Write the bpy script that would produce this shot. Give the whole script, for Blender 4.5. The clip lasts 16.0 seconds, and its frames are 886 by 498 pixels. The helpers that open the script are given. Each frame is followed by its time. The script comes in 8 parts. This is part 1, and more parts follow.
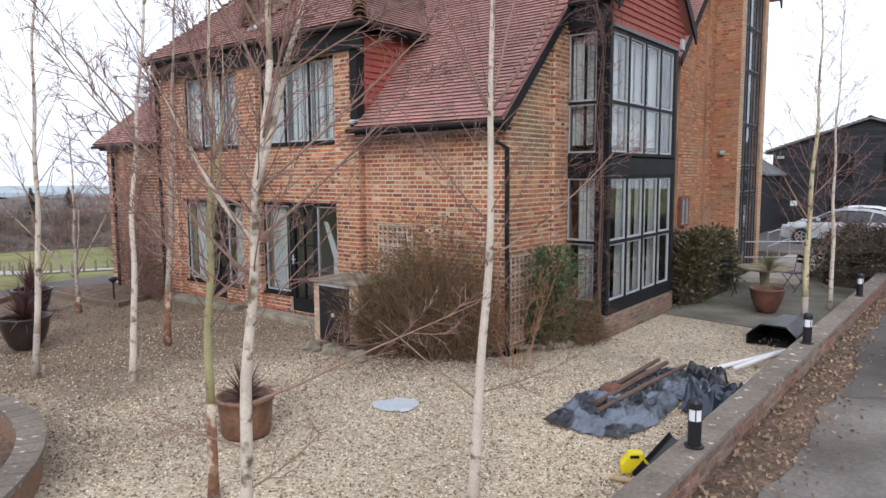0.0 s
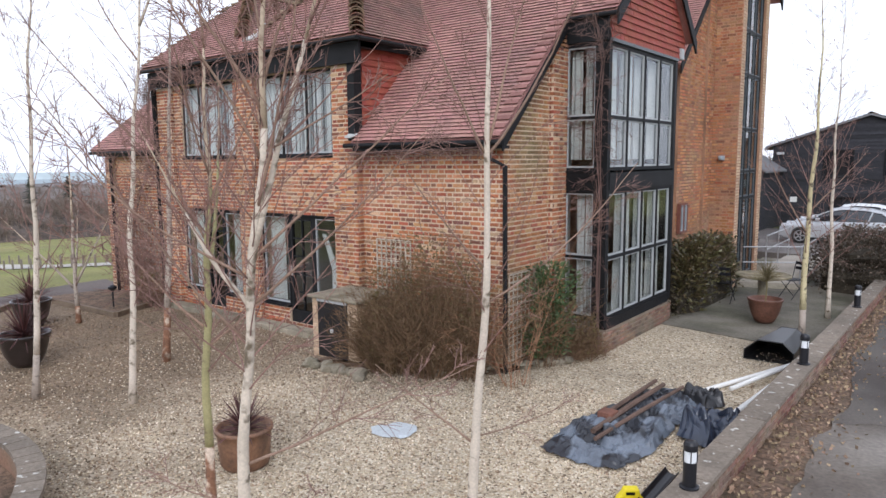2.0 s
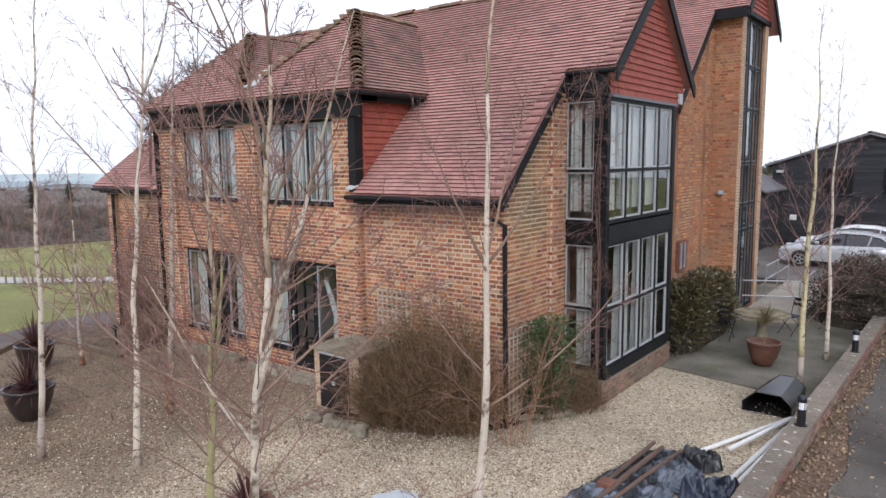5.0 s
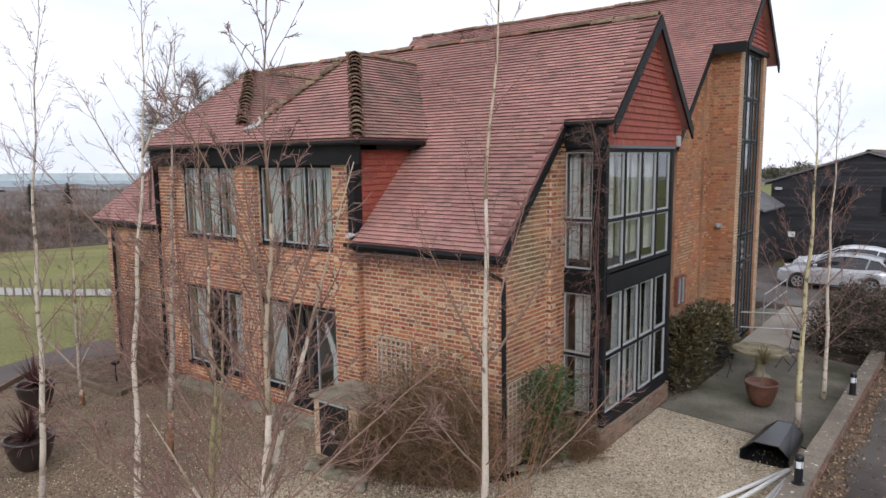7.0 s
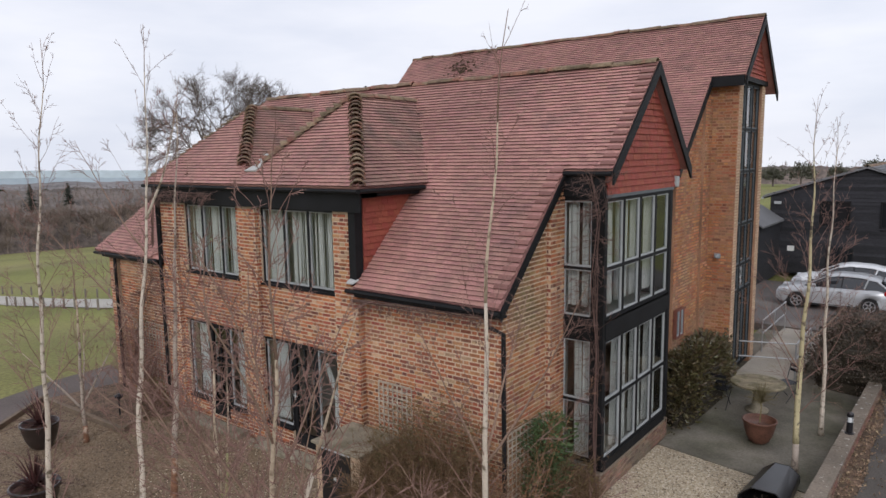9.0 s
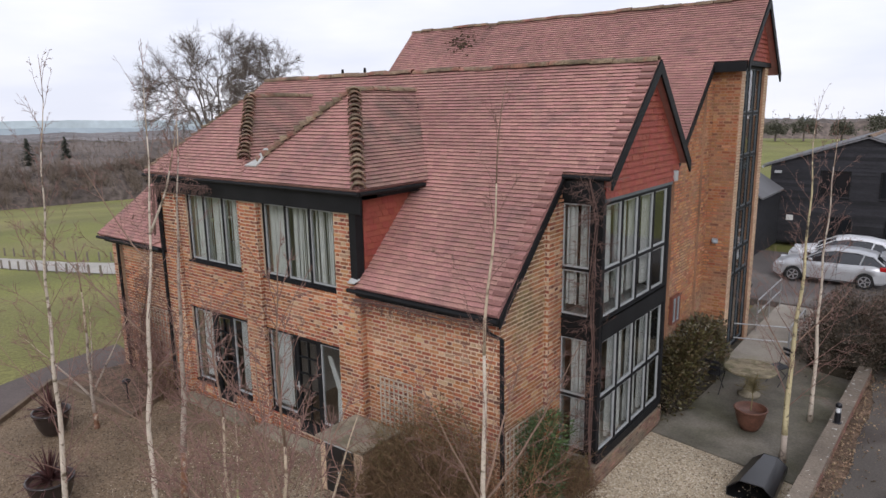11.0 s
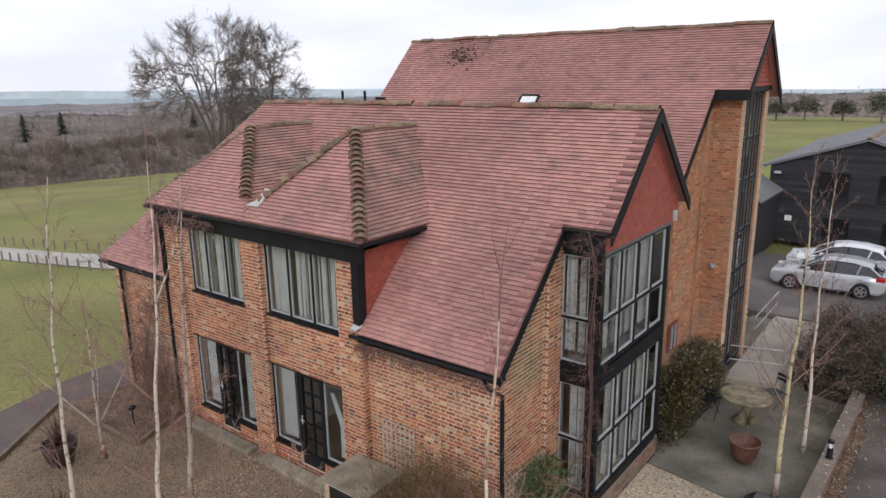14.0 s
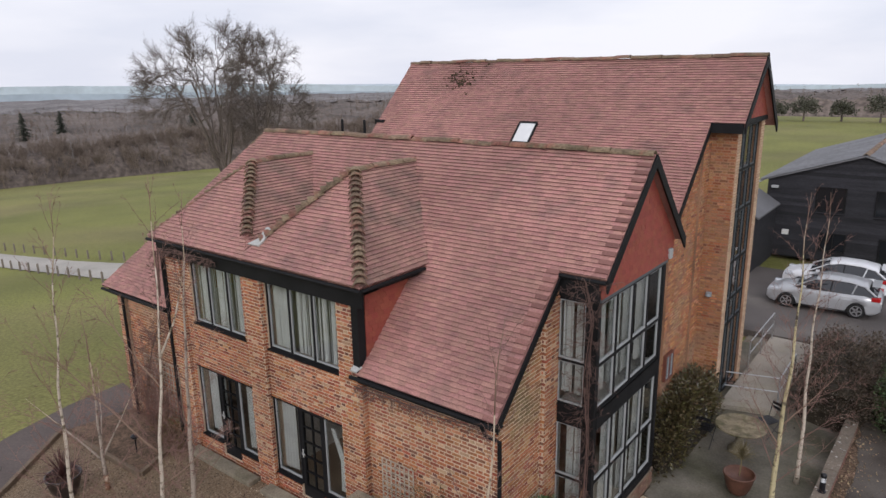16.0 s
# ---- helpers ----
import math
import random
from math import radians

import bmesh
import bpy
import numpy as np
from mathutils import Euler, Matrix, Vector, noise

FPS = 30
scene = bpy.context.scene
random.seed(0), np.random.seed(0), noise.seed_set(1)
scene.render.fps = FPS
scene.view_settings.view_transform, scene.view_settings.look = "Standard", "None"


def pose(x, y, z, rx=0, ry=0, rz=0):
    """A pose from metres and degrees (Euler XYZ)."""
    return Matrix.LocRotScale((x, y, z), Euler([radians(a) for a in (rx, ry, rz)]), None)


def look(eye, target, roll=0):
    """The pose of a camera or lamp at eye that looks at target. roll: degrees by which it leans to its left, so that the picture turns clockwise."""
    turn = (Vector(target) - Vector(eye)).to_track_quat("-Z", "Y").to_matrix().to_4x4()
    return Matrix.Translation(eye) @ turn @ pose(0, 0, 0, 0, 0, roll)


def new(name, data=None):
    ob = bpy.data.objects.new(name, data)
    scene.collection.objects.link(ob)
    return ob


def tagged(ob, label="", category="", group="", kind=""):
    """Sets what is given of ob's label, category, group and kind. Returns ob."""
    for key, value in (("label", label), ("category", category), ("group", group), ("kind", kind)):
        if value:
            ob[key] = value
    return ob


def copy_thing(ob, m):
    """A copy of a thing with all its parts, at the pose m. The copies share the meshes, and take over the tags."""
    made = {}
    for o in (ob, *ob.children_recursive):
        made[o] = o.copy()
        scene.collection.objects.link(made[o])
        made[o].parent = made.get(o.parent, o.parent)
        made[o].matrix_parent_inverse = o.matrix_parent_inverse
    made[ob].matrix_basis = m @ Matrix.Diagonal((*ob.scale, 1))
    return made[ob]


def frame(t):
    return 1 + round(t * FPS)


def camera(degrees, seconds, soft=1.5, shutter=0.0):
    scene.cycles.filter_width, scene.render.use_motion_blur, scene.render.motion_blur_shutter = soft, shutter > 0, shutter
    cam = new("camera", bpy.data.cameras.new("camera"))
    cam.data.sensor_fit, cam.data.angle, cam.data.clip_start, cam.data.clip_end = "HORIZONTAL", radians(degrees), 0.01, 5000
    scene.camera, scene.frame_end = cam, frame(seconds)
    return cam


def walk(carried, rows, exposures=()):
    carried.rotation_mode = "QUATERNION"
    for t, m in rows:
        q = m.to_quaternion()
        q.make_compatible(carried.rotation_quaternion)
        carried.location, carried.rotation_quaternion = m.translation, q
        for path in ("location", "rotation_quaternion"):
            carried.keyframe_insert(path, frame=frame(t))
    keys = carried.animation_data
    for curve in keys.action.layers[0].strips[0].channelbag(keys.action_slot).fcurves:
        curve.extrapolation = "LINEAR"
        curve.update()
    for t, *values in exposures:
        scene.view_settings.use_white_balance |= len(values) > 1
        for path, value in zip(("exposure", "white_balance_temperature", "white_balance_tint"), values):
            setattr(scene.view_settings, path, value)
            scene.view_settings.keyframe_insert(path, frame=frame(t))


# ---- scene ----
cam = camera(66.2, 16.0)
PATH = [
    (0, (0.221, -0.062, 2.858), (-0.999, 1.507, 2.64), -0.4),
    (0.5, (0.212, -0.064, 2.98), (-1.006, 1.502, 2.73), -0.4),
    (1, (0.22, -0.055, 3.103), (-0.998, 1.51, 2.842), -0.4),
    (1.5, (0.222, -0.03, 3.226), (-0.996, 1.536, 2.967), -0.5),
    (2, (0.215, -0.002, 3.356), (-1.002, 1.563, 3.098), -0.5),
    (2.5, (0.208, 0.017, 3.473), (-1.011, 1.582, 3.217), -0.6),
    (3, (0.205, 0.021, 3.604), (-1.014, 1.586, 3.347), -0.6),
    (3.5, (0.207, 0.008, 3.733), (-1.01, 1.574, 3.478), -0.5),
    (4, (0.215, 0.012, 3.892), (-1.003, 1.577, 3.636), -0.6),
    (6.5, (0.2, 0.065, 4.909), (-1.019, 1.629, 4.649), -0.7),
    (7, (0.183, 0.083, 5.13), (-1.034, 1.648, 4.869), -0.7),
    (7.5, (0.15, 0.081, 5.33), (-1.065, 1.649, 5.072), -0.7),
    (8, (0.158, 0.091, 5.565), (-1.058, 1.657, 5.306), -0.7),
    (8.5, (0.175, 0.095, 5.806), (-1.043, 1.661, 5.546), -0.8),
    (11, (0.194, 0.105, 6.946), (-1.009, 1.648, 6.531), -0.9),
    (11.5, (0.176, 0.123, 7.187), (-1.021, 1.658, 6.73), -0.9),
    (12, (0.149, 0.14, 7.421), (-1.043, 1.67, 6.934), -0.9),
    (12.5, (0.122, 0.167, 7.657), (-1.07, 1.696, 7.166), -0.9),
    (13, (0.096, 0.195, 7.888), (-1.094, 1.724, 7.395), -0.9),
    (13.5, (0.071, 0.222, 8.121), (-1.119, 1.751, 7.625), -0.9),
    (14, (0.062, 0.244, 8.342), (-1.128, 1.774, 7.845), -0.9),
    (14.5, (0.054, 0.262, 8.58), (-1.134, 1.791, 8.081), -0.9),
    (15, (0.065, 0.274, 8.798), (-1.123, 1.803, 8.298), -0.9),
    (15.5, (0.069, 0.285, 9.034), (-1.119, 1.813, 8.53), -0.9),
    (16, (0.064, 0.291, 9.255), (-1.122, 1.818, 8.745), -0.9),
]
walk(cam, [(t, look(eye, target, roll)) for t, eye, target, roll in PATH],
     [(0, 0.5, 5850, 14), (2.5, 0.6, 5850, 14), (4, 0.58, 5850, 14), (6.5, 0.32, 6050, 14), (7.5, 0.16, 6100, 14), (8.5, 0.0, 6150, 14), (11, 0.12, 6150, 16), (11.5, 0.22, 6150, 16), (13, 0.26, 6150, 16), (16, 0.0, 6200, 16)])

# ---- sky, sun ----
world = bpy.data.worlds.new("overcast_sky")
scene.world = world
world.use_nodes = True
wn, wl = world.node_tree.nodes, world.node_tree.links
wn.clear()
w_out = wn.new("ShaderNodeOutputWorld")
w_bg = wn.new("ShaderNodeBackground")
w_sky = wn.new("ShaderNodeTexSky")
w_sky.sky_type = "NISHITA"
w_sky.sun_disc = False
w_sky.sun_elevation, w_sky.sun_rotation = radians(38), radians(200)
w_map = wn.new("ShaderNodeMapping")
w_co = wn.new("ShaderNodeTexCoord")
w_map.inputs["Scale"].default_value = (1.2, 1.2, 5.0)
w_noise = wn.new("ShaderNodeTexNoise")
w_noise.inputs["Scale"].default_value = 2.2
w_noise.inputs["Detail"].default_value = 5
w_ramp = wn.new("ShaderNodeValToRGB")
w_ramp.color_ramp.elements[0].position, w_ramp.color_ramp.elements[0].color = 0.36, (8.0, 8.3, 8.8, 1)
w_ramp.color_ramp.elements[1].position, w_ramp.color_ramp.elements[1].color = 0.62, (9.7, 9.75, 9.8, 1)
w_mix = wn.new("ShaderNodeMix")
w_mix.data_type = "RGBA"
w_mix.inputs[0].default_value = 0.93
wl.new(w_co.outputs["Generated"], w_map.inputs["Vector"])
wl.new(w_map.outputs["Vector"], w_noise.inputs["Vector"])
wl.new(w_noise.outputs["Fac"], w_ramp.inputs["Fac"])
wl.new(w_sky.outputs["Color"], w_mix.inputs[6])
wl.new(w_ramp.outputs["Color"], w_mix.inputs[7])
wl.new(w_mix.outputs[2], w_bg.inputs["Color"])
w_bg.inputs["Strength"].default_value = 0.1
wl.new(w_bg.outputs["Background"], w_out.inputs["Surface"])

sun = new("sun", bpy.data.lights.new("sun", "SUN"))
sun.data.energy, sun.data.angle, sun.data.color = 1.05, radians(25), (1.0, 0.96, 0.9)
sun.matrix_world = look((6, -12, 16), (-8, 10, 2))


# ---- materials ----
def mat(name, base, rough=0.8, metal=0.0, big=(0.0, 1.0), fine=(0.0, 40.0), bump=(0.0, 60.0), rand=0.0, hue=0.0,
        stretch=(1, 1, 1), dark=None, spec=0.4, mix=()):
    """A node material: base colour, two scales of variation, relief, and variation from piece to piece."""
    m = bpy.data.materials.new(name)
    m.use_nodes = True
    n, l = m.node_tree.nodes, m.node_tree.links
    p = n["Principled BSDF"]
    p.inputs["Roughness"].default_value, p.inputs["Metallic"].default_value = rough, metal
    p.inputs["Specular IOR Level"].default_value = spec
    geo = n.new("ShaderNodeNewGeometry")
    mp = n.new("ShaderNodeMapping")
    mp.inputs["Scale"].default_value = stretch
    l.new(geo.outputs["Position"], mp.inputs["Vector"])
    col = n.new("ShaderNodeRGB")
    col.outputs[0].default_value = (*base, 1)
    out = col.outputs[0]
    if mix:
        info = n.new("ShaderNodeObjectInfo")
        mul, add, frac = (n.new("ShaderNodeMath") for _ in range(3))
        mul.operation, frac.operation, mul.inputs[1].default_value = "MULTIPLY", "FRACT", 5.77
        l.new(geo.outputs["Random Per Island"], add.inputs[0])
        l.new(info.outputs["Random"], add.inputs[1])
        l.new(add.outputs[0], mul.inputs[0])
        l.new(mul.outputs[0], frac.inputs[0])
        ramp = n.new("ShaderNodeValToRGB")
        ramp.color_ramp.interpolation = "CONSTANT"
        while len(ramp.color_ramp.elements) < len(mix):
            ramp.color_ramp.elements.new(0.5)
        for k, (at, c) in enumerate(mix):
            ramp.color_ramp.elements[k].position = at
        for k, (at, c) in enumerate(mix):
            ramp.color_ramp.elements[k].color = (*c, 1)
        l.new(frac.outputs[0], ramp.inputs["Fac"])
        out = ramp.outputs["Color"]

    def noise_at(scale, detail):
        t = n.new("ShaderNodeTexNoise")
        t.inputs["Scale"].default_value, t.inputs["Detail"].default_value = scale, detail
        l.new(mp.outputs["Vector"], t.inputs["Vector"])
        return t.outputs["Fac"]

    def scale_by(fac, low, high, source):
        r = n.new("ShaderNodeMapRange")
        r.inputs["From Min"].default_value, r.inputs["From Max"].default_value = 0.3, 0.7
        r.inputs["To Min"].default_value, r.inputs["To Max"].default_value = low, high
        l.new(fac, r.inputs["Value"])
        h = n.new("ShaderNodeHueSaturation")
        l.new(r.outputs["Result"], h.inputs["Value"])
        l.new(source, h.inputs["Color"])
        return h.outputs["Color"]

    if dark:
        colour2, scale2, lo, hi = dark
        r = n.new("ShaderNodeMapRange")
        r.inputs["From Min"].default_value, r.inputs["From Max"].default_value = lo, hi
        l.new(noise_at(scale2, 4), r.inputs["Value"])
        mx = n.new("ShaderNodeMix")
        mx.data_type = "RGBA"
        l.new(r.outputs["Result"], mx.inputs[0])
        l.new(out, mx.inputs[6])
        mx.inputs[7].default_value = (*colour2, 1)
        out = mx.outputs[2]
    if big[0]:
        out = scale_by(noise_at(big[1], 3), 1 - big[0], 1 + big[0], out)
    if fine[0]:
        out = scale_by(noise_at(fine[1], 3), 1 - fine[0], 1 + fine[0], out)
    if rand or hue:
        oi = n.new("ShaderNodeObjectInfo")
        ad = n.new("ShaderNodeMath")
        l.new(geo.outputs["Random Per Island"], ad.inputs[0])
        l.new(oi.outputs["Random"], ad.inputs[1])
        fr = n.new("ShaderNodeMath")
        fr.operation = "FRACT"
        l.new(ad.outputs[0], fr.inputs[0])
        h = n.new("ShaderNodeHueSaturation")
        for key, amount, mid, mul in (("Value", rand, 1.0, 1.0), ("Hue", hue, 0.5, 7.31)):
            mu = n.new("ShaderNodeMath")
            mu.operation = "MULTIPLY"
            mu.inputs[1].default_value = mul
            l.new(fr.outputs[0], mu.inputs[0])
            f2 = n.new("ShaderNodeMath")
            f2.operation = "FRACT"
            l.new(mu.outputs[0], f2.inputs[0])
            r = n.new("ShaderNodeMapRange")
            r.inputs["To Min"].default_value, r.inputs["To Max"].default_value = mid - amount, mid + amount
            l.new((fr if mul == 1.0 else f2).outputs[0], r.inputs["Value"])
            l.new(r.outputs["Result"], h.inputs[key])
        l.new(out, h.inputs["Color"])
        out = h.outputs["Color"]
    l.new(out, p.inputs["Base Color"])
    if bump[0]:
        b = n.new("ShaderNodeBump")
        b.inputs["Strength"].default_value, b.inputs["Distance"].default_value = bump[0], 0.02
        l.new(noise_at(bump[1], 4), b.inputs["Height"])
        l.new(b.outputs["Normal"], p.inputs["Normal"])
    return m


def pebbles(name, colours, size, rough=0.9):
    """Loose stones: one cell a stone, with its own colour and relief."""
    m = mat(name, (0.5, 0.5, 0.5), rough)
    n, l = m.node_tree.nodes, m.node_tree.links
    p = n["Principled BSDF"]
    geo = n.new("ShaderNodeNewGeometry")
    v = n.new("ShaderNodeTexVoronoi")
    v.inputs["Scale"].default_value = 1 / size
    l.new(geo.outputs["Position"], v.inputs["Vector"])
    sep = n.new("ShaderNodeSeparateColor")
    l.new(v.outputs["Color"], sep.inputs["Color"])
    ramp = n.new("ShaderNodeValToRGB")
    ramp.color_ramp.interpolation = "LINEAR"
    for k, c in enumerate(colours):
        e = ramp.color_ramp.elements[k] if k < 2 else ramp.color_ramp.elements.new(0.5)
        e.color = (*c, 1)
    for k, e in enumerate(ramp.color_ramp.elements):
        e.position = k / (len(colours) - 1)
    l.new(sep.outputs[0], ramp.inputs["Fac"])
    t = n.new("ShaderNodeTexNoise")
    t.inputs["Scale"].default_value, t.inputs["Detail"].default_value = 0.55, 5
    l.new(geo.outputs["Position"], t.inputs["Vector"])
    r = n.new("ShaderNodeMapRange")
    r.inputs["From Min"].default_value, r.inputs["From Max"].default_value = 0.3, 0.7
    r.inputs["To Min"].default_value, r.inputs["To Max"].default_value = 0.72, 1.18
    l.new(t.outputs["Fac"], r.inputs["Value"])
    h = n.new("ShaderNodeHueSaturation")
    l.new(r.outputs["Result"], h.inputs["Value"])
    l.new(ramp.outputs["Color"], h.inputs["Color"])
    # stones turn darker and browner towards -x, the edge broken by noise
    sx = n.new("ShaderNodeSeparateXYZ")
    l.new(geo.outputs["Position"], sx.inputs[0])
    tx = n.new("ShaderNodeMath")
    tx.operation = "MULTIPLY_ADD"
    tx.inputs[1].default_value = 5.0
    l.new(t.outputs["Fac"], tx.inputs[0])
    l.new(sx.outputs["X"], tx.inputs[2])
    x_darken = n.new("ShaderNodeMapRange")
    x_darken.inputs["From Min"].default_value, x_darken.inputs["From Max"].default_value = -3.2, -8.0
    x_darken.inputs["To Max"].default_value = 0.85
    l.new(tx.outputs[0], x_darken.inputs["Value"])
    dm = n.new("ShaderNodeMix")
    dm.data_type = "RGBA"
    l.new(x_darken.outputs["Result"], dm.inputs[0])
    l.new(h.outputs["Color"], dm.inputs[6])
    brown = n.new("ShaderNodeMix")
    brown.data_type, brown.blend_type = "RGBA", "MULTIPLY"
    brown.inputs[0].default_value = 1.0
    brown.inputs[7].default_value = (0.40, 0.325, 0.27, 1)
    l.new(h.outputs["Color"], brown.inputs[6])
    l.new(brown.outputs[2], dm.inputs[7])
    l.new(dm.outputs[2], p.inputs["Base Color"])
    b = n.new("ShaderNodeBump")
    b.inputs["Strength"].default_value, b.inputs["Distance"].default_value = 0.9, size * 0.6
    b.invert = True
    l.new(v.outputs["Distance"], b.inputs["Height"])
    l.new(b.outputs["Normal"], p.inputs["Normal"])
    return m


def pane_glass(name, tint, mirror=1.0):
    m = bpy.data.materials.new(name)
    m.use_nodes = True
    n, l = m.node_tree.nodes, m.node_tree.links
    n.remove(n["Principled BSDF"])
    tr, gl = n.new("ShaderNodeBsdfTransparent"), n.new("ShaderNodeBsdfGlossy")
    mx, lw = n.new("ShaderNodeMixShader"), n.new("ShaderNodeLayerWeight")
    tr.inputs["Color"].default_value = (*tint, 1)
    gl.inputs["Roughness"].default_value = 0.02
    pw = n.new("ShaderNodeMath")
    pw.operation = "POWER"
    pw.inputs[1].default_value = 3.5
    ma = n.new("ShaderNodeMath")
    ma.operation = "MULTIPLY_ADD"
    ma.inputs[1].default_value, ma.inputs[2].default_value = 0.6 * mirror, 0.045 * mirror
    l.new(lw.outputs["Facing"], pw.inputs[0])
    l.new(pw.outputs[0], ma.inputs[0])
    l.new(ma.outputs[0], mx.inputs[0])
    l.new(tr.outputs[0], mx.inputs[1])
    l.new(gl.outputs[0], mx.inputs[2])
    l.new(mx.outputs[0], n["Material Output"].inputs["Surface"])
    return m


BRICK = mat("brick", (0.345, 0.125, 0.056), 0.9, big=(0.2, 0.6), fine=(0.2, 30), bump=(0.35, 90), rand=0.22, hue=0.012,
            mix=((0.0, (0.40, 0.15, 0.066)), (0.3, (0.34, 0.115, 0.055)), (0.58, (0.28, 0.09, 0.05)), (0.74, (0.45, 0.22, 0.105)), (0.88, (0.21, 0.085, 0.055)), (0.95, (0.50, 0.33, 0.2))),
            dark=((0.46, 0.30, 0.19), 1.1, 0.52, 0.85))
BRICK_ALGAE = mat("algae_stained_brick", (0.345, 0.125, 0.056), 0.92, big=(0.2, 0.6), fine=(0.2, 30), bump=(0.35, 90), rand=0.22, hue=0.012,
                  mix=((0.0, (0.40, 0.17, 0.075)), (0.35, (0.33, 0.125, 0.06)), (0.6, (0.27, 0.1, 0.055)), (0.78, (0.43, 0.24, 0.12))),
                  dark=((0.17, 0.125, 0.06), 0.7, 0.42, 0.64))
HEADER = mat("dark_brick_header", (0.2, 0.08, 0.05), 0.88, big=(0.2, 0.6), fine=(0.2, 30), bump=(0.35, 90), rand=0.25, hue=0.012,
             mix=((0.0, (0.18, 0.075, 0.052)), (0.35, (0.26, 0.09, 0.05)), (0.7, (0.36, 0.135, 0.06))))
BRICK_ORANGE = mat("orange_brick", (0.41, 0.172, 0.075), 0.9, big=(0.2, 0.7), fine=(0.2, 35), bump=(0.3, 90), rand=0.22, hue=0.014,
                   mix=((0.0, (0.42, 0.18, 0.08)), (0.5, (0.35, 0.14, 0.065)), (0.78, (0.47, 0.25, 0.13)), (0.92, (0.25, 0.11, 0.065))),
                   dark=((0.30, 0.20, 0.125), 1.2, 0.46, 0.72))
MORTAR = mat("mortar", (0.60, 0.465, 0.335), 0.95, big=(0.16, 0.9), fine=(0.15, 50), bump=(0.4, 120), dark=((0.36, 0.26, 0.17), 0.45, 0.5, 0.78))
TILE = mat("clay_roof_tile", (0.40, 0.2, 0.168), 0.72, big=(0.18, 0.35), fine=(0.2, 38), bump=(0.25, 110), rand=0.14, hue=0.009,
           dark=((0.22, 0.125, 0.11), 1.6, 0.52, 0.8), spec=0.55)
# near-black tails paint the shadow line under each course of tiles
TILE_TAIL = mat("tile_edge_shadow", (0.1, 0.06, 0.05), 0.95, big=(0.3, 1.0), fine=(0.3, 30), rand=0.2)
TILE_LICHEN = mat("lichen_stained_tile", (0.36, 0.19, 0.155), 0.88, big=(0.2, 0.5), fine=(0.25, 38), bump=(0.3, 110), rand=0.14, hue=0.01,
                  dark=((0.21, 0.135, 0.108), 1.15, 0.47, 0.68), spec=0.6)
RIDGE = mat("lichened_ridge_tile", (0.2, 0.145, 0.095), 0.95, big=(0.3, 2.0), fine=(0.4, 22), bump=(0.5, 60), rand=0.22, hue=0.01,
            dark=((0.24, 0.11, 0.08), 3.0, 0.5, 0.65))
HUNG = mat("red_hung_tile", (0.285, 0.068, 0.045), 0.75, big=(0.1, 1.0), fine=(0.12, 40), bump=(0.2, 80), rand=0.1, hue=0.006)
BLACK = mat("black_stained_timber", (0.011, 0.011, 0.012), 0.62, big=(0.3, 2), fine=(0.25, 40), bump=(0.2, 60), spec=0.2)
WHITE = mat("white_frame_paint", (0.39, 0.40, 0.40), 0.5, big=(0.08, 2), fine=(0.06, 40))
GREYFRAME = mat("grey_frame_paint", (0.30, 0.33, 0.35), 0.5, big=(0.1, 2), fine=(0.06, 40))
GLASS = pane_glass("window_glass", (0.86, 0.885, 0.885))
CURTAIN = mat("pale_curtain_cloth", (0.62, 0.61, 0.58), 0.9, big=(0.1, 3), fine=(0.05, 60), bump=(0.1, 200))
ROOM = mat("room_plaster", (0.45, 0.43, 0.40), 0.9, big=(0.1, 1))
ROOMFLOOR = mat("room_floor_wood", (0.18, 0.12, 0.08), 0.6, big=(0.2, 2))
GRAVEL = pebbles("pale_gravel", [(0.1, 0.068, 0.042), (0.34, 0.26, 0.165), (0.50, 0.412, 0.285), (0.37, 0.292, 0.195), (0.65, 0.57, 0.44)], 0.027)
PATIO = mat("patio_concrete", (0.165, 0.148, 0.118), 0.85, big=(0.35, 0.8), fine=(0.2, 25), bump=(0.3, 60), dark=((0.085, 0.08, 0.05), 0.75, 0.42, 0.66))
DRIVE = mat("drive_concrete", (0.195, 0.172, 0.145), 0.75, big=(0.3, 0.45), fine=(0.2, 20), bump=(0.25, 70), dark=((0.085, 0.064, 0.048), 0.5, 0.42, 0.62))
ASPHALT = mat("car_park_asphalt", (0.105, 0.092, 0.085), 0.85, big=(0.2, 0.3), fine=(0.25, 60), bump=(0.3, 120), dark=((0.19, 0.17, 0.15), 0.4, 0.5, 0.7))
SOIL = mat("soil_and_leaf_litter", (0.155, 0.1, 0.066), 0.95, big=(0.25, 1.6), fine=(0.45, 18), bump=(0.8, 30), dark=((0.10, 0.07, 0.045), 3.5, 0.45, 0.65))
GRASS = mat("winter_grass", (0.175, 0.178, 0.044), 0.95, big=(0.2, 0.09), fine=(0.3, 9), bump=(0.6, 25), dark=((0.2, 0.18, 0.065), 0.05, 0.46, 0.7))
STONE = mat("weathered_stone", (0.26, 0.225, 0.165), 0.9, big=(0.25, 2.5), fine=(0.2, 30), bump=(0.5, 40), rand=0.15, dark=((0.17, 0.15, 0.10), 3.0, 0.5, 0.7))
LEAD = mat("pale_lead_flashing", (0.46, 0.46, 0.44), 0.6, big=(0.1, 5), fine=(0.15, 30))
SLATE = mat("grey_slate", (0.16, 0.16, 0.165), 0.75, big=(0.15, 0.6), fine=(0.15, 30), bump=(0.2, 50), rand=0.12)
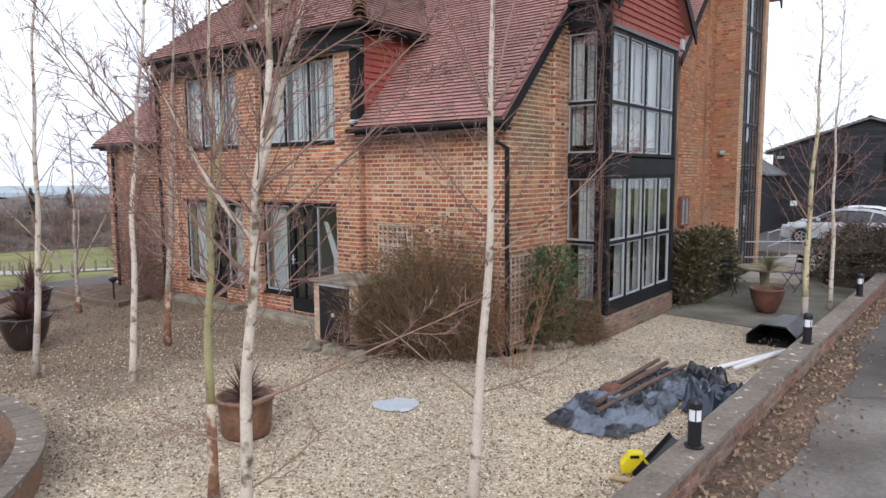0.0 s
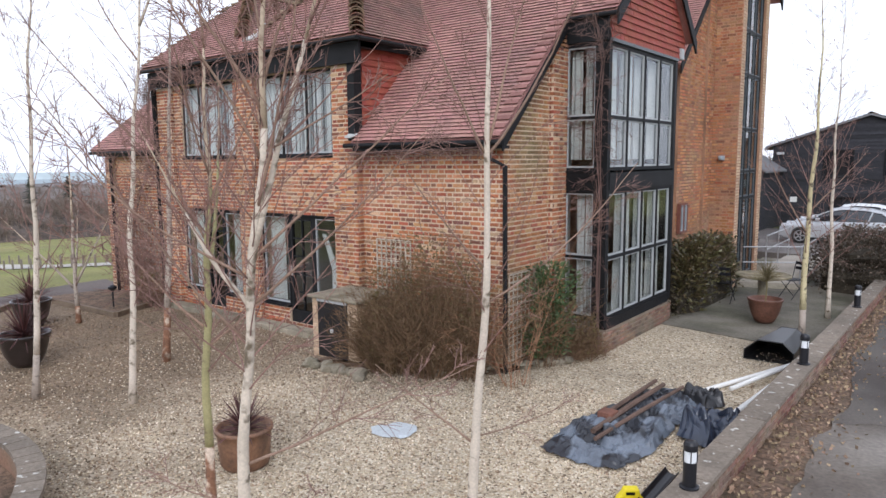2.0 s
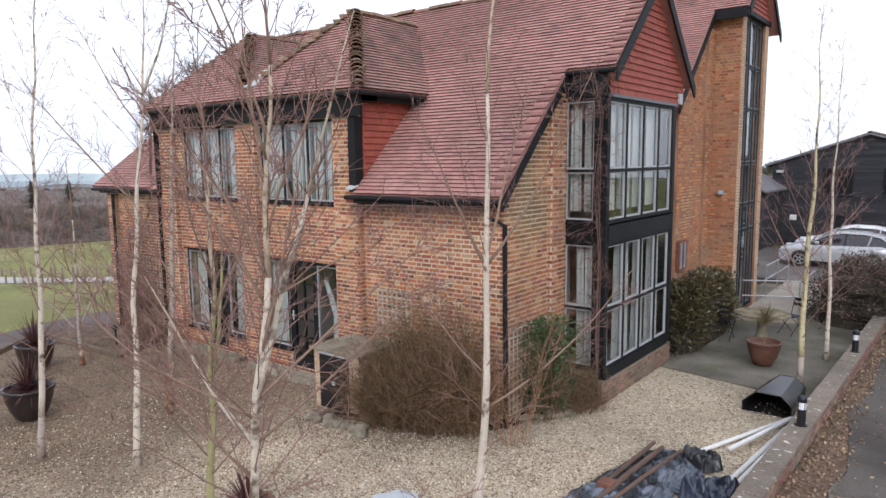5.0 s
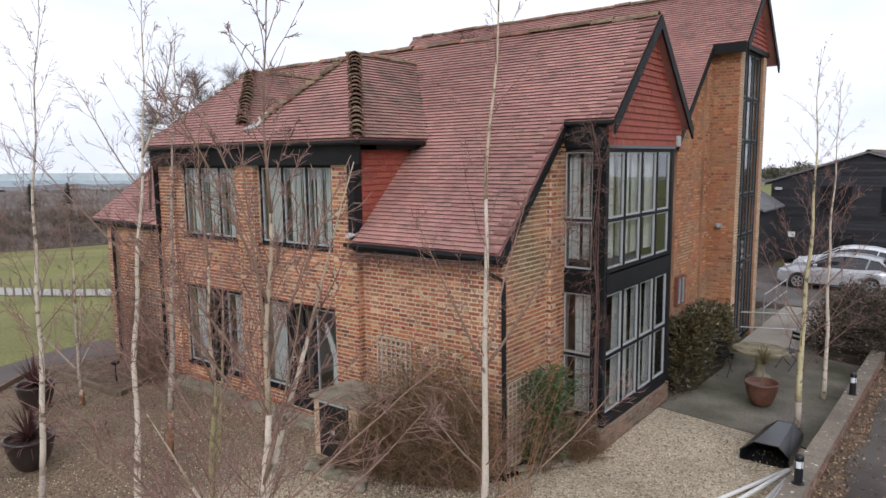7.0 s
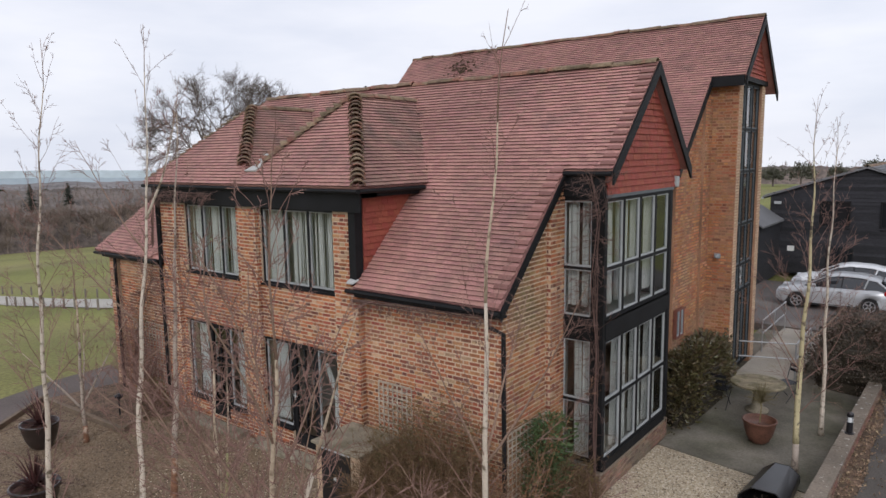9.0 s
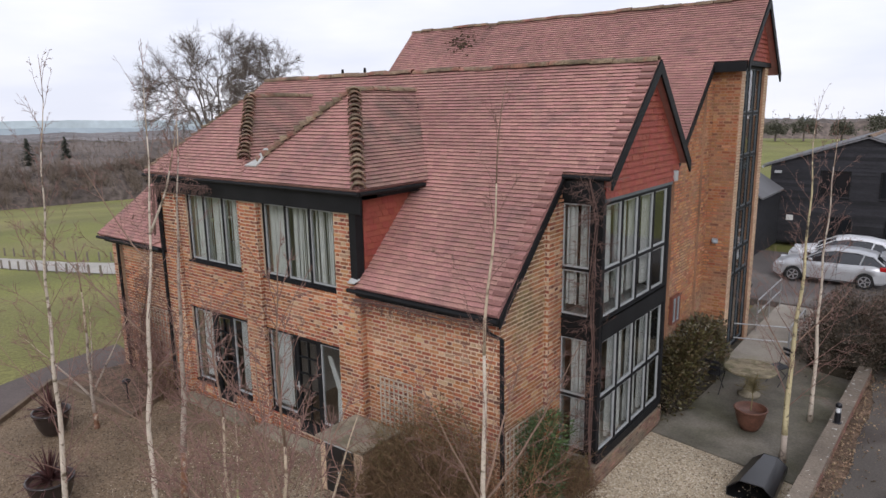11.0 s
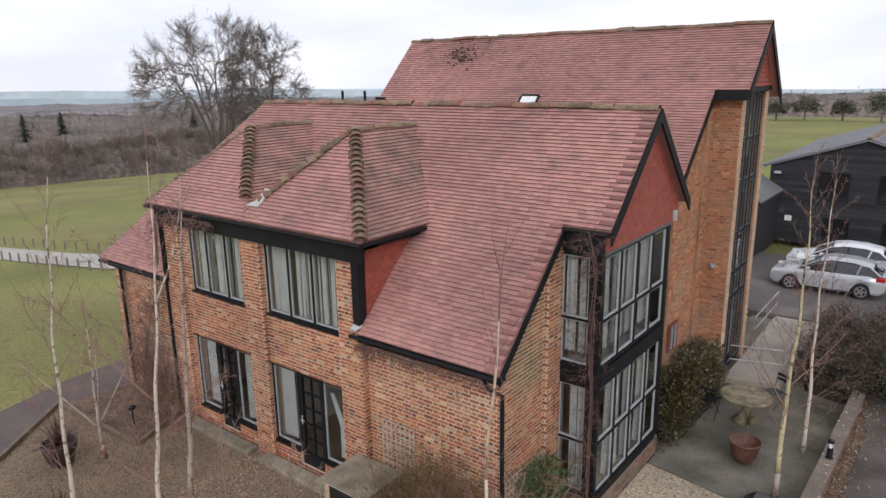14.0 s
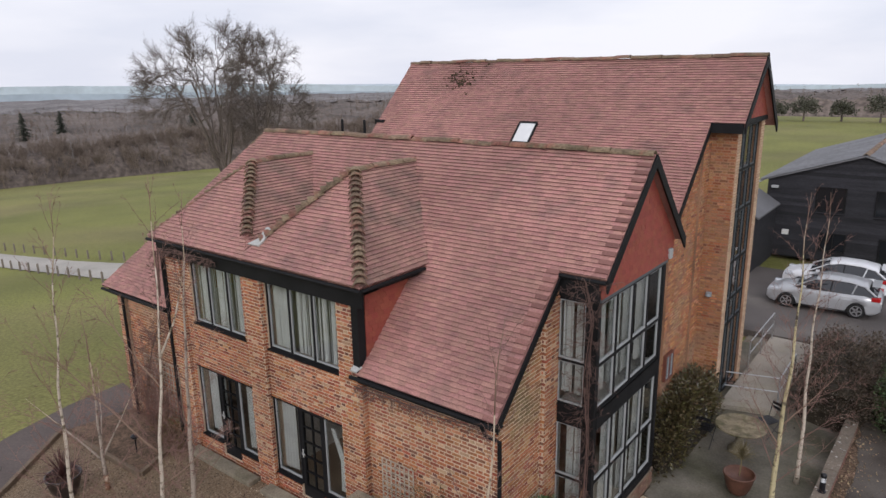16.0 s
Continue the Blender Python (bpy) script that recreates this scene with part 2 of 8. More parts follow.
BOARD = mat("black_weatherboard", (0.022, 0.022, 0.026), 0.75, big=(0.25, 1.0), fine=(0.4, 12), bump=(0.3, 40), rand=0.35, stretch=(1, 1, 6))


# ---- building helpers ----
def part(name, bm, material, parent, label=""):
    """Links a bmesh, or (points, faces), as one mesh object under a thing or a part."""
    me = bpy.data.meshes.new(name)
    if isinstance(bm, tuple):
        me.from_pydata([tuple(p) for p in bm[0]], [], [tuple(f) for f in bm[1]])
    else:
        bm.to_mesh(me)
        bm.free()
    me.materials.append(material)
    ob = new(name, me)
    if parent is not None:
        ob.parent = parent
    if label:
        tagged(ob, label)
    return ob


def base(name, place, label, category, group="", kind=""):
    """An empty at a thing's base; parts made in world metres hang under it through world_part()."""
    e = new(name)
    e.location = place
    e.empty_display_size = 0.2
    return tagged(e, label, category, group, kind)


def shifted(data, by):
    pts, faces = data
    return [(p[0] - by[0], p[1] - by[1], p[2] - by[2]) for p in pts], faces


class Solid:
    """Collects boxes, prisms and tubes in one list of points and faces."""

    def __init__(self):
        self.p, self.f, self.second = [], [], []

    def box(self, x0, x1, y0, y1, z0, z1):
        k = len(self.p)
        self.p += [(x, y, z) for z in (z0, z1) for x, y in ((x0, y0), (x1, y0), (x1, y1), (x0, y1))]
        self.f += [tuple(k + i for i in q) for q in ((3, 2, 1, 0), (4, 5, 6, 7), (0, 1, 5, 4), (1, 2, 6, 5), (2, 3, 7, 6), (3, 0, 4, 7))]
        return self

    def prism(self, poly, vec):
        k, n = len(self.p), len(poly)
        self.p += [tuple(q) for q in poly] + [tuple(q[i] + vec[i] for i in range(3)) for q in poly]
        self.f += [tuple(range(k + n - 1, k - 1, -1)), tuple(range(k + n, k + 2 * n))]
        self.f += [(k + i, k + (i + 1) % n, k + n + (i + 1) % n, k + n + i) for i in range(n)]
        return self

    def tube(self, pts, radii, sides=6, caps=True):
        k, n = len(self.p), len(pts)
        pts = [Vector(q) for q in pts]
        for i, q in enumerate(pts):
            d = (pts[min(i + 1, n - 1)] - pts[max(i - 1, 0)]).normalized()
            a = d.cross(Vector((0.31, 0.77, 0.13)) if abs(d.z) > 0.6 else Vector((0, 0, 1))).normalized()
            b = d.cross(a)
            for s in range(sides):
                w = 2 * math.pi * s / sides
                v = q + (a * math.cos(w) + b * math.sin(w)) * radii[i]
                self.p.append((v.x, v.y, v.z))
        for i in range(n - 1):
            for s in range(sides):
                a, b = k + i * sides + s, k + i * sides + (s + 1) % sides
                self.f.append((a, b, b + sides, a + sides))
        if caps:
            self.f.append(tuple(range(k + sides - 1, k - 1, -1)))
            self.f.append(tuple(range(k + (n - 1) * sides, k + n * sides)))
        return self

    def lathe(self, profile, centre, sides=24):
        """profile: (radius, z) from the bottom up, turned about an upright axis."""
        k = len(self.p)
        for r, z in profile:
            for s in range(sides):
                w = 2 * math.pi * s / sides
                self.p.append((centre[0] + r * math.cos(w), centre[1] + r * math.sin(w), centre[2] + z))
        for i in range(len(profile) - 1):
            for s in range(sides):
                a, b = k + i * sides + s, k + i * sides + (s + 1) % sides
                self.f.append((a, b, b + sides, a + sides))
        self.f.append(tuple(range(k + sides - 1, k - 1, -1)))
        self.f.append(tuple(range(k + (len(profile) - 1) * sides, k + len(profile) * sides)))
        return self

    def data(self):
        return self.p, self.f

    def put(self, name, material, parent=None, label="", bevel=0.0, smooth=False, weld=False, other=None):
        at = parent.matrix_world.translation if parent is not None else (0, 0, 0)
        if parent is not None:
            q, at = parent, Vector((0, 0, 0))
            while q is not None:
                at = at + q.location
                q = q.parent
        data = shifted((self.p, self.f), at)
        if weld:
            bm = bmesh.new()
            vs = [bm.verts.new(p) for p in data[0]]
            for f in data[1]:
                bm.faces.new([vs[i] for i in f])
            bmesh.ops.remove_doubles(bm, verts=bm.verts, dist=0.0005)
            data = bm
        ob = part(name, data, material, parent, label)
        if other:
            ob.data.materials.append(other)
            for q in self.second:
                ob.data.polygons[q].material_index = 1
        if bevel:
            mod = ob.modifiers.new("edge", "BEVEL")
            mod.width, mod.segments, mod.limit_method = bevel, 2, "ANGLE"
        if smooth:
            for q in ob.data.polygons:
                q.use_smooth = True
        return ob


def front(y):
    """Wall coordinates of a wall that faces -y: along x, out of the wall, up."""
    return lambda u, w, z: (u, y - w, z)


def end(x):
    """Wall coordinates of a wall that faces +x: along y, out of the wall, up."""
    return lambda u, w, z: (x + w, u, z)


def wbox(s, at, u0, u1, w0, w1, z0, z1):
    a, b = at(u0, w0, z0), at(u1, w1, z1)
    return s.box(min(a[0], b[0]), max(a[0], b[0]), min(a[1], b[1]), max(a[1], b[1]), z0, z1)


def lay_bricks(u0, u1, z0, z1, holes=(), top=None, shift=0.0):
    """Flemish bond: (u0, u1, z0, z1) of each brick on a wall with openings and, where given, a sloping top."""
    out, row = [], 0
    z = z0
    while z + 0.05 < z1:
        u = u0 - (0.0 if row % 2 else 0.169) - shift % 0.338
        k = 0
        while u < u1:
            size = 0.203 if k % 2 == 0 else 0.094
            cuts = [(max(u, u0), min(u + size, u1))]
            for h0, h1, g0, g1 in holes:
                if g0 < z + 0.034 < g1:
                    cuts = [q for a, b in cuts for q in ((a, min(b, h0)), (max(a, h1), b)) if q[1] - q[0] > 0.03]
            for a, b in cuts:
                if b - a > 0.03 and (top is None or z + 0.05 < top((a + b) / 2)):
                    out.append((a, b, z, min(z + 0.053, z1)))
            u += size + 0.021
            k += 1
        z += 0.075
        row += 1
    return out


def brick_solid(bricks, at, proud=0.011):
    """All bricks of a wall as one set of points and faces, each one a little uneven."""
    s = Solid()
    for a, b, z0, z1 in bricks:
        w = proud + random.uniform(-0.004, 0.004)
        t = random.uniform(-0.003, 0.003)
        q = [at(a, 0, z0 + t), at(b, 0, z0 - t), at(b, 0, z1 - t), at(a, 0, z1 + t),
             at(a + .004, w, z0 + .004 + t), at(b - .004, w, z0 + .004 - t), at(b - .004, w, z1 - .004 - t), at(a + .004, w, z1 - .004 + t)]
        k = len(s.p)
        s.p += q
        if b - a < 0.12 and random.random() < 0.4:
            s.second += range(len(s.f), len(s.f) + 5)
        s.f += [tuple(k + i for i in f) for f in ((4, 5, 6, 7), (0, 1, 5, 4), (1, 2, 6, 5), (2, 3, 7, 6), (3, 0, 4, 7))]
    return s


def wall_solid(s, at, u0, u1, z0, z1, holes=(), thick=0.28):
    """The wall behind the bricks, with its openings right through it."""
    us = sorted({u0, u1, *[min(max(h[i], u0), u1) for h in holes for i in (0, 1)]})
    for a, b in zip(us, us[1:]):
        if b - a < 1e-6:
            continue
        mid, runs, z = (a + b) / 2, [], z0
        for h in sorted((h for h in holes if h[0] < mid < h[1]), key=lambda q: q[2]):
            if h[2] > z:
                runs.append((z, h[2]))
            z = max(z, h[3])
        if z < z1:
            runs.append((z, z1))
        for g0, g1 in runs:
            wbox(s, at, a, b, -thick, 0, g0, g1)
    return s


GAUGE = 0.089


def tile_solid(s, origin, du, dv, nn, span, length, gauge=GAUGE, wide=0.168, thick=0.013, skip=None):
    """Courses of plain tiles on a plane: origin on the eave, du along it, dv up the slope, span(v) the course's two ends."""
    o, du, dv, nn = Vector(origin), Vector(du).normalized(), Vector(dv).normalized(), Vector(nn).normalized()
    rows = int(length / gauge)
    for i in range(rows + 1):
        v0 = i * gauge
        v1 = min(v0 + gauge + 0.035, length)
        ua, ub = span(v0 + gauge * 0.4)
        u = ua - (wide / 2 if i % 2 else 0)
        while u < ub - 0.01:
            a, b = max(u, ua), min(u + wide - 0.003, ub)
            u += wide
            if b - a < 0.02 or (skip and skip((a + b) / 2, v0 + gauge / 2)):
                continue
            lift, tilt = random.uniform(0, 0.004), random.uniform(-0.003, 0.003)
            k = len(s.p)
            for uu, tt in ((a, tilt), (b, -tilt)):
                for vv, h in ((v0, 0.036 + lift), (v1, 0.004 + lift)):
                    for hh in (h, h + thick):
                        q = o + du * uu + dv * (vv + (tt if vv == v0 else 0)) + nn * (hh + (tt if vv == v0 else 0))
                        s.p.append((q.x, q.y, q.z))
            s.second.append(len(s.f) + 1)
            s.f += [tuple(k + j for j in f) for f in ((1, 5, 7, 3), (0, 4, 5, 1), (0, 1, 3, 2), (4, 6, 7, 5), (2, 3, 7, 6))]
    return s


def glazing(house, name, at, u0, u1, z0, z1, lights, transoms=(), outer=BLACK, inner=WHITE, deep=-0.10, bar=0.05, sill=True, label=""):
    """A window: outer frame, posts and bars, and in each light a slim inner frame and a pane. lights: the posts' places between u0 and u1."""
    w = Solid()
    b0, b1 = deep, deep + 0.08
    wbox(w, at, u0, u1, b0, b1, z1 - bar, z1)
    wbox(w, at, u0, u1, b0, b1, z0, z0 + bar)
    wbox(w, at, u0, u0 + bar, b0, b1, z0 + bar, z1 - bar)
    wbox(w, at, u1 - bar, u1, b0, b1, z0 + bar, z1 - bar)
    posts = [u0 + bar / 2, *lights, u1 - bar / 2]
    for u in lights:
        wbox(w, at, u - bar / 2, u + bar / 2, b0, b1 + 0.004, z0 + bar, z1 - bar)
    rails = [z0 + bar / 2, *transoms, z1 - bar / 2]
    for z in transoms:
        for a, b in zip(posts, posts[1:]):
            wbox(w, at, a + bar / 2, b - bar / 2, b0, b1, z - bar / 2, z + bar / 2)
    win = w.put(name, outer, house, label)
    for a, b in zip(posts, posts[1:]):
        for c, d in zip(rails, rails[1:]):
            a1, b1_, c1, d1 = a + bar / 2, b - bar / 2, c + bar / 2, d - bar / 2
            f, k = Solid(), 0.022
            g0, g1 = deep + 0.02, deep + 0.065
            wbox(f, at, a1, a1 + k, g0, g1, c1, d1)
            wbox(f, at, b1_ - k, b1_, g0, g1, c1, d1)
            wbox(f, at, a1 + k, b1_ - k, g0, g1, c1, c1 + k * 1.4)
            wbox(f, at, a1 + k, b1_ - k, g0, g1, d1 - k, d1)
            f.put("frame", inner, win)
            g = Solid()
            wbox(g, at, a1 + k, b1_ - k, deep + 0.035, deep + 0.043, c1 + k * 1.4, d1 - k)
            pane = g.put("pane", GLASS, win)
            pane.visible_shadow = False
    if sill:
        sl = Solid()
        wbox(sl, at, u0 - 0.02, u1 + 0.02, deep + 0.081, 0.035, z0 - 0.03, z0 + 0.01)
        sl.put("sill", outer, win)
    return win


def drape(name, at, u0, u1, z0, z1, w, folds, label, depth=0.035, lean=0.0):
    """A hanging curtain with folds, a thin cloth of real thickness."""
    s = Solid()
    n = folds * 6
    ph = random.uniform(0, 6)
    for side in (0.0, 0.004):
        for z, gather in ((z1, 0.0), (z0, 1.0)):
            for i in range(n + 1):
                f = i / n
                u = u0 + (u1 - u0) * f + lean * gather
                d = depth * (math.sin(2 * math.pi * folds * f + ph) + 0.4 * math.sin(5.3 * f + ph * 2 + gather)) * (0.6 + 0.4 * gather)
                s.p.append(at(u, w + d - side, z))
    m = n + 1
    for i in range(n):
        s.f += [(i, i + 1, m + i + 1, m + i), (2 * m + i, 3 * m + i, 3 * m + i + 1, 2 * m + i + 1)]
    ob = s.put(name, CURTAIN, None)
    return tagged(ob, label, "curtain")


PLINTH = mat("damp_plinth_brick", (0.21, 0.125, 0.085), 0.9, big=(0.25, 1.5), fine=(0.2, 35), bump=(0.35, 90), rand=0.3, hue=0.015, dark=((0.17, 0.14, 0.10), 1.4, 0.45, 0.68))
ORANGE_MORTAR = mat("orange_mortar", (0.36, 0.205, 0.125), 0.95, big=(0.25, 0.8), fine=(0.25, 40), bump=(0.4, 90), dark=((0.2, 0.12, 0.08), 0.7, 0.5, 0.7))
DAMP = mat("damp_mortar", (0.215, 0.17, 0.125), 0.95, big=(0.25, 1.2), fine=(0.2, 40), bump=(0.4, 90))

# ---- the near house ----
RY, RZ, SLOPE = 12.63, 7.67, 0.995          # ridge line and pitch of the near house
EAVE_Y = 8.62
GX, BX = -5.5, -4.67                         # gable wall, face of the glazed bay


def roof_z(y):
    return RZ - SLOPE * (RY - y)


EAVE_Z = roof_z(EAVE_Y)
house = base("house", (-11.0, 11.0, 0.0), "two-storey brick house with red clay tile roof and black timber glazing", "house")

# openings in the long front: x0, x1, z0, z1
UP1, UP2 = (-14.15, -12.17, 3.46, 5.06), (-11.37, -9.15, 3.46, 5.06)
LO1, LO2 = (-14.3, -12.13, 0.12, 2.3), (-11.45, -9.15, 0.12, 2.3)
PIERS = [(-15.0, -14.45), (-11.98, -11.42), (-9.1, -8.5)]
FRONT = front(8.8)

wall = Solid()
wall_solid(wall, FRONT, -15.0, -8.5, -0.1, 5.3, [UP1, UP2, LO1, LO2])
for a, b in PIERS:
    wbox(wall, FRONT, a, b, 0.0, 0.09, -0.1, 5.06)
for a, b, top in ((-8.499, GX - 0.004, 0.1), (-17.85, -15.001, 0.05)):
    wing = Solid()
    wall_solid(wing, front(8.86), a, b, -0.1, EAVE_Z + top)
    wing.put("wall", MORTAR, house, "pale lime mortar beside the dormered front")
wbox(Solid(), front(8.86), -17.85, -17.45, 0.0, 0.07, -0.1, 3.6).put("pier", MORTAR, house)
front_wall = wall.put("wall", MORTAR, house, "pale lime mortar of the brick front", weld=True)

gable = Solid()
gable.prism([(GX - 0.28, 8.861, -0.1), (GX - 0.28, 10.8, -0.1), (GX - 0.28, 10.8, roof_z(10.8) - 0.12), (GX - 0.28, 8.861, roof_z(8.861) - 0.12)], (0.28, 0, 0))
Solid().box(GX, GX + 0.08, 10.3, 10.78, -0.1, roof_z(10.3) - 0.13).put("pier", MORTAR, house)
Solid().box(GX - 0.28, GX, 13.95, 16.6, -0.1, 3.8).put("wall", MORTAR, house, "pale mortar wall behind the bay")
gable_wall = gable.put("wall", MORTAR, house, "pale mortar of the gable wall")
Solid().box(-17.85, GX, 16.35, 16.6, -0.1, 3.7).put("wall", BRICK_ORANGE, house, "rear brick wall")
Solid().box(-17.85, -17.6, 9.2, 16.34, -0.1, 3.6).put("wall", BRICK_ORANGE, house, "end brick wall")
floors = Solid()
floors.box(-17.5, GX - 0.3, 9.15, 16.3, 0.0, 0.12)
floors.put("floor", ROOMFLOOR, house, "ground floor boards")
floors = Solid()
floors.box(-17.5, GX - 0.3, 9.15, 16.3, 2.75, 2.95)
floors.put("floor", ROOM, house, "upper floor")
for q in ((-15.0, GX - 0.3, 11.6, 11.7, 0.12, 2.75), (-15.0, GX - 0.3, 11.6, 11.7, 2.95, 6.4), (-11.8, -11.7, 9.1, 11.6, 0.12, 2.75),
          (-11.8, -11.7, 9.1, 11.6, 2.95, 5.4), (-9.0, -8.9, 11.71, 16.3, 0.12, 2.75), (-9.0, -8.9, 11.71, 16.3, 2.95, 6.4)):
    Solid().box(*q).put("partition", ROOM, house, "plain interior wall")
Solid().prism([(GX - 0.28, 13.95, 3.81), (GX - 0.28, 16.4, 3.81), (GX - 0.28, 13.95, 6.1)], (0.27, 0, 0)).put("wall", BRICK_ORANGE, house, "gable wall behind the bay")

# bricks of the long front: joined here, the stretch nearest the corner is laid singly at the end of the file
stretch_bricks = []


def front_bricks(u0, u1, z0, z1, at, holes=(), name="brickwork", shift=0.0, material=BRICK, single=False, top=None):
    laid = lay_bricks(u0, u1, z0, z1, holes, top, shift)
    if single:
        keep = [b for b in laid if b[2] > 2.35 and b[0] > -8.3]
        stretch_bricks.extend((b, at) for b in keep[-300:])
        gone = set(keep[-300:])
        laid = [b for b in laid if b not in gone]
    ob = brick_solid(laid, at).put(name, material, house, other=HEADER if material is BRICK else None)
    ob["kind"] = "stuff"
    return ob


for a, b in [(-14.45, -11.98), (-11.42, -9.1)]:
    front_bricks(a + 0.005, b - 0.005, 0.0, 5.07, FRONT, [UP1, UP2, LO1, LO2])
for a, b in PIERS:
    front_bricks(a, b, 0.0, 5.06, front(8.71), shift=a)
front_bricks(-8.49, GX, 0.0, EAVE_Z + 0.03, front(8.86), single=True)
front_bricks(-17.44, -15.01, 0.0, EAVE_Z, front(8.86))
front_bricks(-17.85, -17.45, 0.0, EAVE_Z, front(8.79))
front_bricks(8.861, 10.3, 0.0, 5.7, end(GX), material=BRICK_ALGAE, top=lambda u: roof_z(u) - 0.12)
front_bricks(10.3, 10.78, 0.0, 5.7, end(GX + 0.08), top=lambda u: roof_z(u) - 0.14)
front_bricks(13.96, 16.6, 0.0, 3.7, end(GX), material=BRICK_ORANGE)
# returns of the piers, facing +x
for a, b in PIERS:
    front_bricks(8.71, 8.8 if b < -9 else 8.86, 0.0, 4.98 if b < -9 else 3.6, end(b))
front_bricks(GX, GX + 0.08, 0.0, 5.1, front(10.3))

# brick plinth under the low windows and stone step
step = Solid()
for u0, u1 in ((-11.6, -8.9), (-14.45, -12.0)):
    wbox(step, FRONT, u0, u1, 0.095, 0.42, -0.05, 0.11)
step.put("step", STONE, house, "mossy stone doorstep ledge", bevel=0.02)


def opening(at, rect, door, name_label):
    """A ground-floor opening: a light on each side and a glazed door between."""
    u0, u1, z0, z1 = rect
    d0, d1 = door
    for a, b in ((u0, d0), (d1, u1)):
        wbox(Solid(), at, a, b, -0.14, -0.004, 0.12, 0.44).put("apron_wall", MORTAR, house)
    front_bricks(u0, d0, 0.12, 0.44, lambda u, w, z: at(u, w - 0.004, z))
    front_bricks(d1, u1, 0.12, 0.44, lambda u, w, z: at(u, w - 0.004, z))
    glazing(house, "window", at, u0, d0, 0.45, z1, [], deep=-0.13, bar=0.045, label=name_label)
    glazing(house, "window", at, d1, u1, 0.45, z1, [], deep=-0.13, bar=0.045, label=name_label)
    d = Solid()
    b0, b1 = -0.13, -0.06
    wbox(d, at, d0 + .002, d0 + 0.09, b0, b1, z0, z1)
    wbox(d, at, d1 - 0.09, d1 - .002, b0, b1, z0, z1)
    wbox(d, at, d0 + 0.09, d1 - 0.09, b0, b1, z1 - 0.1, z1)
    wbox(d, at, d0 + 0.09, d1 - 0.09, b0, b1, z0, z0 + 0.26)
    mid = (d0 + d1) / 2
    wbox(d, at, mid - 0.014, mid + 0.014, b0 + 0.01, b1 - 0.01, z0 + 0.26, z1 - 0.1)
    rows = 5
    step_z = (z1 - 0.1 - z0 - 0.26) / rows
    for k in range(1, rows):
        z = z0 + 0.26 + k * step_z
        for a, b in ((d0 + 0.09, mid - 0.014), (mid + 0.014, d1 - 0.09)):
            wbox(d, at, a, b, b0 + 0.012, b1 - 0.012, z - 0.013, z + 0.013)
    dr = d.put("door", BLACK, house, "black timber french door with small panes")
    for k in range(rows):
        for a, b in ((d0 + 0.09, mid - 0.014), (mid + 0.014, d1 - 0.09)):
            g = Solid()
            wbox(g, at, a, b, b0 + 0.028, b0 + 0.034, z0 + 0.26 + k * step_z + (0.013 if k else 0), z0 + 0.26 + (k + 1) * step_z - (0.013 if k < rows - 1 else 0))
            g.put("pane", GLASS, dr).visible_shadow = False
    hd = Solid()
    wbox(hd, at, d0 + 0.03, d0 + 0.06, b1, b1 + 0.01, z0 + 0.95, z0 + 1.15)
    wbox(hd, at, d0 + 0.035, d0 + 0.15, b1 + 0.03, b1 + 0.045, z0 + 1.05, z0 + 1.07)
    wbox(hd, at, d0 + 0.035, d0 + 0.055, b1 + 0.01, b1 + 0.03, z0 + 1.05, z0 + 1.07)
    hd.put("handle", LEAD, dr, "pale metal lever handle")


opening(FRONT, LO2, (-10.6, -9.86), "fixed window beside the french door, black frame")
opening(FRONT, LO1, (-13.5, -12.78), "fixed window beside the french door, black frame")
for (u0, u1, z0, z1), posts in ((UP1, (-13.5, -12.78)), (UP2, (-10.65, -9.93))):
    glazing(house, "window", FRONT, u0, u1, z0, z1, posts, deep=-0.12, bar=0.055, label="three-light black window with pale curtains behind")
lint = Solid()
for u0, u1, z0, z1 in (LO1, LO2):
    wbox(lint, FRONT, u0 - 0.04, u1 + 0.04, 0.006, 0.022, z1 + 0.002, z1 + 0.03)
lint.put("lintel", BLACK, house, "thin dark lintel edge")

# black fascia, soffit and post of the paired dormers
for piece, name_, words in (((-15.15, -8.28, 8.6, 8.66, 5.06, 5.42), "fascia", "black timber fascia board"), ((-15.15, -8.28, 8.66, 9.06, 5.31, 5.42), "soffit", "black soffit"),
                            ((-8.34, -8.28, 8.661, 10.35, 5.32, 5.43), "fascia", "black side fascia"), ((-8.64, -8.47, 8.66, 8.85, 3.72, 5.059), "corner_post", "black corner post"),
                            ((-15.12, -15.0, 8.66, 9.2, 3.6, 5.059), "corner_post", "black corner post")):
    Solid().box(*piece).put(name_, BLACK, house, words)
cheek = Solid()
cheek.prism([(-8.56, 8.852, roof_z(8.852) - 0.05), (-8.56, 10.75, roof_z(10.75) - 0.05), (-8.56, 10.75, 5.4), (-8.56, 8.852, 5.4)], (0.07, 0, 0))
cheek.put("dormer_cheek", HUNG, house, "red tile-hung dormer cheek")
hung = Solid()
tile_solid(hung, (-8.488, 8.855, 3.78), (0, 1, 0), (0, 0, 1), (1, 0, 0), lambda v: (0, min(1.9, max(0.0, (3.78 + v - roof_z(8.85)) / SLOPE + 0.12))), 1.6, 0.115, 0.168, 0.009)
hung.put("hung_tiling", HUNG, house, "red plain tiles hung on the dormer cheek")["kind"] = "stuff"
lead = Solid()
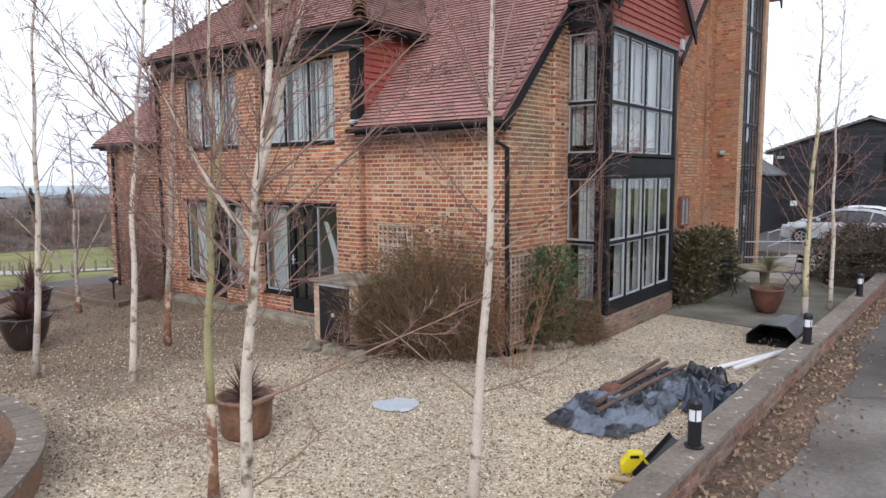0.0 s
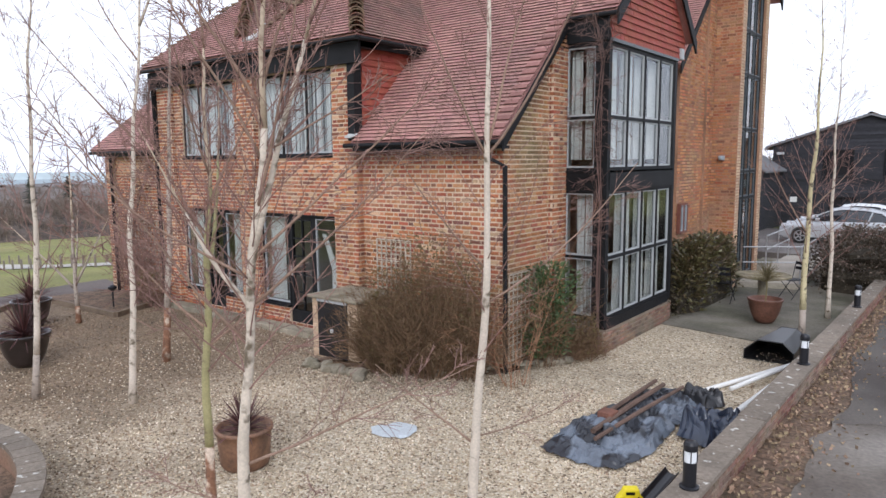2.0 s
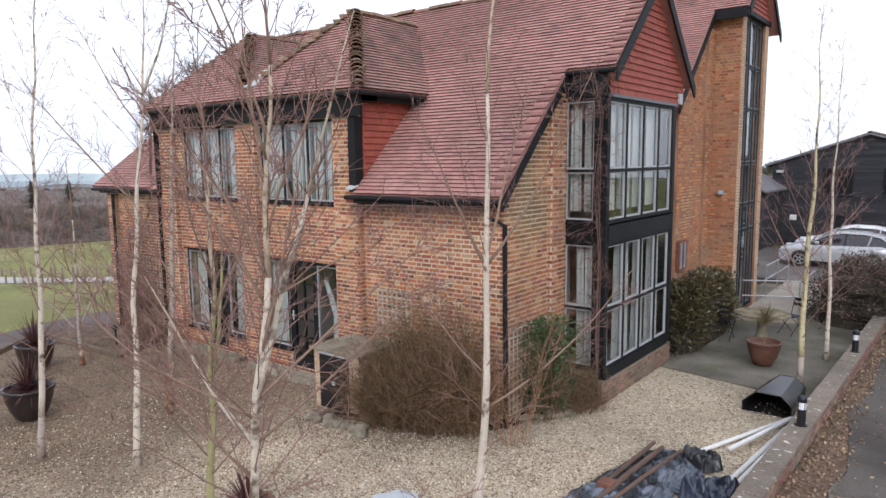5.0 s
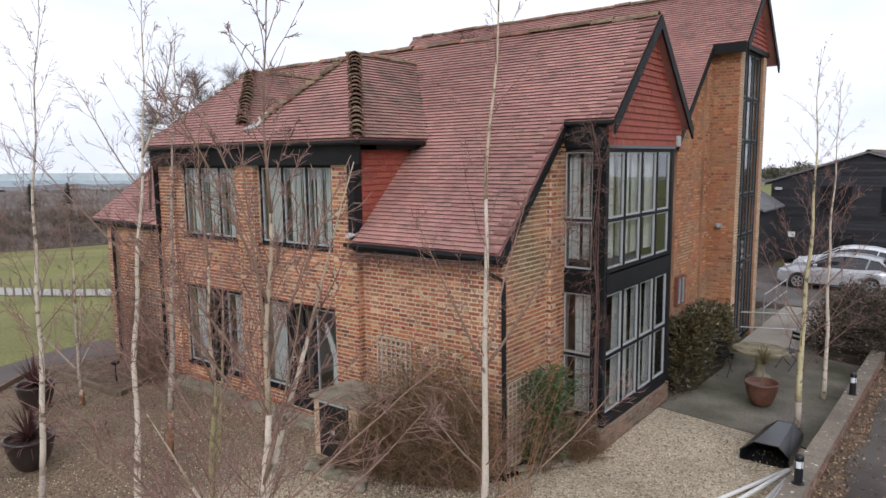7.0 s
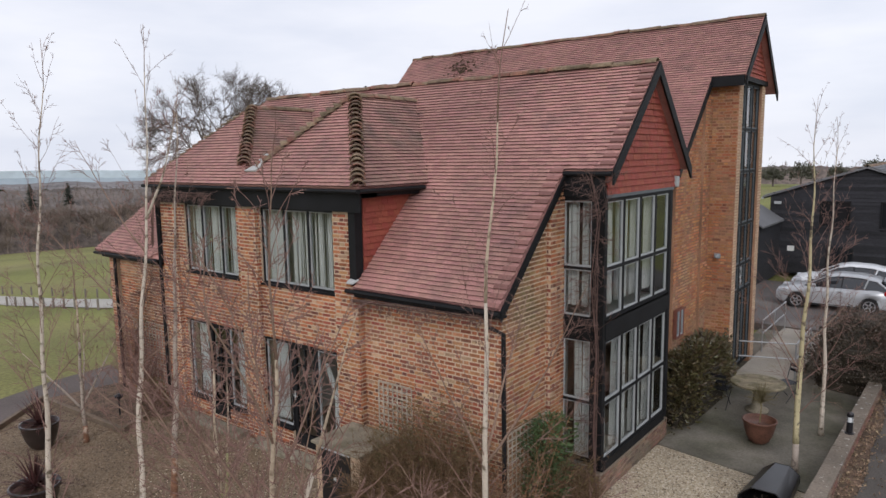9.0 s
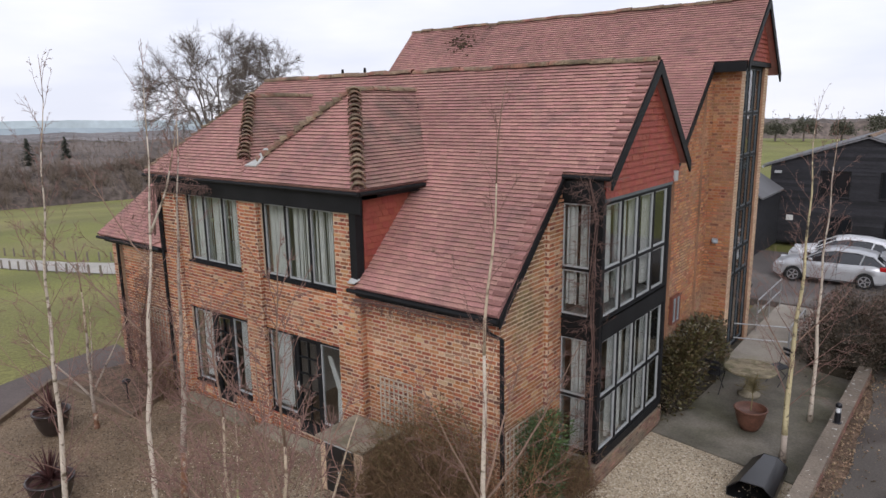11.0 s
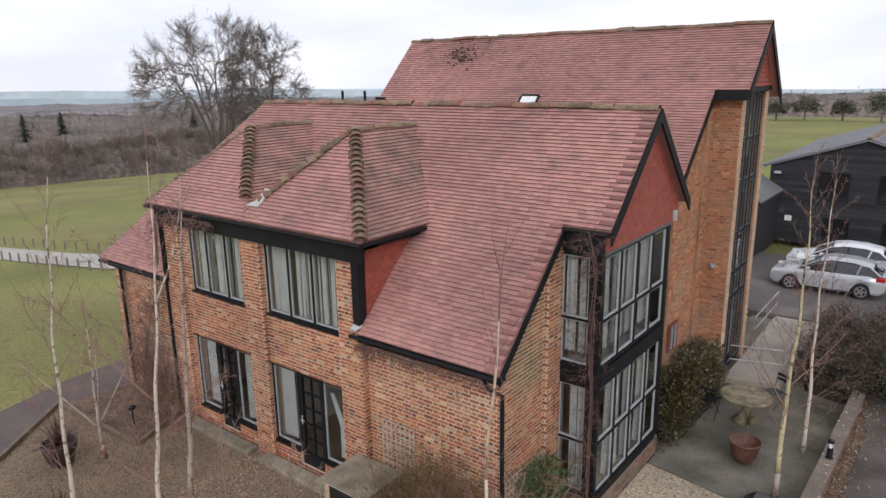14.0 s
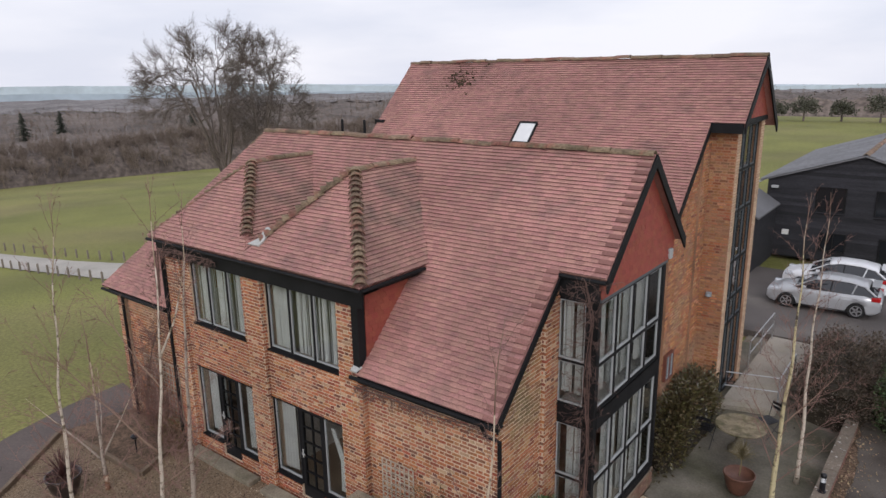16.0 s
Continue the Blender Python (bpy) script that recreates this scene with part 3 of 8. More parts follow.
lead.prism([(-8.64, 8.56, 3.76), (-8.47, 8.56, 3.76), (-8.44, 8.7, 3.82), (-8.64, 8.7, 3.84)], (0, 0, 0.03))
lead.put("flashing", LEAD, house, "pale lead flashing at the dormer's foot", bevel=0.01)

# roof bodies under the tiles
VERGE, BVERGE, LEFT_X, HIP_X = -5.38, -4.5, -15.75, -18.25
BEAVE_Y = 10.7
slopes = []
n_up = Vector((0, -SLOPE, 1)).normalized()


def slab(pts, nn, thick=0.11):
    q = [tuple(Vector(p) - Vector(nn) * thick) for p in pts]
    slopes.append(Solid().prism(q, tuple(Vector(nn) * thick)))


slab([(-8.55, EAVE_Y, EAVE_Z), (VERGE, EAVE_Y, EAVE_Z), (VERGE, RY, RZ), (-8.55, RY, RZ)], n_up)
hx = HIP_X + (LEFT_X - HIP_X) * (10.4 - EAVE_Y) / (RY - EAVE_Y)
slab([(hx, 10.4, roof_z(10.4)), (-8.55, 10.4, roof_z(10.4)), (-8.55, RY, RZ), (LEFT_X, RY, RZ)], n_up)
slab([(HIP_X, EAVE_Y, EAVE_Z), (-15.05, EAVE_Y, EAVE_Z), (-15.05, 10.4, roof_z(10.4)), (hx, 10.4, roof_z(10.4))], n_up)
slab([(VERGE, BEAVE_Y, roof_z(BEAVE_Y)), (BVERGE, BEAVE_Y, roof_z(BEAVE_Y)), (BVERGE, RY, RZ), (VERGE, RY, RZ)], n_up)
n_back = Vector((0, SLOPE, 1)).normalized()
slab([(VERGE, 16.7, RZ - SLOPE * (16.7 - RY)), (HIP_X, 16.7, RZ - SLOPE * (16.7 - RY)), (LEFT_X, RY, RZ), (VERGE, RY, RZ)], n_back)
slab([(BVERGE, 14.55, RZ - SLOPE * (14.55 - RY)), (VERGE, 14.55, RZ - SLOPE * (14.55 - RY)), (VERGE, RY, RZ), (BVERGE, RY, RZ)], n_back)
hip_v = Vector((LEFT_X - HIP_X, 0, RZ - EAVE_Z))
n_hip = Vector((-(RZ - EAVE_Z), 0, LEFT_X - HIP_X)).normalized()
slab([(HIP_X, 16.7, EAVE_Z), (HIP_X, EAVE_Y, EAVE_Z), (LEFT_X, RY, RZ)], n_hip)

# paired hipped dormers: x0, x1, apex height
DORM = [(-11.75, -8.2, 7.26), (-15.3, -11.5, 7.2)]
DEAVE_Y, DEAVE_Z = 8.5, 5.5
dorm_planes = []
for x0, x1, az in DORM:
    mid, half = (x0 + x1) / 2, (x1 - x0) / 2
    rise = az - DEAVE_Z
    ay = DEAVE_Y + 1.78
    by = RY - (RZ - az) / SLOPE
    ey = RY - (RZ - DEAVE_Z) / SLOPE
    nf = Vector((0, -rise, 1.78)).normalized()
    nr = Vector((rise, 0, half)).normalized()
    nl = Vector((-rise, 0, half)).normalized()
    A, B = (mid, ay, az), (mid, by, az)
    slab([(x0, DEAVE_Y, DEAVE_Z), (x1, DEAVE_Y, DEAVE_Z), A], nf, 0.07)
    slab([(x1, DEAVE_Y, DEAVE_Z), (x1, ey, DEAVE_Z), B, A], nr, 0.07)
    slab([(x0, ey, DEAVE_Z), (x0, DEAVE_Y, DEAVE_Z), A, B], nl, 0.07)
    dorm_planes.append((mid, half, rise, ay, by, ey, az, x0, x1, nf, nr, nl))
roof_body = [q.put("roof_slope", TILE, house, "boarded slope under the clay tiles") for q in slopes][0]


def in_dormer(x, y):
    for mid, half, rise, ay, by, ey, az, x0, x1, *_ in dorm_planes:
        if x0 < x < x1:
            ztop = DEAVE_Z + rise * min((half - abs(x - mid)) / half, max(0.0, y - DEAVE_Y) / 1.78)
            if y < by and roof_z(y) < ztop - 0.05 and (x < -8.55 or y > 10.45):
                return True
    return -15.0 < x < -8.55 and y < 10.3


run = math.hypot(RY - EAVE_Y, RZ - EAVE_Z)
up = Vector((0, RY - EAVE_Y, RZ - EAVE_Z)).normalized()


def main_span(v):
    f = v / run
    y = EAVE_Y + (RY - EAVE_Y) * f
    return (HIP_X + (LEFT_X - HIP_X) * f - VERGE, (BVERGE - VERGE) if y > BEAVE_Y else 0.0)


tiles = Solid()
tile_solid(tiles, (VERGE, EAVE_Y, EAVE_Z), (1, 0, 0), up, n_up, main_span, run,
           skip=lambda u, v: in_dormer(VERGE + u, EAVE_Y + (RY - EAVE_Y) * v / run) or (u > -2.4 and v < 2.1 and EAVE_Y + (RY - EAVE_Y) * v / run < BEAVE_Y - 0.1))
for mid, half, rise, ay, by, ey, az, x0, x1, nf, nr, nl in dorm_planes:
    L = math.hypot(1.78, rise)
    tile_solid(tiles, (mid, DEAVE_Y, DEAVE_Z), (1, 0, 0), (0, 1.78, rise), nf, lambda v: (-half * (1 - v / L), half * (1 - v / L)), L)
    L = math.hypot(half, rise)
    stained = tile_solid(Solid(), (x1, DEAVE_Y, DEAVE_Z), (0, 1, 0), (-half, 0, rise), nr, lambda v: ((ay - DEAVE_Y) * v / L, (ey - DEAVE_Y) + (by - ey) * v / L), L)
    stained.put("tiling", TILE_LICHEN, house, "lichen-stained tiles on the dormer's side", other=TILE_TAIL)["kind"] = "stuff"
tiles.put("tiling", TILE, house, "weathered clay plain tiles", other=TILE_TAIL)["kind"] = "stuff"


def half_round(length, radius, thick=0.018, flare=1.0, sides=7):
    """A curved tile along +y, its crown up."""
    s = Solid()
    for y, r in ((0, radius * flare), (length, radius)):
        for rr in (r, r - thick):
            for k in range(sides):
                w = math.pi * k / (sides - 1)
                s.p.append((rr * math.cos(w), y, rr * math.sin(w) * 0.85))
    m = sides
    for k in range(m - 1):
        s.f += [(k, k + 1, 2 * m + k + 1, 2 * m + k), (m + k, 3 * m + k, 3 * m + k + 1, m + k + 1), (k, m + k, m + k + 1, k + 1), (2 * m + k, 2 * m + k + 1, 3 * m + k + 1, 3 * m + k)]
    s.f += [(0, 2 * m, 3 * m, m), (m - 1, 2 * m - 1, 4 * m - 1, 3 * m - 1)]
    me = bpy.data.meshes.new("ridge_tile")
    me.from_pydata(s.p, [], s.f)
    me.materials.append(RIDGE)
    return me


RIDGE_MESH = half_round(0.46, 0.105)
BONNET_MESH = half_round(0.2, 0.085, 0.022, 1.75)
SLIM_MESH = half_round(0.2, 0.045, 0.014, 1.3)


def line_of_tiles(name, mesh, a, b, pitch, parent, lift=0.0, jitter=0.012, nod=0.0):
    a, b = Vector(a), Vector(b)
    d = (b - a).normalized()
    n = max(1, round((b - a).length / pitch))
    for k in range(n):
        ob = new(name, mesh)
        ob.parent = parent
        at = a + (b - a) * (k / n)
        y = d
        x = y.cross(Vector((0, 0, 1))).normalized()
        z = x.cross(y)
        m = Matrix((x, y, z)).transposed().to_4x4()
        m.translation = at + z * lift + Vector((random.uniform(-jitter, jitter), random.uniform(-jitter, jitter), random.uniform(-jitter, jitter))) - parent.location
        ob.matrix_local = m @ pose(0, 0, 0, nod + random.uniform(-1.5, 1.5), random.uniform(-3, 3), random.uniform(-1.2, 1.2))


line_of_tiles("ridge_tile", RIDGE_MESH, (LEFT_X, RY, RZ + 0.0), (BVERGE, RY, RZ + 0.0), 0.45, house, jitter=0.022)
for mid, half, rise, ay, by, ey, az, x0, x1, nf, nr, nl in dorm_planes:
    line_of_tiles("ridge_tile", RIDGE_MESH, (mid, by, az), (mid, ay, az), 0.45, house)
    top_, cut_ = Vector((mid, ay, az + 0.03)), 0.0 if x1 > -9 else 0.2
    line_of_tiles("bonnet_tile", BONNET_MESH, Vector((x1, DEAVE_Y, DEAVE_Z + 0.02)).lerp(top_, cut_), top_, 0.15, house, lift=0.02, nod=-9)
    line_of_tiles("bonnet_tile", BONNET_MESH if x1 > -9 else SLIM_MESH, Vector((x0, DEAVE_Y, DEAVE_Z)).lerp(top_, 0.2 if x1 > -9 else 0.03), top_, 0.17, house, lift=0.03, jitter=0.016, nod=-15)
line_of_tiles("hip_tile", SLIM_MESH, (HIP_X, EAVE_Y, EAVE_Z), (LEFT_X, RY, RZ), 0.2, house, lift=-0.01)
saddle = Solid()
saddle.prism([(-11.66, 8.72, 5.76), (-11.3, 8.72, 5.76), (-11.24, 8.8, 5.85), (-11.2, 9.02, 6.1), (-11.36, 9.02, 6.1), (-11.44, 8.84, 5.88)], (0.0, -0.03, 0.035))
saddle.put("flashing", LEAD, house, "pale lead saddle in the valley between the dormers", bevel=0.01)

VERGE_TILE = mat("dark_verge_tile", (0.22, 0.105, 0.09), 0.9, fine=(0.2, 40), rand=0.2)
# verge boards, gutters, downpipes
def board_along(s, a, b, down, wide):
    a, b = Vector(a), Vector(b)
    s.prism([a, b, b - Vector((0, 0, down)), a - Vector((0, 0, down))], (wide, 0, 0))


edge = Solid()
board_along(edge, (VERGE, EAVE_Y + 0.02, EAVE_Z - 0.02), (VERGE, BEAVE_Y, roof_z(BEAVE_Y) - 0.02), 0.17, 0.035)
edge.put("bargeboard", BLACK, house, "black bargeboard along the verge")
edge = Solid()
board_along(edge, (BVERGE, BEAVE_Y - 0.02, roof_z(BEAVE_Y) - 0.0), (BVERGE, RY, RZ + 0.02), 0.24, 0.04)
edge.put("bargeboard", BLACK, house, "black bargeboard along the verge")
edge = Solid()
board_along(edge, (BVERGE, RY, RZ + 0.02), (BVERGE, 14.58, RZ - SLOPE * (14.58 - RY)), 0.24, 0.04)
edge.put("bargeboard", BLACK, house, "black bargeboard along the verge")
for a, b in (((HIP_X + 0.05, EAVE_Y - 0.05, EAVE_Z - 0.06), (-15.1, EAVE_Y - 0.05, EAVE_Z - 0.06)),
             ((-8.66, EAVE_Y - 0.05, EAVE_Z - 0.05), (VERGE + 0.02, EAVE_Y - 0.05, EAVE_Z - 0.06)),
             ((-15.3, DEAVE_Y - 0.03, DEAVE_Z - 0.06), (-8.18, DEAVE_Y - 0.03, DEAVE_Z - 0.06)),
             ((-8.18, DEAVE_Y, DEAVE_Z - 0.06), (-8.18, 10.3, DEAVE_Z - 0.06)),
             ((-5.75, BEAVE_Y - 0.04, roof_z(BEAVE_Y) - 0.05), (BVERGE, BEAVE_Y - 0.04, roof_z(BEAVE_Y) - 0.05))):
    Solid().tube([a, b], [0.04, 0.04], 8).put("gutter", BLACK, house, "black gutter")
dp = Solid()
dp.tube([(-5.62, EAVE_Y - 0.05, EAVE_Z - 0.1), (-5.6, 8.66, EAVE_Z - 0.3), (-5.42, 8.8, EAVE_Z - 0.42), (-5.42, 8.82, 0.0)], [0.038] * 4, 8)
dp.put("downpipe", BLACK, house, "black downpipe at the house corner")
dp = Solid()
dp.tube([(-15.07, 8.66, 5.3), (-15.07, 8.66, 0.0)], [0.04] * 2, 8)
dp.put("downpipe", BLACK, house, "black downpipe")
dp = Solid()
dp.tube([(-17.4, 8.7, 3.5), (-17.4, 8.7, 0.0)], [0.04] * 2, 8)
dp.put("downpipe", BLACK, house, "black downpipe")
for a, b in ((-8.5, VERGE), (-17.9, -15.12)):
    Solid().box(a, b, EAVE_Y, 8.85, EAVE_Z - 0.15, EAVE_Z - 0.11).put("soffit", BLACK, house, "black timber soffit")
    Solid().box(a, b, EAVE_Y - 0.005, EAVE_Y + 0.02, EAVE_Z - 0.13, EAVE_Z - 0.02).put("eaves_board", BLACK, house, "black eaves board")
for k in range(0, int(run / GAUGE), 2):
    f = k * GAUGE / run
    y = EAVE_Y + (RY - EAVE_Y) * f
    x = BVERGE if y > BEAVE_Y else VERGE
    q = Vector((x, y, roof_z(y))) + n_up * 0.046
    Solid().prism([q, q + up * GAUGE, q + up * GAUGE + Vector((-0.25, 0, 0)), q + Vector((-0.25, 0, 0))], tuple(n_up * 0.012)).put("verge_tile", VERGE_TILE, house)

# glazed two-storey bay on the gable
B0, B1 = 10.78, 14.0
bz = [(3.16, 5.28, 4.06), (0.58, 2.82, 1.66)]
for z0, z1, tr in bz:
    glazing(house, "window", end(BX), B0 + 0.06, B1 - 0.12, z0, z1, [B0 + 0.06 + (B1 - B0 - 0.18) * k / 4 for k in (1, 2, 3)], (tr,), deep=-0.07, bar=0.06,
            label="gridded bay window, black bars and white casements")
    glazing(house, "window", front(B0), GX + 0.03, BX - 0.18, z0, z1, [], (tr,), deep=-0.07, bar=0.05, label="narrow side light of the bay")
frame_ = Solid()
frame_.box(BX - 0.18, BX + 0.02, B0 - 0.02, B0 + 0.06, 0.45, 5.5)
frame_.box(BX - 0.2, BX + 0.02, B1 - 0.12, B1 + 0.02, 0.45, 5.5)
frame_.box(BX - 0.12, BX + 0.035, B0 + 0.06, B1 - 0.12, 2.821, 3.159)
frame_.box(GX - 0.02, BX - 0.2, B0 - 0.015, B0 + 0.1, 2.821, 3.159)
frame_.box(GX + 0.0, BX - 0.2, B0 - 0.015, B0 + 0.1, 5.281, 5.72)
frame_.box(GX + 0.0, BX + 0.01, B0 - 0.06, B0 - 0.016, 5.30, 5.72)
frame_.box(GX - 0.02, GX + 0.03, B0 - 0.012, B0 + 0.1, 0.45, 5.5)
frame_.box(GX, BX - 0.02, B1 - 0.1, B1 + 0.01, 0.45, 5.6)
frame_.box(BX - 0.12, BX + 0.02, B0 + 0.06, B1 - 0.12, 0.4, 0.579)
frame_.put("bay_frame", BLACK, house, "black timber posts and beams of the bay")
fl = Solid()
fl.box(GX, BX - 0.13, B0 + 0.12, B1 - 0.12, 2.895, 3.1)
Solid().box(GX, BX - 0.13, B0 + 0.12, B1 - 0.12, 0.3, 0.45).put("floor", ROOM, house, "ground floor of the bay")
fl.put("floor", ROOM, house, "upper floor of the bay")
plinth = Solid()
plinth.box(GX + 0.001, BX + 0.03, B0 - 0.05, B1 + 0.05, -0.1, 0.399)
plinth.put("plinth", DAMP, house, "damp brick plinth under the bay")
front_bricks(B0 - 0.04, B1 + 0.04, 0.0, 0.39, end(BX + 0.03), name="brickwork", material=PLINTH)
front_bricks(GX + 0.01, BX + 0.02, 0.0, 0.39, front(B0 - 0.05), name="brickwork", material=PLINTH)
head = Solid()
head.box(BX - 0.02, BX + 0.055, B0 + 0.02, B1 - 0.02, 5.285, 5.34)
head.put("head_board", mat("dark_drip_board", (0.1, 0.11, 0.118), 0.5, big=(0.1, 2)), house, "dark grey drip board over the bay window")
tg = Solid()
tg.prism([(BX - 0.1, B0 + 0.0, 5.35), (BX - 0.1, 14.36, 5.35), (BX - 0.1, 14.36, RZ - SLOPE * (14.36 - RY) - 0.12), (BX - 0.1, RY, RZ - 0.12), (BX - 0.1, B0 + 0.0, roof_z(B0) - 0.12)], (0.1, 0, 0))
tg.put("gable_panel", HUNG, house, "red tile-hung gable over the bay")
tg = Solid()
tile_solid(tg, (BX, RY, 5.34), (0, 1, 0), (0, 0, 1), (1, 0, 0), lambda v: (max(-1.83, -(RZ - 5.34 - v - 0.2) / SLOPE), min(1.72, (RZ - 5.34 - v - 0.2) / SLOPE)), 2.05, 0.115, 0.168, 0.009)
tg.put("hung_tiling", HUNG, house, "red plain tiles hung on the gable")["kind"] = "stuff"

# two thin vent pipes behind the ridge
for x in (-14.02, -13.16):
    vp = Solid().tube([(x, 13.9, RZ - SLOPE * 1.27 - 0.1), (x, 13.9, 7.9), (x, 13.9, 7.96)], [0.04, 0.04, 0.03], 8)
    vp.put("vent_pipe", BLACK, house, "thin black vent pipe behind the ridge")

# curtains
def strip_blind(u0, u1, z0, z1, w, count, open_, label):
    """Hanging fabric strips, each turned a little by itself."""
    t = base("window_blind", FRONT((u0 + u1) / 2, w, z0), label, "blind", "strip blinds behind the upper windows")
    step = (u1 - u0) / count
    for k in range(count):
        c = u0 + step * (k + .5) + random.uniform(-.012, .012)
        half = step * random.uniform(.42, .52) * (1 - open_ * random.random())
        sk, turn = random.uniform(-.02, .02) * open_ * 2, random.uniform(-.03, .03)
        s = Solid()
        s.p += [FRONT(c + sg * half + (sk if low else 0), w + sg * turn + bow - th, z0 if low else z1)
                for th in (0, .004) for low in (0, 1) for sg, bow in ((-1, 0), (0, .012), (1, 0))]
        s.f += [(0, 1, 4, 3), (1, 2, 5, 4), (6, 9, 10, 7), (7, 10, 11, 8), (0, 3, 9, 6), (2, 8, 11, 5), (3, 4, 5, 11, 10, 9), (0, 6, 7, 8, 2, 1)]
        s.put("slat", CURTAIN, t)


for u0, u1, count, open_ in ((-14.12, -13.54, 8, .0), (-13.46, -12.82, 9, .0), (-12.74, -12.2, 7, .1), (-11.32, -10.7, 9, .3), (-10.62, -9.98, 9, .75), (-9.92, -9.2, 10, .35)):
    strip_blind(u0, u1, 3.5, 5.03, -0.2, count, open_, "pale grey fabric strip blind, closed" if open_ < .2 else "pale grey fabric strip blind with gaps between its strips")
for u0, u1, z0, z1, w, folds, ln in ((-14.25, -13.55, 0.5, 2.25, -0.25, 5, 0), (-12.7, -12.45, 0.5, 2.25, -0.25, 3, 0), (-11.4, -10.95, 0.5, 2.25, -0.25, 5, 0.0)):
    drape("curtain", FRONT, u0, u1, z0, z1, w, folds, "pale grey curtain hanging in folds behind the window", lean=ln)
tie = Solid()
tie.prism([(-9.8, 9.02, 1.95), (-9.7, 9.02, 1.95), (-9.42, 9.02, 1.35), (-9.42, 9.02, 0.55), (-9.56, 9.02, 0.55), (-9.54, 9.02, 1.25)], (0, 0.03, 0))
tagged(tie.put("curtain", CURTAIN), "white curtain tied back behind the glass", "curtain")
for u0, u1, z0, z1 in ((10.95, 11.5, 3.35, 5.2), (11.72, 12.2, 3.35, 5.2), (12.3, 12.8, 3.35, 5.2), (13.05, 13.7, 3.35, 5.2), (10.98, 11.35, 0.55, 2.8), (11.65, 12.25, 0.55, 2.8), (12.5, 12.95, 0.55, 2.8), (13.25, 13.8, 0.55, 2.8)):
    drape("curtain", end(BX), u0, u1, z0, z1, -0.2, 5, "white curtain drawn aside in the bay window")
for u0, u1, z0, z1 in ((-5.42, -5.22, 3.35, 5.2), (-5.15, -5.02, 3.35, 5.2), (-5.3, -5.15, 0.55, 2.8), (-5.12, -4.92, 0.55, 2.8)):
    drape("curtain", front(B0), u0, u1, z0, z1, -0.18, 2, "white curtain drawn aside in the bay window")

# ---- the tall house behind ----
QY, QZ, QX0, QX1 = 19.55, 9.47, -16.15, -4.34
QG, QB = -5.24, -4.54


def far_z(y):
    return QZ - 1.02 * abs(QY - y)


tall = base("house", (-10.0, 20.0, 0.0), "taller brick house with red tile roof and full-height stair window", "house")
tw = Solid()
tw.prism([(QG - 0.28, 15.9, -0.1), (QG - 0.28, 23.2, -0.1), (QG - 0.28, 23.2, far_z(23.2) - 0.1), (QG - 0.28, QY, QZ - 0.15), (QG - 0.28, 15.9, far_z(15.9) - 0.1)], (0.28, 0, 0))
tw.box(-15.6, QG - 0.281, 15.95, 16.2, -0.1, 5.6)
tw.box(-15.6, QG - 0.281, 22.9, 23.15, -0.1, 5.6)
tw.prism([(-15.6, 16.21, -0.1), (-15.6, 22.89, -0.1), (-15.6, 22.89, far_z(22.89) - 0.1), (-15.6, QY, QZ - 0.15), (-15.6, 16.21, far_z(16.21) - 0.1)], (0.25, 0, 0))
tw.put("wall", ORANGE_MORTAR, tall, "brown mortar of the tall house")
col = Solid()
C0, C1 = 18.25, 20.85
col.box(QG, QB, C0, C0 + 0.34, -0.1, 7.85)
col.box(QG, QB, C1 - 0.36, C1, -0.1, 7.85)
col.put("stair_bay", ORANGE_MORTAR, tall, "projecting brick stair bay")


def tall_bricks(u0, u1, z0, z1, at, top=None, material=BRICK_ORANGE):
    brick_solid(lay_bricks(u0, u1, z0, z1, (), top), at).put("brickwork", material, tall)["kind"] = "stuff"


tall_bricks(15.9, C0, 0.0, 8.3, end(QG), top=lambda u: far_z(u) - 0.12)
tall_bricks(QG + 0.01, QB, 0.0, 7.84, front(C0))
BUFF = mat("buff_brick", (0.50, 0.36, 0.24), 0.9, big=(0.12, 1.0), fine=(0.15, 35), bump=(0.3, 90), rand=0.15, hue=0.01)
tall_bricks(C0 + 0.01, C0 + 0.33, 0.0, 7.84, end(QB), material=BUFF)
tall_bricks(C1 - 0.35, C1, 0.0, 7.84, end(QB), material=BUFF)
pil = Solid()
pil.box(QG, QG + 0.07, C0 - 0.55, C0 - 0.001, -0.1, far_z(C0 - 0.55) - 0.16)
pil.put("pilaster", ORANGE_MORTAR, tall)
tall_bricks(C0 - 0.55, C0 - 0.01, 0.0, far_z(C0 - 0.5) - 0.2, end(QG + 0.07))
STAIRFRAME = mat("dark_grey_frame_paint", (0.09, 0.105, 0.115), 0.5, big=(0.1, 2), fine=(0.06, 40))
glazing(tall, "window", end(QB), C0 + 0.34, C1 - 0.36, 0.15, 7.8, [C0 + 0.34 + 0.62, C0 + 0.34 + 1.25], (2.3, 3.0, 4.1, 5.5, 6.6), deep=-0.14, bar=0.07, sill=False, inner=STAIRFRAME,
        label="full-height stair window in dark frames")
for z0, z1 in ((2.55, 2.75), (5.1, 5.3)):
    Solid().box(QG - 0.2, QB - 0.2, C0 + 0.35, C1 - 0.37, z0, z1).put("landing", ROOM, tall, "plain stair landing")
Solid().box(QG - 1.6, QG - 1.5, C0 - 0.5, C1 + 0.5, 0.0, 7.2).put("partition", ROOM, tall, "plain wall behind the stairs")
CE_ = 17.98
hb = Solid()
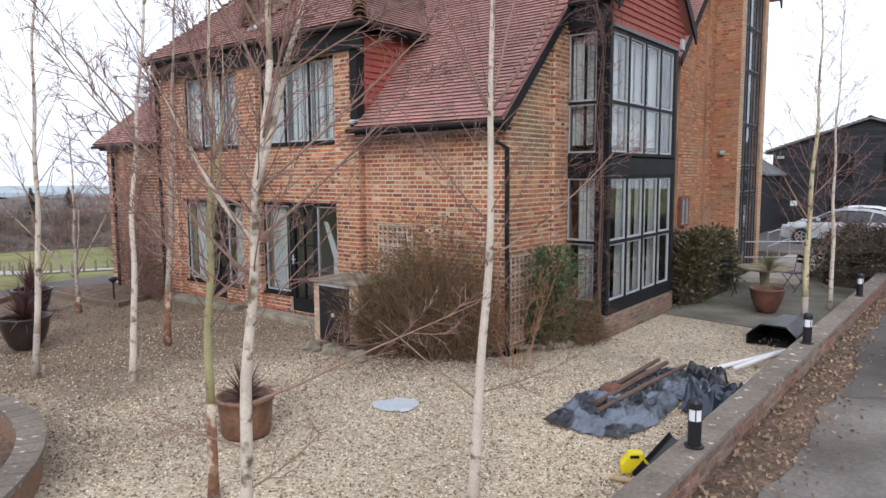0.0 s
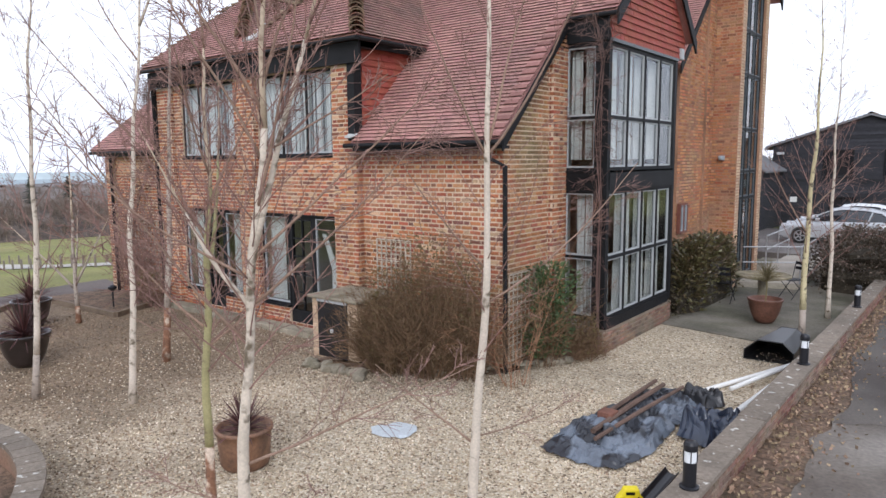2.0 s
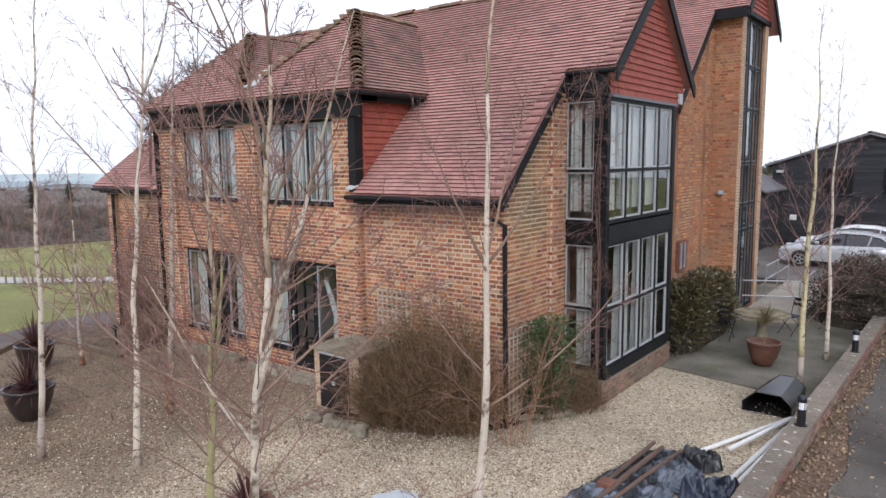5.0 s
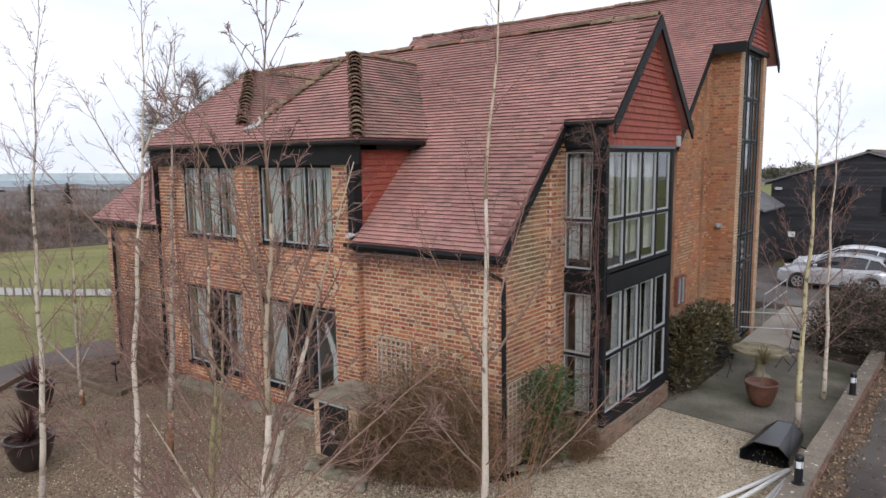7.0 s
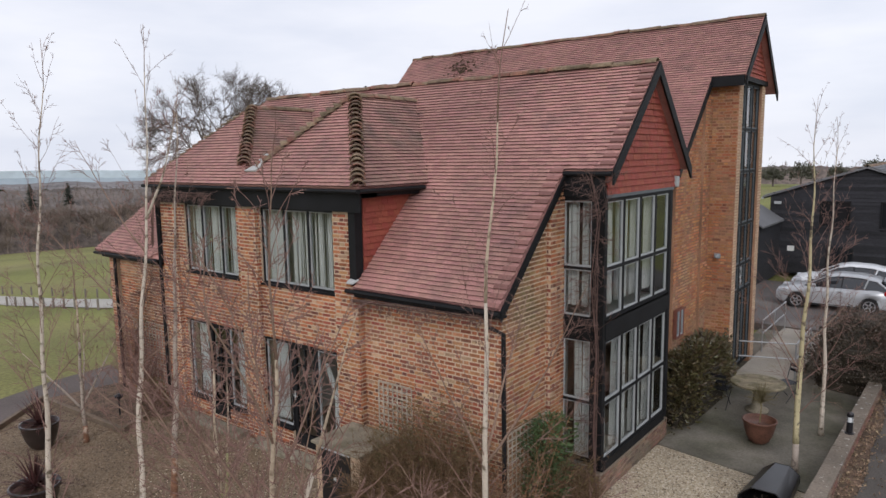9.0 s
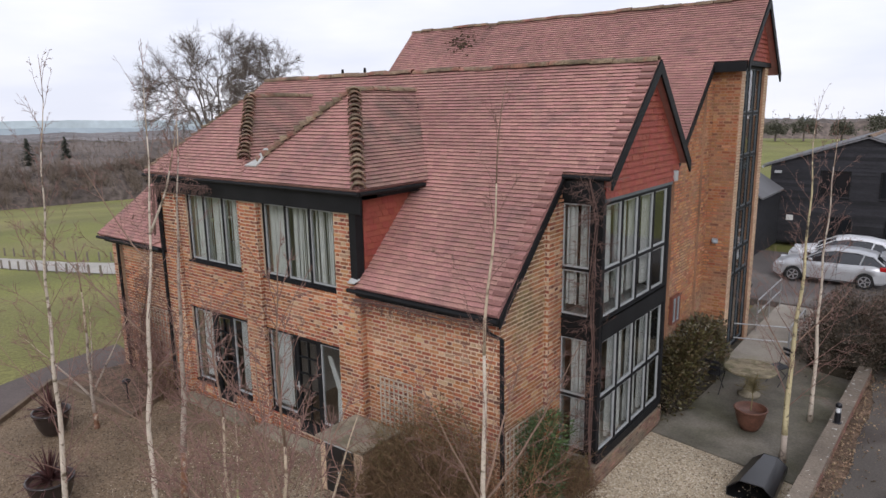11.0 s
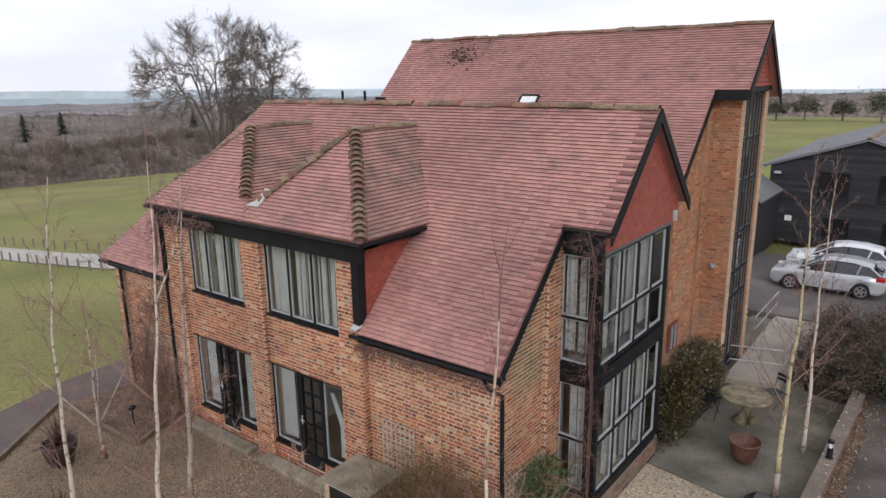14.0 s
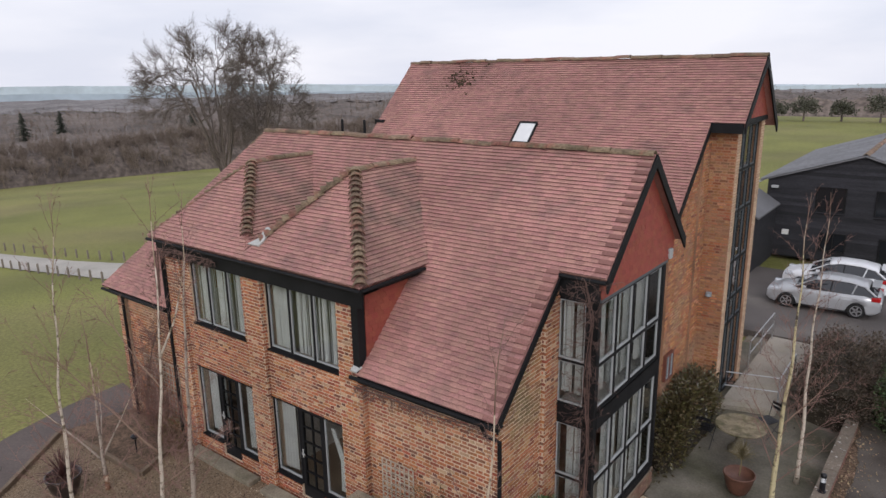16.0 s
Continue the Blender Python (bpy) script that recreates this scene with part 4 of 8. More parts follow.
hb.box(QB - 0.05, QB + 0.06, C0 - 0.02, C1 + 0.02, 7.80, 7.92)
hb.box(QG - 0.05, QB + 0.05, C0 - 0.06, C0 - 0.01, 7.78, 7.98)
hb.box(QG + 0.12, QX1 - 0.02, CE_ - 0.05, CE_ + 0.01, far_z(CE_) - 0.24, far_z(CE_) + 0.0)
hb.put("fascia", BLACK, tall, "black fascia over the stair bay")
gp = Solid()
gp.prism([(QB - 0.1, C0 - 0.1, 7.93), (QB - 0.1, 21.0, 7.93), (QB - 0.1, 21.0, far_z(21.0) - 0.1), (QB - 0.1, QY, QZ - 0.12), (QB - 0.1, C0 - 0.1, far_z(C0 - 0.1) - 0.1)], (0.1, 0, 0))
gp.put("gable_panel", HUNG, tall, "tile-hung gable top")
gp = Solid()
tile_solid(gp, (QB, QY, 7.93), (0, 1, 0), (0, 0, 1), (1, 0, 0), lambda v: (max(-1.35, -(1.42 - v) / 1.02), min(1.4, (1.42 - v) / 1.02)), 1.3, 0.115, 0.168, 0.009)
gp.put("hung_tiling", HUNG, tall, "orange-red hung tiles")["kind"] = "stuff"
slopes.clear()
nq = Vector((0, -1.02, 1)).normalized()
nqb = Vector((0, 1.02, 1)).normalized()
QE = 15.6
CE = 17.98
slab([(QX0, QE, far_z(QE)), (QG + 0.1, QE, far_z(QE)), (QG + 0.1, QY, QZ), (QX0, QY, QZ)], nq)
slab([(QG + 0.1, CE, far_z(CE)), (QX1, CE, far_z(CE)), (QX1, QY, QZ), (QG + 0.1, QY, QZ)], nq)
slab([(QX1, 21.3, far_z(21.3)), (QG + 0.1, 21.3, far_z(21.3)), (QG + 0.1, QY, QZ), (QX1, QY, QZ)], nqb)
slab([(QG + 0.1, 23.4, far_z(23.4)), (QX0, 23.4, far_z(23.4)), (QX0, QY, QZ), (QG + 0.1, QY, QZ)], nqb)
for q in slopes:
    q.put("roof_slope", TILE, tall, "boarded slope under the clay tiles")
qrun = math.hypot(QY - QE, QZ - far_z(QE))
SKY = (-10.55, -9.98, 17.28, 17.8)


def tall_span(v):
    y = QE + (QY - QE) * v / qrun
    return (QX0 - QG - 0.1, (QX1 - QG - 0.1) if y > CE else 0.0)


tl = Solid()
tile_solid(tl, (QG + 0.1, QE, far_z(QE)), (1, 0, 0), (0, QY - QE, QZ - far_z(QE)), nq, tall_span, qrun,
           skip=lambda u, v: SKY[0] < QG + 0.1 + u < SKY[1] and SKY[2] < QE + (QY - QE) * v / qrun < SKY[3])
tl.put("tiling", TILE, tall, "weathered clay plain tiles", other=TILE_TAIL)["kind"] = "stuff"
line_of_tiles("ridge_tile", RIDGE_MESH, (QX0, QY, QZ), (QX1, QY, QZ), 0.45, tall, jitter=0.022)
eb = Solid()
board_along(eb, (QX1, CE, far_z(CE)), (QX1, QY, QZ + 0.02), 0.24, 0.04)
eb.put("bargeboard", BLACK, tall, "black bargeboard")
eb = Solid()
board_along(eb, (QX1, QY, QZ + 0.02), (QX1, 21.32, far_z(21.32)), 0.24, 0.04)
eb.put("bargeboard", BLACK, tall, "black bargeboard")
eb = Solid()
board_along(eb, (QG + 0.1, QE, far_z(QE)), (QG + 0.1, CE, far_z(CE)), 0.2, 0.03)
eb.put("bargeboard", BLACK, tall, "black bargeboard")
eb = Solid()
eb.box(QX0 - 0.1, QX0 + 0.3, 17.6, 17.8, far_z(17.7) - 0.1, far_z(17.7) + 0.06)
eb.put("gutter_end", BLACK, tall, "black eaves box")
sky_l = Solid()
for a, b in (((SKY[0], SKY[2]), (SKY[1], SKY[2])), ((SKY[0], SKY[3]), (SKY[1], SKY[3])), ((SKY[0], SKY[2]), (SKY[0], SKY[3])), ((SKY[1], SKY[2]), (SKY[1], SKY[3]))):
    p0, p1 = (Vector((q[0], q[1], far_z(q[1]))) + nq * 0.04 for q in (a, b))
    sky_l.tube([p0, p1], [0.045, 0.045], 4)
sl_ = sky_l.put("skylight", BLACK, tall, "roof window in dark frame")
pn = Solid()
pn.prism([Vector((x, y, far_z(y))) + nq * 0.05 for x, y in ((SKY[0], SKY[2]), (SKY[1], SKY[2]), (SKY[1], SKY[3]), (SKY[0], SKY[3]))], tuple(nq * 0.01))
# pane coloured white in place of the sky mirrored in the glass
pn.put("pane", mat("skylight_sky_reflection", (0.72, 0.73, 0.72), 0.15, big=(0.05, 4), spec=0.8), sl_)

ms = Solid()
rm = random.Random(77)
for _ in range(150):
    x, y, q = rm.gauss(-13.55, 0.34), 19.0 + rm.gauss(0, 0.2), rm.uniform(0.012, 0.05)
    c = Vector((x, y, far_z(y))) + nq * 0.06
    k = len(ms.p)
    ms.p += [tuple(c + Vector((math.cos(a), math.sin(a) * 0.7, math.sin(a) * 0.7)) * q * rm.uniform(.7, 1.2)) for a in (0, 1.26, 2.51, 3.77, 5.03)] + [tuple(c + nq * q * 0.6)]
    ms.f += [(k + i, k + (i + 1) % 5, k + 5) for i in range(5)]
ms.put("moss", mat("dark_roof_moss", (0.055, 0.038, 0.022), 1.0, rand=0.3), tall, "dark moss clumps near the ridge")["kind"] = "stuff"

# ---- ground ----
def heading(x, y):
    """Degrees to the left of +y."""
    return math.degrees(math.atan2(-x, y))


def terrain(x, y):
    """The ground's height: level by the houses, falling away to the woods on the field's side."""
    d = math.hypot(x, y)
    h = heading(x, y)
    k = min(1.0, max(0.0, (h - 25) / 15)) * min(1.0, max(0.0, (165 - h) / 40))
    fall = float(np.interp(d, (0, 20, 24, 55, 175, 400, 4200), (0, 0, 0.3, 3.8, 13.0, 30, 110)))
    level = 0.0 if d < 130 else (d - 130) * 0.045 * min(1, (d - 130) / 40)
    z = -0.06 - fall * k - min(level, 110) * (1 - k)
    if d > 180:
        z += 1.0 * min(1, (d - 180) / 200) * noise.noise((x / 130, y / 130, 0.3))
    return max(z, -140)


g = Solid()
rings = [0, 10, 20, 22, 24, 28, 32, 37, 43, 49, 55, 62, 70, 80, 90, 100, 116, 132, 150, 175, 205, 250, 300, 370, 450, 600, 800, 1100, 1600, 2200, 3000, 4200]
sect = 96
for r in rings[1:]:
    for k in range(sect):
        a = 2 * math.pi * k / sect
        x, y = r * math.cos(a), r * math.sin(a)
        g.p.append((x, y, terrain(x, y)))
g.p.append((0, 0, -0.06))
for i in range(len(rings) - 2):
    for k in range(sect):
        a, b = i * sect + k, i * sect + (k + 1) % sect
        g.f.append((a, b, b + sect, a + sect))
for k in range(sect):
    g.f.append((k, (k + 1) % sect, len(g.p) - 1))
ground = tagged(g.put("ground", GRASS), "rough winter grass field reaching to the woods", "ground", kind="structure")

gv = Solid()
gv.prism([(-1.72, -6, -0.05), (-1.44, 12.9, -0.05), (-4.62, 13.45, -0.05), (-4.62, 10.7, -0.05), (-5.52, 10.7, -0.05), (-5.52, 8.87, -0.05), (-15.2, 8.87, -0.05), (-14.5, 7.1, -0.05), (-18.1, 6.95, -0.05), (-16.4, 4.95, -0.05), (-14.0, 1.5, -0.05), (-9, -3.5, -0.05), (-5, -6, -0.05)], (0, 0, 0.05))
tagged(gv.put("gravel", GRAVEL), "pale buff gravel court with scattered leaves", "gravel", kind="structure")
pt = Solid()
pt.prism([(-1.44, 12.91, -0.04), (-1.2, 24.6, -0.04), (-5.2, 24.6, -0.04), (-5.2, 13.9, -0.04), (-4.6, 13.9, -0.04), (-4.6, 13.46, -0.04)], (0, 0, 0.06))
tagged(pt.put("patio", PATIO), "grey concrete patio beside the glazed bay", "patio", kind="structure")
dv = Solid()
dv.prism([(-1.88, -8, -0.06), (6, -8, -0.06), (8, 24.5, -0.06), (-1.17, 24.5, -0.06)], (0, 0, 0.235))
tagged(dv.put("bed", SOIL), "bare soil strip with leaf litter beside the drive", "soil bed", kind="structure")
dr_ = Solid()
edge_line = [(-0.85 - 0.01 * y + 0.28 * noise.noise((y * 0.45, 2.0, 0)) + 0.1 * noise.noise((y * 2.1, 5.0, 0)) + 0.03 * noise.noise((y * 7, 1.0, 0)), y, 0.1) for y in (24.4 - 0.15 * k for k in range(215))]
dr_.prism([(-0.95, -8, 0.1), (6, -8, 0.1), (8, 24.4, 0.1)] + edge_line, (0, 0, 0.094))
tagged(dr_.put("drive", DRIVE), "stained concrete drive", "drive", kind="structure")
dp_ = Solid()
wet_edge = [(x, 9.4 + 0.35 * x + 0.5 * noise.noise((x * 0.8, 7.0, 0)) + 0.15 * noise.noise((x * 3.1, 3.0, 0)), 0.19) for x in (-0.9 + 0.12 * k for k in range(66))]
dp_.prism(wet_edge + [(7.9, 24.3, 0.19), (-0.6, 24.3, 0.19)] + [q for q in ((p[0] + 0.004, p[1], 0.19) for p in edge_line if 9.6 < p[1] < 24.0)], (0, 0, 0.009))
tagged(dp_.put("drive", mat("damp_tarmac", (0.095, 0.08, 0.066), 0.7, big=(0.3, 0.4), fine=(0.2, 25), bump=(0.3, 70), dark=((0.05, 0.038, 0.03), 0.6, 0.44, 0.6))), "dark damp tarmac stretch of the drive", "drive", kind="structure")
ap = Solid()
ap.box(-12.5, 20, 24.61, 33.2, -0.05, 0.2)
tagged(ap.put("road", ASPHALT), "dark asphalt car park in front of the barn", "road", kind="structure")

# paved path at the lawn's edge, the farm track and its posts
pv = Solid()
pv.prism([(-17.86, 9.2, -0.05), (-19.8, 9.5, -0.05), (-19.66, 7.8, -0.05), (-19.1, 5.9, -0.05), (-16.5, 1.5, -0.05), (-14.2, 1.4, -0.05), (-16.5, 4.95, -0.05), (-18.2, 6.96, -0.05)], (0, 0, 0.03))
tagged(pv.put("path", mat("grey_path", (0.118, 0.094, 0.084), 0.85, big=(0.15, 0.7), fine=(0.15, 25), bump=(0.2, 60))), "grey tarmac garden path beside the lawn", "path", kind="structure")
cb = Solid()
cb.prism([(-14.47, 7.15, -0.05), (-15.15, 8.85, -0.05), (-17.85, 8.85, -0.05), (-18.15, 6.98, -0.05)], (0, 0, 0.075))
tagged(cb.put("bed", SOIL), "brown planted soil corner between path and brick wall", "soil bed", kind="structure")
NEAR_EDGE = ((-110, 13.5), (-54, 17.9), (-40, 18.7), (-28, 21.5), (-18, 28))
FAR_EDGE = ((-110, 16.2), (-60, 20.2), (-46, 22.1), (-32, 25.2), (-22, 31))


def along_line(line, f):
    k = min(len(line) - 2, int(f * (len(line) - 1)))
    u = f * (len(line) - 1) - k
    return tuple(a + (b - a) * u for a, b in zip(line[k], line[k + 1]))


tk = Solid()
for k in range(61):
    a, b = Vector(along_line(NEAR_EDGE, k / 60)), Vector(along_line(FAR_EDGE, k / 60))
    for f in (0, .25, .5, .75, 1):
        x, y = a.lerp(b, f)
        tk.p.append((x, y, terrain(x, y) + 0.1 + (0.02 if 0 < f < 1 else -0.05)))
tk.f += [(5 * k + i, 5 * k + i + 1, 5 * k + i + 6, 5 * k + i + 5) for k in range(60) for i in range(4)]
tagged(tk.put("road", mat("pale_farm_track", (0.40, 0.375, 0.33), 0.9, big=(0.15, 0.3), fine=(0.15, 15), bump=(0.3, 30))), "pale stone farm track across the field", "track", kind="structure")
EDGE = mat("timber_edging", (0.17, 0.125, 0.085), 0.9, big=(0.2, 3), fine=(0.2, 30), bump=(0.3, 40))
for a, b in (((-14.45, 7.12), (-18.15, 6.95)), ((-18.15, 6.95), (-16.45, 4.95)), ((-16.45, 4.95), (-14.1, 1.45)), ((-14.45, 7.12), (-15.2, 8.8))):
    d = (Vector(b) - Vector(a)).normalized()
    q = Vector((-d.y, d.x)) * 0.05
    s = Solid().prism([(a[0] + q.x, a[1] + q.y, -0.06), (b[0] + q.x, b[1] + q.y, -0.06), (b[0] - q.x, b[1] - q.y, -0.06), (a[0] - q.x, a[1] - q.y, -0.06)], (0, 0, 0.18))
    tagged(s.put("edging_board", EDGE, bevel=0.01), "weathered timber sleeper edging the gravel", "edging", group="gravel edging")
POST = mat("grey_post_wood", (0.2, 0.17, 0.14), 0.9, big=(0.2, 3), fine=(0.2, 30))
pm = Solid().tube([(0, 0, -0.15), (0, 0, 0.62), (0, 0, 0.68)], [0.07, 0.065, 0.04], 7)
post = tagged(pm.put("fence_post", POST), "short round wooden marker post along the track", "post", group="posts along the track")
post.location = (-39.2, 18.2, terrain(-39.2, 18.2))
for k in range(1, 40):
    f = (k % 20) * 1.42
    x, y = (-39.2 - f, 18.2 - 0.02 * f) if k < 20 else (-46.2 - f, 23.1 - 0.13 * f)
    copy_thing(post, pose(x, y, terrain(x, y), 0, 0, 40 * k))

# ---- garden wall and its lights ----
WALLBRICK = mat("low_wall_brick", (0.20, 0.105, 0.075), 0.9, big=(0.2, 1.2), fine=(0.2, 30), bump=(0.35, 80), rand=0.3, hue=0.02, dark=((0.19, 0.15, 0.11), 1.0, 0.45, 0.7))
gwall = tagged(Solid().box(-0.125, 0.125, -11, 14, -0.05, 0.405).put("wall_garden", DAMP), "low brick garden wall with flat concrete coping", "wall", kind="structure")
brick_solid(lay_bricks(-7, 14, 0.18, 0.40), end(0.125)).put("brickwork", WALLBRICK, gwall)["kind"] = "stuff"
brick_solid(lay_bricks(-7, 14, 0.0, 0.40), lambda u, w, z: (-0.125 - w, u, z)).put("brickwork", WALLBRICK, gwall)["kind"] = "stuff"
COPING = mat("lichened_coping", (0.185, 0.152, 0.118), 0.9, big=(0.2, 1.5), fine=(0.2, 25), bump=(0.4, 40), rand=0.12, dark=((0.50, 0.48, 0.43), 9.0, 0.63, 0.68))
for k in range(27):
    y0 = -10.9 + k * 0.92
    Solid().box(-0.145 + random.uniform(-.005, .005), 0.145, y0 + 0.006, y0 + 0.914, 0.406, 0.46 + random.uniform(-.004, .004)).put("coping_slab", COPING, gwall, bevel=0.008)
gwall.location, gwall.rotation_euler = (-1.62, 5.0, 0), (0, 0, radians(-1.25))

BMETAL = mat("black_powder_coat", (0.012, 0.012, 0.015), 0.4, fine=(0.2, 60))
LENS = mat("frosted_lamp_lens", (0.72, 0.74, 0.75), 0.35, fine=(0.05, 50))
bol = base("garden_light", (-1.58, 5.84, 0.46), "black cylindrical bollard light with frosted lens on the wall", "light", "lights on the wall")
Solid().lathe([(0.085, 0), (0.085, 0.014), (0.068, 0.02)], (-1.58, 5.84, 0.46)).put("base_plate", BMETAL, bol)
Solid().lathe([(0.058, 0.02), (0.058, 0.24)], (-1.58, 5.84, 0.46)).put("tube", BMETAL, bol, smooth=False)
Solid().lathe([(0.053, 0.241), (0.053, 0.345)], (-1.58, 5.84, 0.46)).put("lens", LENS, bol, "frosted white lens")
for k in range(4):
    a = math.pi / 2 * k + 0.4
    x, y = -1.58 + 0.058 * math.cos(a), 5.84 + 0.058 * math.sin(a)
    Solid().tube([(x, y, 0.70), (x, y, 0.806)], [0.005, 0.005], 5).put("bar", BMETAL, bol)
Solid().lathe([(0.062, 0.346), (0.062, 0.40), (0.05, 0.425), (0.02, 0.437)], (-1.58, 5.84, 0.46)).put("cap", BMETAL, bol)
for y in (10.47, 15.15):
    copy_thing(bol, pose(-1.72 + 0.022 * y, y, 0.46, 0, 0, 25))

# ---- clutter on the gravel ----
TARP = mat("blue_grey_tarpaulin", (0.115, 0.135, 0.165), 0.4, big=(0.3, 2.5), fine=(0.15, 40), bump=(0.3, 12), spec=0.7, dark=((0.014, 0.016, 0.022), 2.6, 0.48, 0.54))


def crumpled(name, outline, height, material, label, category, seed, grid=46):
    """A crumpled sheet lying on the ground inside a rounded outline."""
    cx, cy = sum(p[0] for p in outline) / len(outline), sum(p[1] for p in outline) / len(outline)
    n = len(outline)
    s = Solid()
    rings_ = 26
    for i in range(rings_ + 1):
        f = i / rings_
        for k in range(grid):
            t = k / grid * n
            a, b = outline[int(t) % n], outline[(int(t) + 1) % n]
            q = t - int(t)
            q = q * q * (3 - 2 * q) * 0.4 + q * 0.6
            x, y = a[0] + (b[0] - a[0]) * q, a[1] + (b[1] - a[1]) * q
            x, y = cx + (x - cx) * f, cy + (y - cy) * f
            w = noise.noise((x * 2.2, y * 2.2, seed)) * 0.5 + abs(noise.noise((x * 5, y * 5, seed + 4))) * 0.7 + abs(noise.noise((x * 11, y * 11, seed + 9))) * 0.3
            edge_ = min(1.0, (1 - f) * 4 + 0.12)
            s.p.append((x + 0.05 * noise.noise((x * 9, y * 9, seed)), y + 0.05 * noise.noise((x * 9, y * 9, seed + 2)), 0.012 + max(0.0, height * (0.35 + w)) * edge_))
    for i in range(rings_):
        for k in range(grid):
            a, b = i * grid + k, i * grid + (k + 1) % grid
            s.f.append((a, b, b + grid, a + grid))
    ob = s.put(name, material)
    mod = ob.modifiers.new("cloth", "SOLIDIFY")
    mod.thickness, mod.offset = 0.004, -1
    return tagged(ob, label, category)


crumpled("tarpaulin", [(-3.55, 6.65), (-3.0, 6.55), (-2.6, 6.62), (-2.45, 7.3), (-2.5, 8.3), (-2.35, 9.0), (-2.75, 9.55), (-3.3, 9.3), (-3.45, 8.3), (-3.6, 7.4)], 0.2, TARP, "crumpled blue-grey tarpaulin spread on the gravel", "tarpaulin", 3.1, 90)
SACK = mat("dark_blue_plastic_sack", (0.022, 0.03, 0.05), 0.3, big=(0.3, 4), bump=(0.3, 18), spec=0.7)
crumpled("plastic_sack", [(-2.4, 7.9), (-2.0, 7.75), (-1.78, 8.2), (-1.82, 8.75), (-2.15, 8.95), (-2.45, 8.6)], 0.34, SACK, "dark blue crumpled plastic sack beside the garden wall", "sack", 8.6)
crumpled("plastic_sack", [(-2.75, 9.15), (-2.4, 9.0), (-2.2, 9.3), (-2.45, 9.65), (-2.8, 9.6)], 0.3, mat("black_plastic", (0.012, 0.012, 0.014), 0.35, bump=(0.3, 18), spec=0.6), "black crumpled plastic bag on the tarpaulin's edge", "sack", 5.2)
RUST = mat("weathered_brown_timber", (0.12, 0.075, 0.055), 0.85, big=(0.25, 3), fine=(0.25, 40), bump=(0.3, 60))
for a, b, r in (((-3.1, 7.1, .19), (-2.95, 9.0, .27), .034), ((-3.0, 6.95, .17), (-2.72, 9.1, .25), .026), ((-3.2, 7.6, .2), (-3.1, 9.1, .27), .03)):
    tagged(Solid().tube([a, tuple((p + q) / 2 + random.uniform(-.02, .02) for p, q in zip(a, b)), b], [r, r * 1.1, r * 0.9], 7).put("pole", RUST), "brown timber pole lying on the tarpaulin", "pole", "poles on the tarpaulin")
wd = Solid()
wd.box(-3.25, -3.05, 7.52, 7.72, 0.19, 0.27)
tagged(wd.put("timber_block", mat("reddish_timber", (0.17, 0.075, 0.05), 0.85, big=(0.2, 5), fine=(0.2, 40)), bevel=0.015), "reddish broken timber block on the tarpaulin", "timber")
PVC = mat("white_plastic_pipe", (0.72, 0.71, 0.68), 0.45, big=(0.06, 3), fine=(0.08, 30))
for a, b in (((-2.75, 9.45, .03), (-1.85, 11.75, .07)), ((-2.05, 9.05, .03), (-1.82, 11.4, .05)), ((-1.95, 8.95, .03), (-1.78, 11.2, .05)), ((-2.3, 9.9, .09), (-1.8, 11.6, .13))):
    ob = tagged(Solid().tube([a, b], [.034, .034], 10).put("pipe", PVC, smooth=True), "long white plastic pipe lying beside the wall", "pipe", "white pipes")
bn = Solid()
# storage bin lying on its side, its mouth open
for (x0, x1, y, z1) in ((-2.62, -1.88, 11.9, 0.34), (-2.52, -1.92, 13.25, 0.3)):
    for x, z in ((x0, 0.004), (x1, 0.004), (x1, z1 * 0.55), (x1 - 0.16, z1), (x0 + 0.2, z1), (x0, z1 * 0.45)):
        bn.p.append((x, y, z))
bn.f += [(i, (i + 1) % 6, 6 + (i + 1) % 6, 6 + i) for i in range(6)] + [(11, 10, 9, 8, 7, 6)]
bin_ = bn.put("plastic_bin", mat("shiny_black_plastic", (0.012, 0.012, 0.013), 0.3, big=(0.3, 3), fine=(0.1, 40), spec=0.6))
mod = bin_.modifiers.new("wall", "SOLIDIFY")
mod.thickness, mod.offset = 0.02, -1
mod = bin_.modifiers.new("edge", "BEVEL")
mod.width, mod.segments = 0.02, 2
tagged(bin_, "black plastic bin lying open on its side at the patio's edge", "bin")
YEL = mat("yellow_plastic", (0.75, 0.60, 0.015), 0.4, big=(0.1, 6), fine=(0.05, 40))
yb = base("saw_case", (-2.15, 5.95, 0.0), "bright yellow plastic tool case on the gravel", "tool case")
q = Solid()
out_ = [(-0.13, 0.0), (0.13, 0.0), (0.135, 0.1), (0.09, 0.15), (0.075, 0.21), (-0.06, 0.21), (-0.09, 0.15), (-0.135, 0.1)]
q.prism([(-2.15 + a * 0.8, 5.95 + a * 0.6, 0.004 + b) for a, b in out_], (-0.06, 0.08, 0.0))
q.put("body", YEL, yb, bevel=0.012)
Solid().prism([(-2.155 + a * 0.8, 5.943 + a * 0.6, 0.175 + b) for a, b in ((-0.04, -0.015), (0.04, -0.015), (0.04, 0.015), (-0.04, 0.015))], (-0.004, -0.003, 0.0)).put("grip_hole", BMETAL, yb, "dark grip opening")
gt = Solid()
L0, L1 = Vector((-2.06, 5.8, 0.08)), Vector((-1.93, 6.42, 0.31))
dd = (L1 - L0).normalized()
sx = dd.cross(Vector((0, 0, 1))).normalized()
sz = sx.cross(dd)
